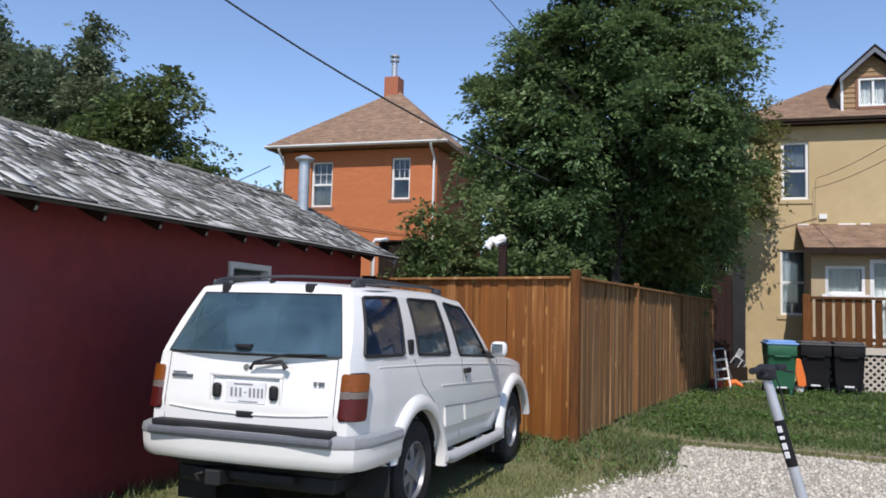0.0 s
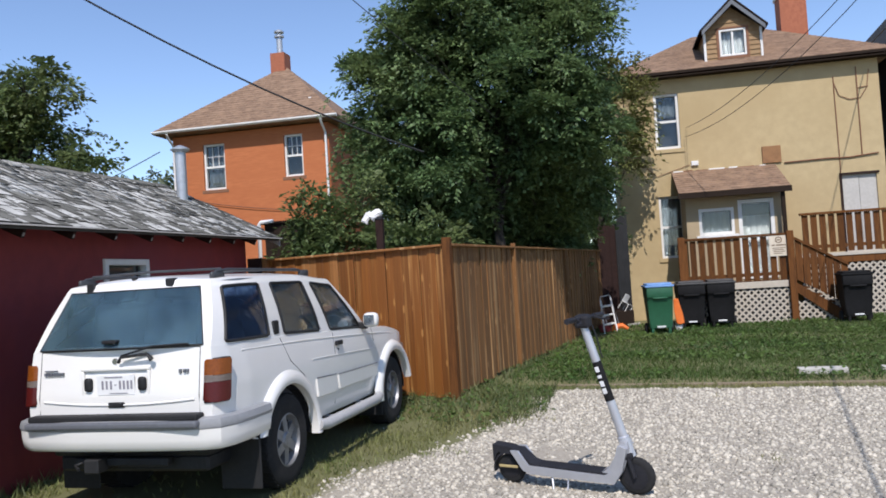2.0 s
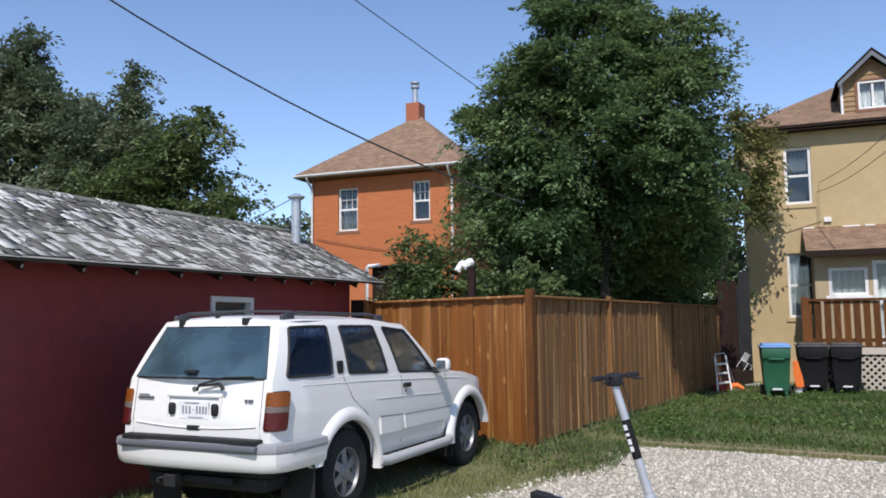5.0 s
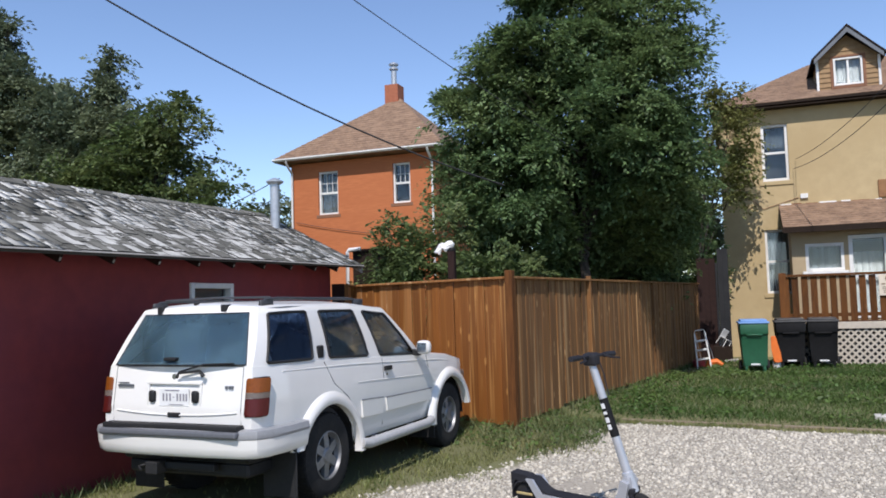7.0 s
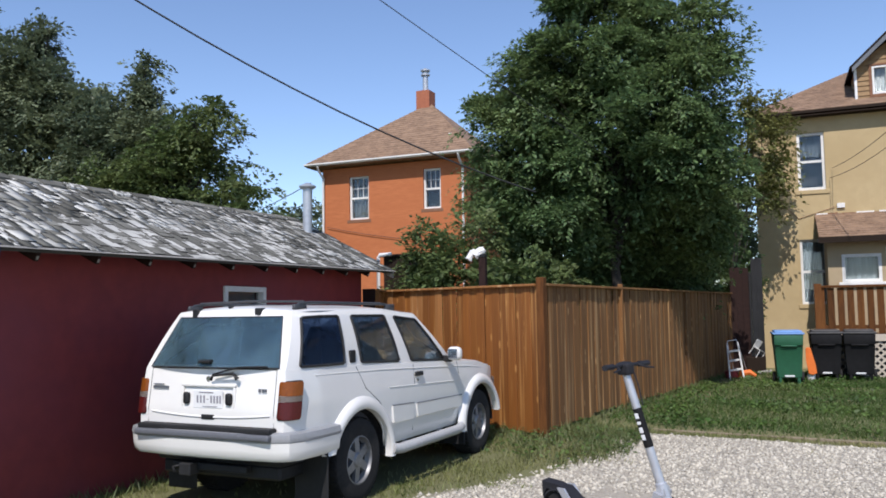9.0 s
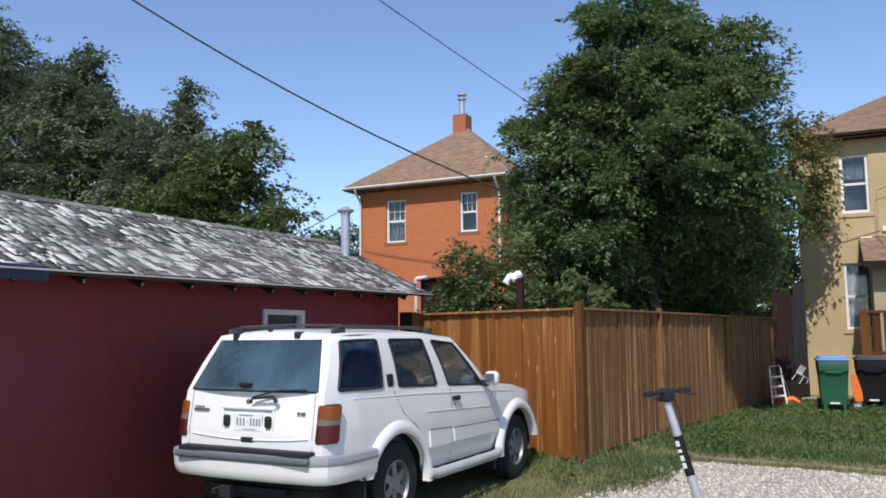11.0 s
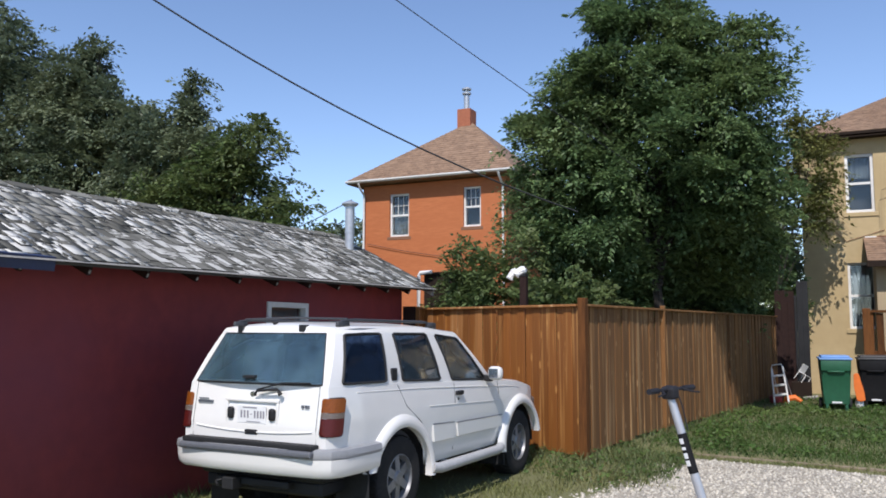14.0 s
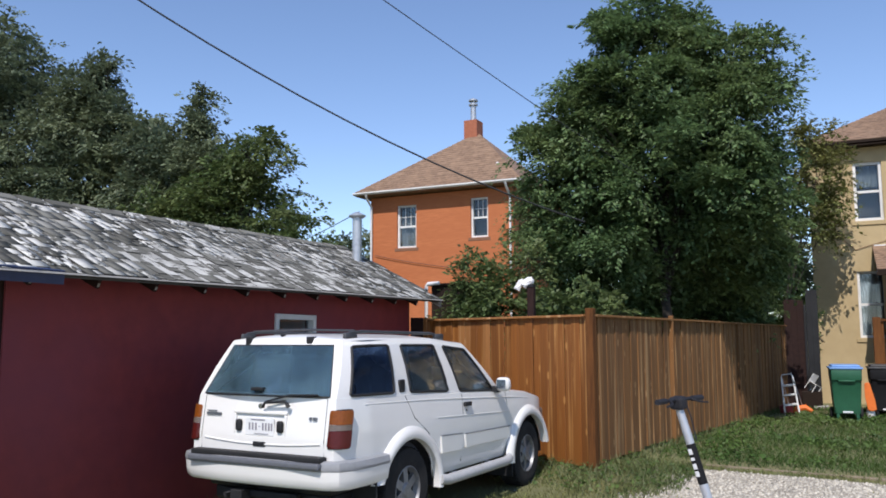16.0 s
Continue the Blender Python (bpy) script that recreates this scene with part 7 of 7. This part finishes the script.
tree("maple_tree", "large dense green tree standing behind the board fence", "tree", (0.35, 14.8, 0.1), [
    (0.05, 14.6, 4.8, 2.35, 2.1, 2.2), (0.15, 14.5, 6.9, 1.4, 1.4, 1.5), (-1.35, 14.2, 5.0, 1.15, 1.3, 1.05), (-1.55, 14.5, 3.6, 0.95, 1.3, 1.2),
    (1.6, 14.4, 5.75, 1.15, 1.4, 1.1), (1.75, 14.4, 4.2, 0.85, 1.2, 1.2), (0.2, 15.2, 3.2, 1.9, 1.0, 1.2), (-0.95, 14.4, 6.3, 0.85, 1.0, 0.7),
    (1.75, 14.5, 6.35, 0.8, 0.9, 0.6), (1.72, 14.5, 7.0, 0.62, 0.7, 0.55), (1.0, 15.1, 2.9, 1.3, 0.9, 0.9), (-0.8, 15.1, 2.7, 1.4, 0.9, 0.9), (0.1, 14.5, 8.0, 0.8, 0.8, 0.7), (0.75, 14.4, 7.5, 0.5, 0.6, 0.5),
    (-0.6, 14.3, 7.6, 0.4, 0.5, 0.4), (1.3, 15.9, 3.0, 1.2, 1.4, 1.5), (-0.6, 15.6, 2.2, 1.6, 1.2, 1.3), (-1.9, 14.3, 5.75, 0.45, 0.6, 0.3), (-1.45, 14.3, 6.65, 0.4, 0.5, 0.25),
    (1.6, 16.8, 4.6, 0.8, 1.2, 1.1), (0.05, 14.9, 4.9, 1.3, 0.9, 1.6)],
    3300, 34, 0.145, 0.090, M_LEAF, 11, 0.12, inner=0.25, gap=-0.02, freq=1.1, keep=overhang, boughs=300)
tree("ash_sapling", "slender young tree with yellowish leaves beside the tan house", "tree", (1.75, 20.75, 0.1), [
    (3.2, 20.3, 6.2, 0.45, 0.4, 0.75), (3.3, 20.4, 5.1, 0.45, 0.4, 0.75), (3.05, 20.4, 4.3, 0.38, 0.35, 0.55), (2.7, 20.3, 6.7, 0.45, 0.4, 0.45), (2.5, 20.4, 5.4, 0.5, 0.4, 0.7)],
    290, 24, 0.16, 0.10, M_LEAF_YELLOW, 14, 0.045, inner=0.2, gap=0.02, freq=1.6)
tree("shrub", "dense dark shrub in the shade behind the fence end", "shrub", (0.9, 18.6, 0.1), [
    (0.2, 17.4, 1.8, 1.0, 1.2, 1.8), (0.8, 19.0, 2.4, 0.8, 1.2, 2.2), (1.5, 21.3, 2.6, 0.9, 0.9, 2.6), (0.0, 21.0, 3.0, 1.4, 1.2, 2.6), (1.9, 20.9, 2.2, 0.6, 0.7, 2.0)], 2100, 36, 0.18, 0.13, M_LEAF, 33, 0.05, group="shrubs behind the fence")
tree("distant_tree", "dark leafy tree filling the gap between the houses", "tree", (0.2, 31.0, 0), [
    (0.3, 31.0, 3.4, 2.4, 1.8, 3.4), (-3.2, 31.6, 3.6, 2.6, 1.8, 3.6), (1.6, 31.2, 5.2, 1.2, 1.2, 1.5)], 900, 26, 0.3, 0.22, M_LEAF_DARK, 26, 0.15)
tree("elm_tree", "tall dark green tree behind the garage", "tree", (-27.5, 20.5, 0), [
    (-27.5, 20.5, 10, 3.6, 3.4, 4.2), (-26.3, 20.3, 12.2, 2.2, 2.2, 2.0), (-28.6, 20.4, 14.2, 2.2, 2.2, 2.2), (-25.2, 20.0, 8.2, 2.2, 2.2, 2.6), (-30.5, 20.5, 9, 3, 3, 4)],
    1500, 44, 0.32, 0.175, M_LEAF_DARK, 21, 0.3, inner=0.35, gap=-0.05, freq=0.6, group="trees behind the garage")
tree("elm_tree", "dark green tree with open uneven top behind the garage", "tree", (-22.2, 20.8, 0), [
    (-22.2, 20.8, 8.0, 2.9, 2.8, 3.0), (-22.3, 20.6, 11.3, 1.3, 1.3, 1.3), (-20.6, 20.6, 9.4, 1.6, 1.6, 1.5), (-23.7, 20.6, 10.3, 1.4, 1.4, 1.2), (-21.6, 20.6, 12.3, 0.6, 0.6, 0.7)],
    1050, 44, 0.32, 0.175, M_LEAF_DARK, 22, 0.25, inner=0.3, gap=0.06, freq=0.55, group="trees behind the garage")
tree("elm_tree", "dark green tree with a bare spike behind the garage", "tree", (-17.4, 20.4, 0), [
    (-17.8, 20.4, 6.6, 2.4, 2.4, 2.7), (-16.5, 20.3, 9.2, 0.75, 0.7, 0.9), (-16.45, 20.3, 10.4, 0.28, 0.28, 0.55), (-15.2, 20.2, 7.4, 1.6, 1.6, 1.4), (-18.7, 20.4, 8.6, 1.2, 1.2, 1.1)],
    1000, 44, 0.29, 0.165, M_LEAF_DARK, 23, 0.22, inner=0.3, gap=0.0, freq=0.6, group="trees behind the garage")
tree("elm_tree", "bright green leafy tree beside the brick house", "tree", (-13.9, 19.6, 0), [
    (-14.3, 19.6, 5.3, 2.2, 2.0, 2.4), (-13.2, 19.4, 7.4, 1.15, 1.1, 1.0), (-12.0, 19.4, 4.5, 1.3, 1.3, 1.4), (-16.3, 19.5, 5.0, 1.8, 1.8, 1.9)],
    950, 42, 0.27, 0.155, M_LEAF_BUSH, 24, 0.2, gap=-0.05, group="trees behind the garage")
tree("distant_tree", "small distant tree between the houses", "tree", (-21.0, 39.0, 0), [
    (-21.0, 39.0, 6.0, 2.6, 2.4, 2.4), (-19.6, 39.0, 6.8, 1.6, 1.6, 1.2), (-23.0, 39, 5.5, 2.0, 2.0, 2.0)], 300, 20, 0.4, 0.3, M_LEAF_DARK, 25, 0.2)
tree("shrub", "leafy green shrub behind the fence", "shrub", (-0.55, 11.3, 0.05), [
    (-0.55, 11.2, 1.65, 0.95, 0.7, 0.85), (-1.5, 11.3, 1.6, 0.8, 0.7, 0.8), (0.0, 11.4, 1.75, 0.6, 0.6, 0.65)],
    420, 30, 0.12, 0.10, M_LEAF_BUSH, 31, 0.05, group="shrubs behind the fence", keep=inside_fence)
tree("shrub", "loose twiggy shrub with small leaves behind the fence", "shrub", (-1.98, 11.2, 0.05), [
    (-1.95, 11.1, 1.9, 0.68, 0.5, 0.9), (-2.15, 11.1, 2.65, 0.3, 0.3, 0.6), (-1.75, 11.2, 2.5, 0.35, 0.35, 0.5), (-1.35, 11.5, 2.9, 0.3, 0.35, 0.5)],
    300, 24, 0.12, 0.085, M_LEAF_BUSH, 32, 0.04, gap=-0.02, group="shrubs behind the fence")


# ---- grass, weeds and gravel ----
def blades(pts, height, width, lean, rng):
    n = len(pts)
    a = rng.uniform(0, 2 * math.pi, n)
    h = height * rng.uniform(0.45, 1.3, n)
    w = width * rng.uniform(0.7, 1.4, n)
    side = np.stack([np.cos(a), np.sin(a), np.zeros(n)], axis=1)
    b = rng.uniform(0, 2 * math.pi, n)
    tip = pts + np.stack([np.cos(b) * h * lean, np.sin(b) * h * lean, h], axis=1)
    v = np.stack([pts - side * w[:, None], pts + side * w[:, None], tip], axis=1).reshape(-1, 3)
    return v, np.arange(n * 3).reshape(n, 3)


def scatter(n, x0, x1, y0, y1, keep, rng):
    out = []
    xs, ys, k = rng.uniform(x0, x1, n), rng.uniform(y0, y1, n), rng.random(n)
    for x, y, q in zip(xs, ys, k):
        if keep(x, y) > q:
            out.append((x, y, ground_z(x, y) + 0.02 * noise.noise((x * 0.9, y * 0.9, 0)) - 0.004))
    return np.array(out)


def build_grass():
    rng = np.random.default_rng(5)

    def lawn(x, y):
        if y < edging_y(x) + 0.06 - 0.2 * max(0, noise.noise((x * 1.7, 0, 4)) - 0.05) or (x < fence_x(y) + 0.10):
            return 0
        bare = smoothstep(1.3, 0.5, math.hypot((x - fence_x(y) - 0.4) / 0.9, (y - 18.0) / 1.9))
        return (0.72 + 0.5 * noise.noise((x * 0.8, y * 0.8, 3))) * (1 - 0.85 * bare)

    def verge(x, y):
        if y > edging_y(x) + 0.02 and x > fence_x(y) + 0.1:
            return 0
        if -2.3 < x < -0.35 and 4.4 < y < 8.9:
            return 0.03
        if x < -1.2 and y < 5.2:
            return 0.22
        patch = soil_at(x, y) + 0.9 * noise.noise((x * 1.3, y * 1.3, 8))
        return max(0, patch - 0.42) * (0.85 if x < 0.0 or y > 8 else 0.6)
    p = scatter(210000, 0.4, 12.5, 9.7, 19.6, lawn, rng)
    v, f = blades(p, 0.060, 0.0055, 0.55, rng)
    tagged(new("lawn_grass", cloud("lawn_grass", v, f, M_GRASS)), "thick green lawn grass", "grass", kind="stuff")
    p = scatter(210000, -2.75, 7.0, 2.6, 10.6, verge, rng)
    v, f = blades(p, 0.055, 0.005, 0.6, rng)
    tagged(new("verge_grass", cloud("verge_grass", v, f, M_WEED)), "patchy dry verge grass", "grass", kind="stuff")

    def weeds(x, y):
        along = 1 if (8.1 < y < 10.3 and fence_x(9.2) - 3 < x < 1.5 and y < 10.42 - (x + 2.76) * 0.395 + (0.05 if x < 0.3 else 9)) else 0
        edge = 1 if x > fence_x(y) - 0.02 and x < fence_x(y) + 0.14 and y > 9.2 else 0
        side = 1 if x < -2.55 and y > 3 else 0
        clump = smoothstep(1.0, 0.45, math.hypot((x - 0.85) / 0.75, (y - 8.75) / 1.35))
        return max(along * (0.55 + 0.9 * noise.noise((x * 1.8, y * 1.8, 1))) * smoothstep(8.0, 9.0, y), edge * 0.5, side * 0.35,
                   clump * (0.75 + 0.9 * noise.noise((x * 2.2, y * 2.2, 6))))
    p = scatter(95000, -2.8, 2.4, 3.0, 19.6, weeds, rng)
    v, f = blades(p, 0.13, 0.007, 0.6, rng)
    tagged(new("tall_weeds", cloud("tall_weeds", v, f, M_TALL_WEED)), "tall weeds along the fence foot", "weeds", kind="stuff")
    # broad leaves: clover and dandelion in the lawn and verge
    def clover(x, y):
        if y > edging_y(x) + 0.1 and x > fence_x(y) + 0.15:
            return max(0, 0.25 + 1.2 * noise.noise((x * 0.9, y * 0.9, 5)))
        return max(0, weeds(x, y) * 0.8)
    p = scatter(75000, -1.5, 12, 7.3, 19.5, clover, rng)
    p[:, 2] += rng.uniform(0.03, 0.09, len(p))
    v, f = leaf_quads(p, 1, 0.0, 0.06, rng, 0.0)
    tagged(new("clover_leaves", cloud("clover_leaves", v, f, M_CLOVER)), "broad clover leaves in the lawn", "clover", kind="stuff")


build_grass()


def build_gravel():
    rng = np.random.default_rng(9)

    def lot(x, y):
        if y > edging_y(x) - 0.05:
            return 0
        bare = 0.85 * smoothstep(1.0, 0.5, math.hypot((x - 1.75) / 0.42, (y - 6.45) / 0.5))
        return max(0.0, 1.0 - bare - soil_at(x, y) * 1.1 + 0.25 * noise.noise((x * 2, y * 2, 2)))
    p = scatter(64000, -0.7, 7.2, 3.2, 10.8, lot, rng)
    n = len(p)
    s = np.minimum(0.0165 * rng.lognormal(0, 0.42, (n, 1)), 0.036)
    o = np.array([(1, 0, 0), (0, 1, 0), (-1, 0, 0), (0, -1, 0), (0, 0, 1), (0, 0, -1)], dtype=float)
    v = o[None] * (s[:, None] * rng.uniform(0.6, 1.4, (n, 6, 1)))
    a = rng.uniform(0, 2 * math.pi, n)
    c, q = np.cos(a), np.sin(a)
    v = np.stack([v[:, :, 0] * c[:, None] - v[:, :, 1] * q[:, None], v[:, :, 0] * q[:, None] + v[:, :, 1] * c[:, None], v[:, :, 2] * 0.65], axis=2)
    v += p[:, None, :] + np.array([0, 0, 0.004])
    t = np.array([(0, 1, 4), (1, 2, 4), (2, 3, 4), (3, 0, 4), (1, 0, 5), (2, 1, 5), (3, 2, 5), (0, 3, 5)])
    f = (np.arange(n)[:, None, None] * 6 + t[None]).reshape(-1, 3)
    tagged(new("gravel_stones", cloud("gravel_stones", v.reshape(-1, 3), f, M_STONE)), "pale crushed gravel stones", "gravel", kind="stuff")


build_gravel()
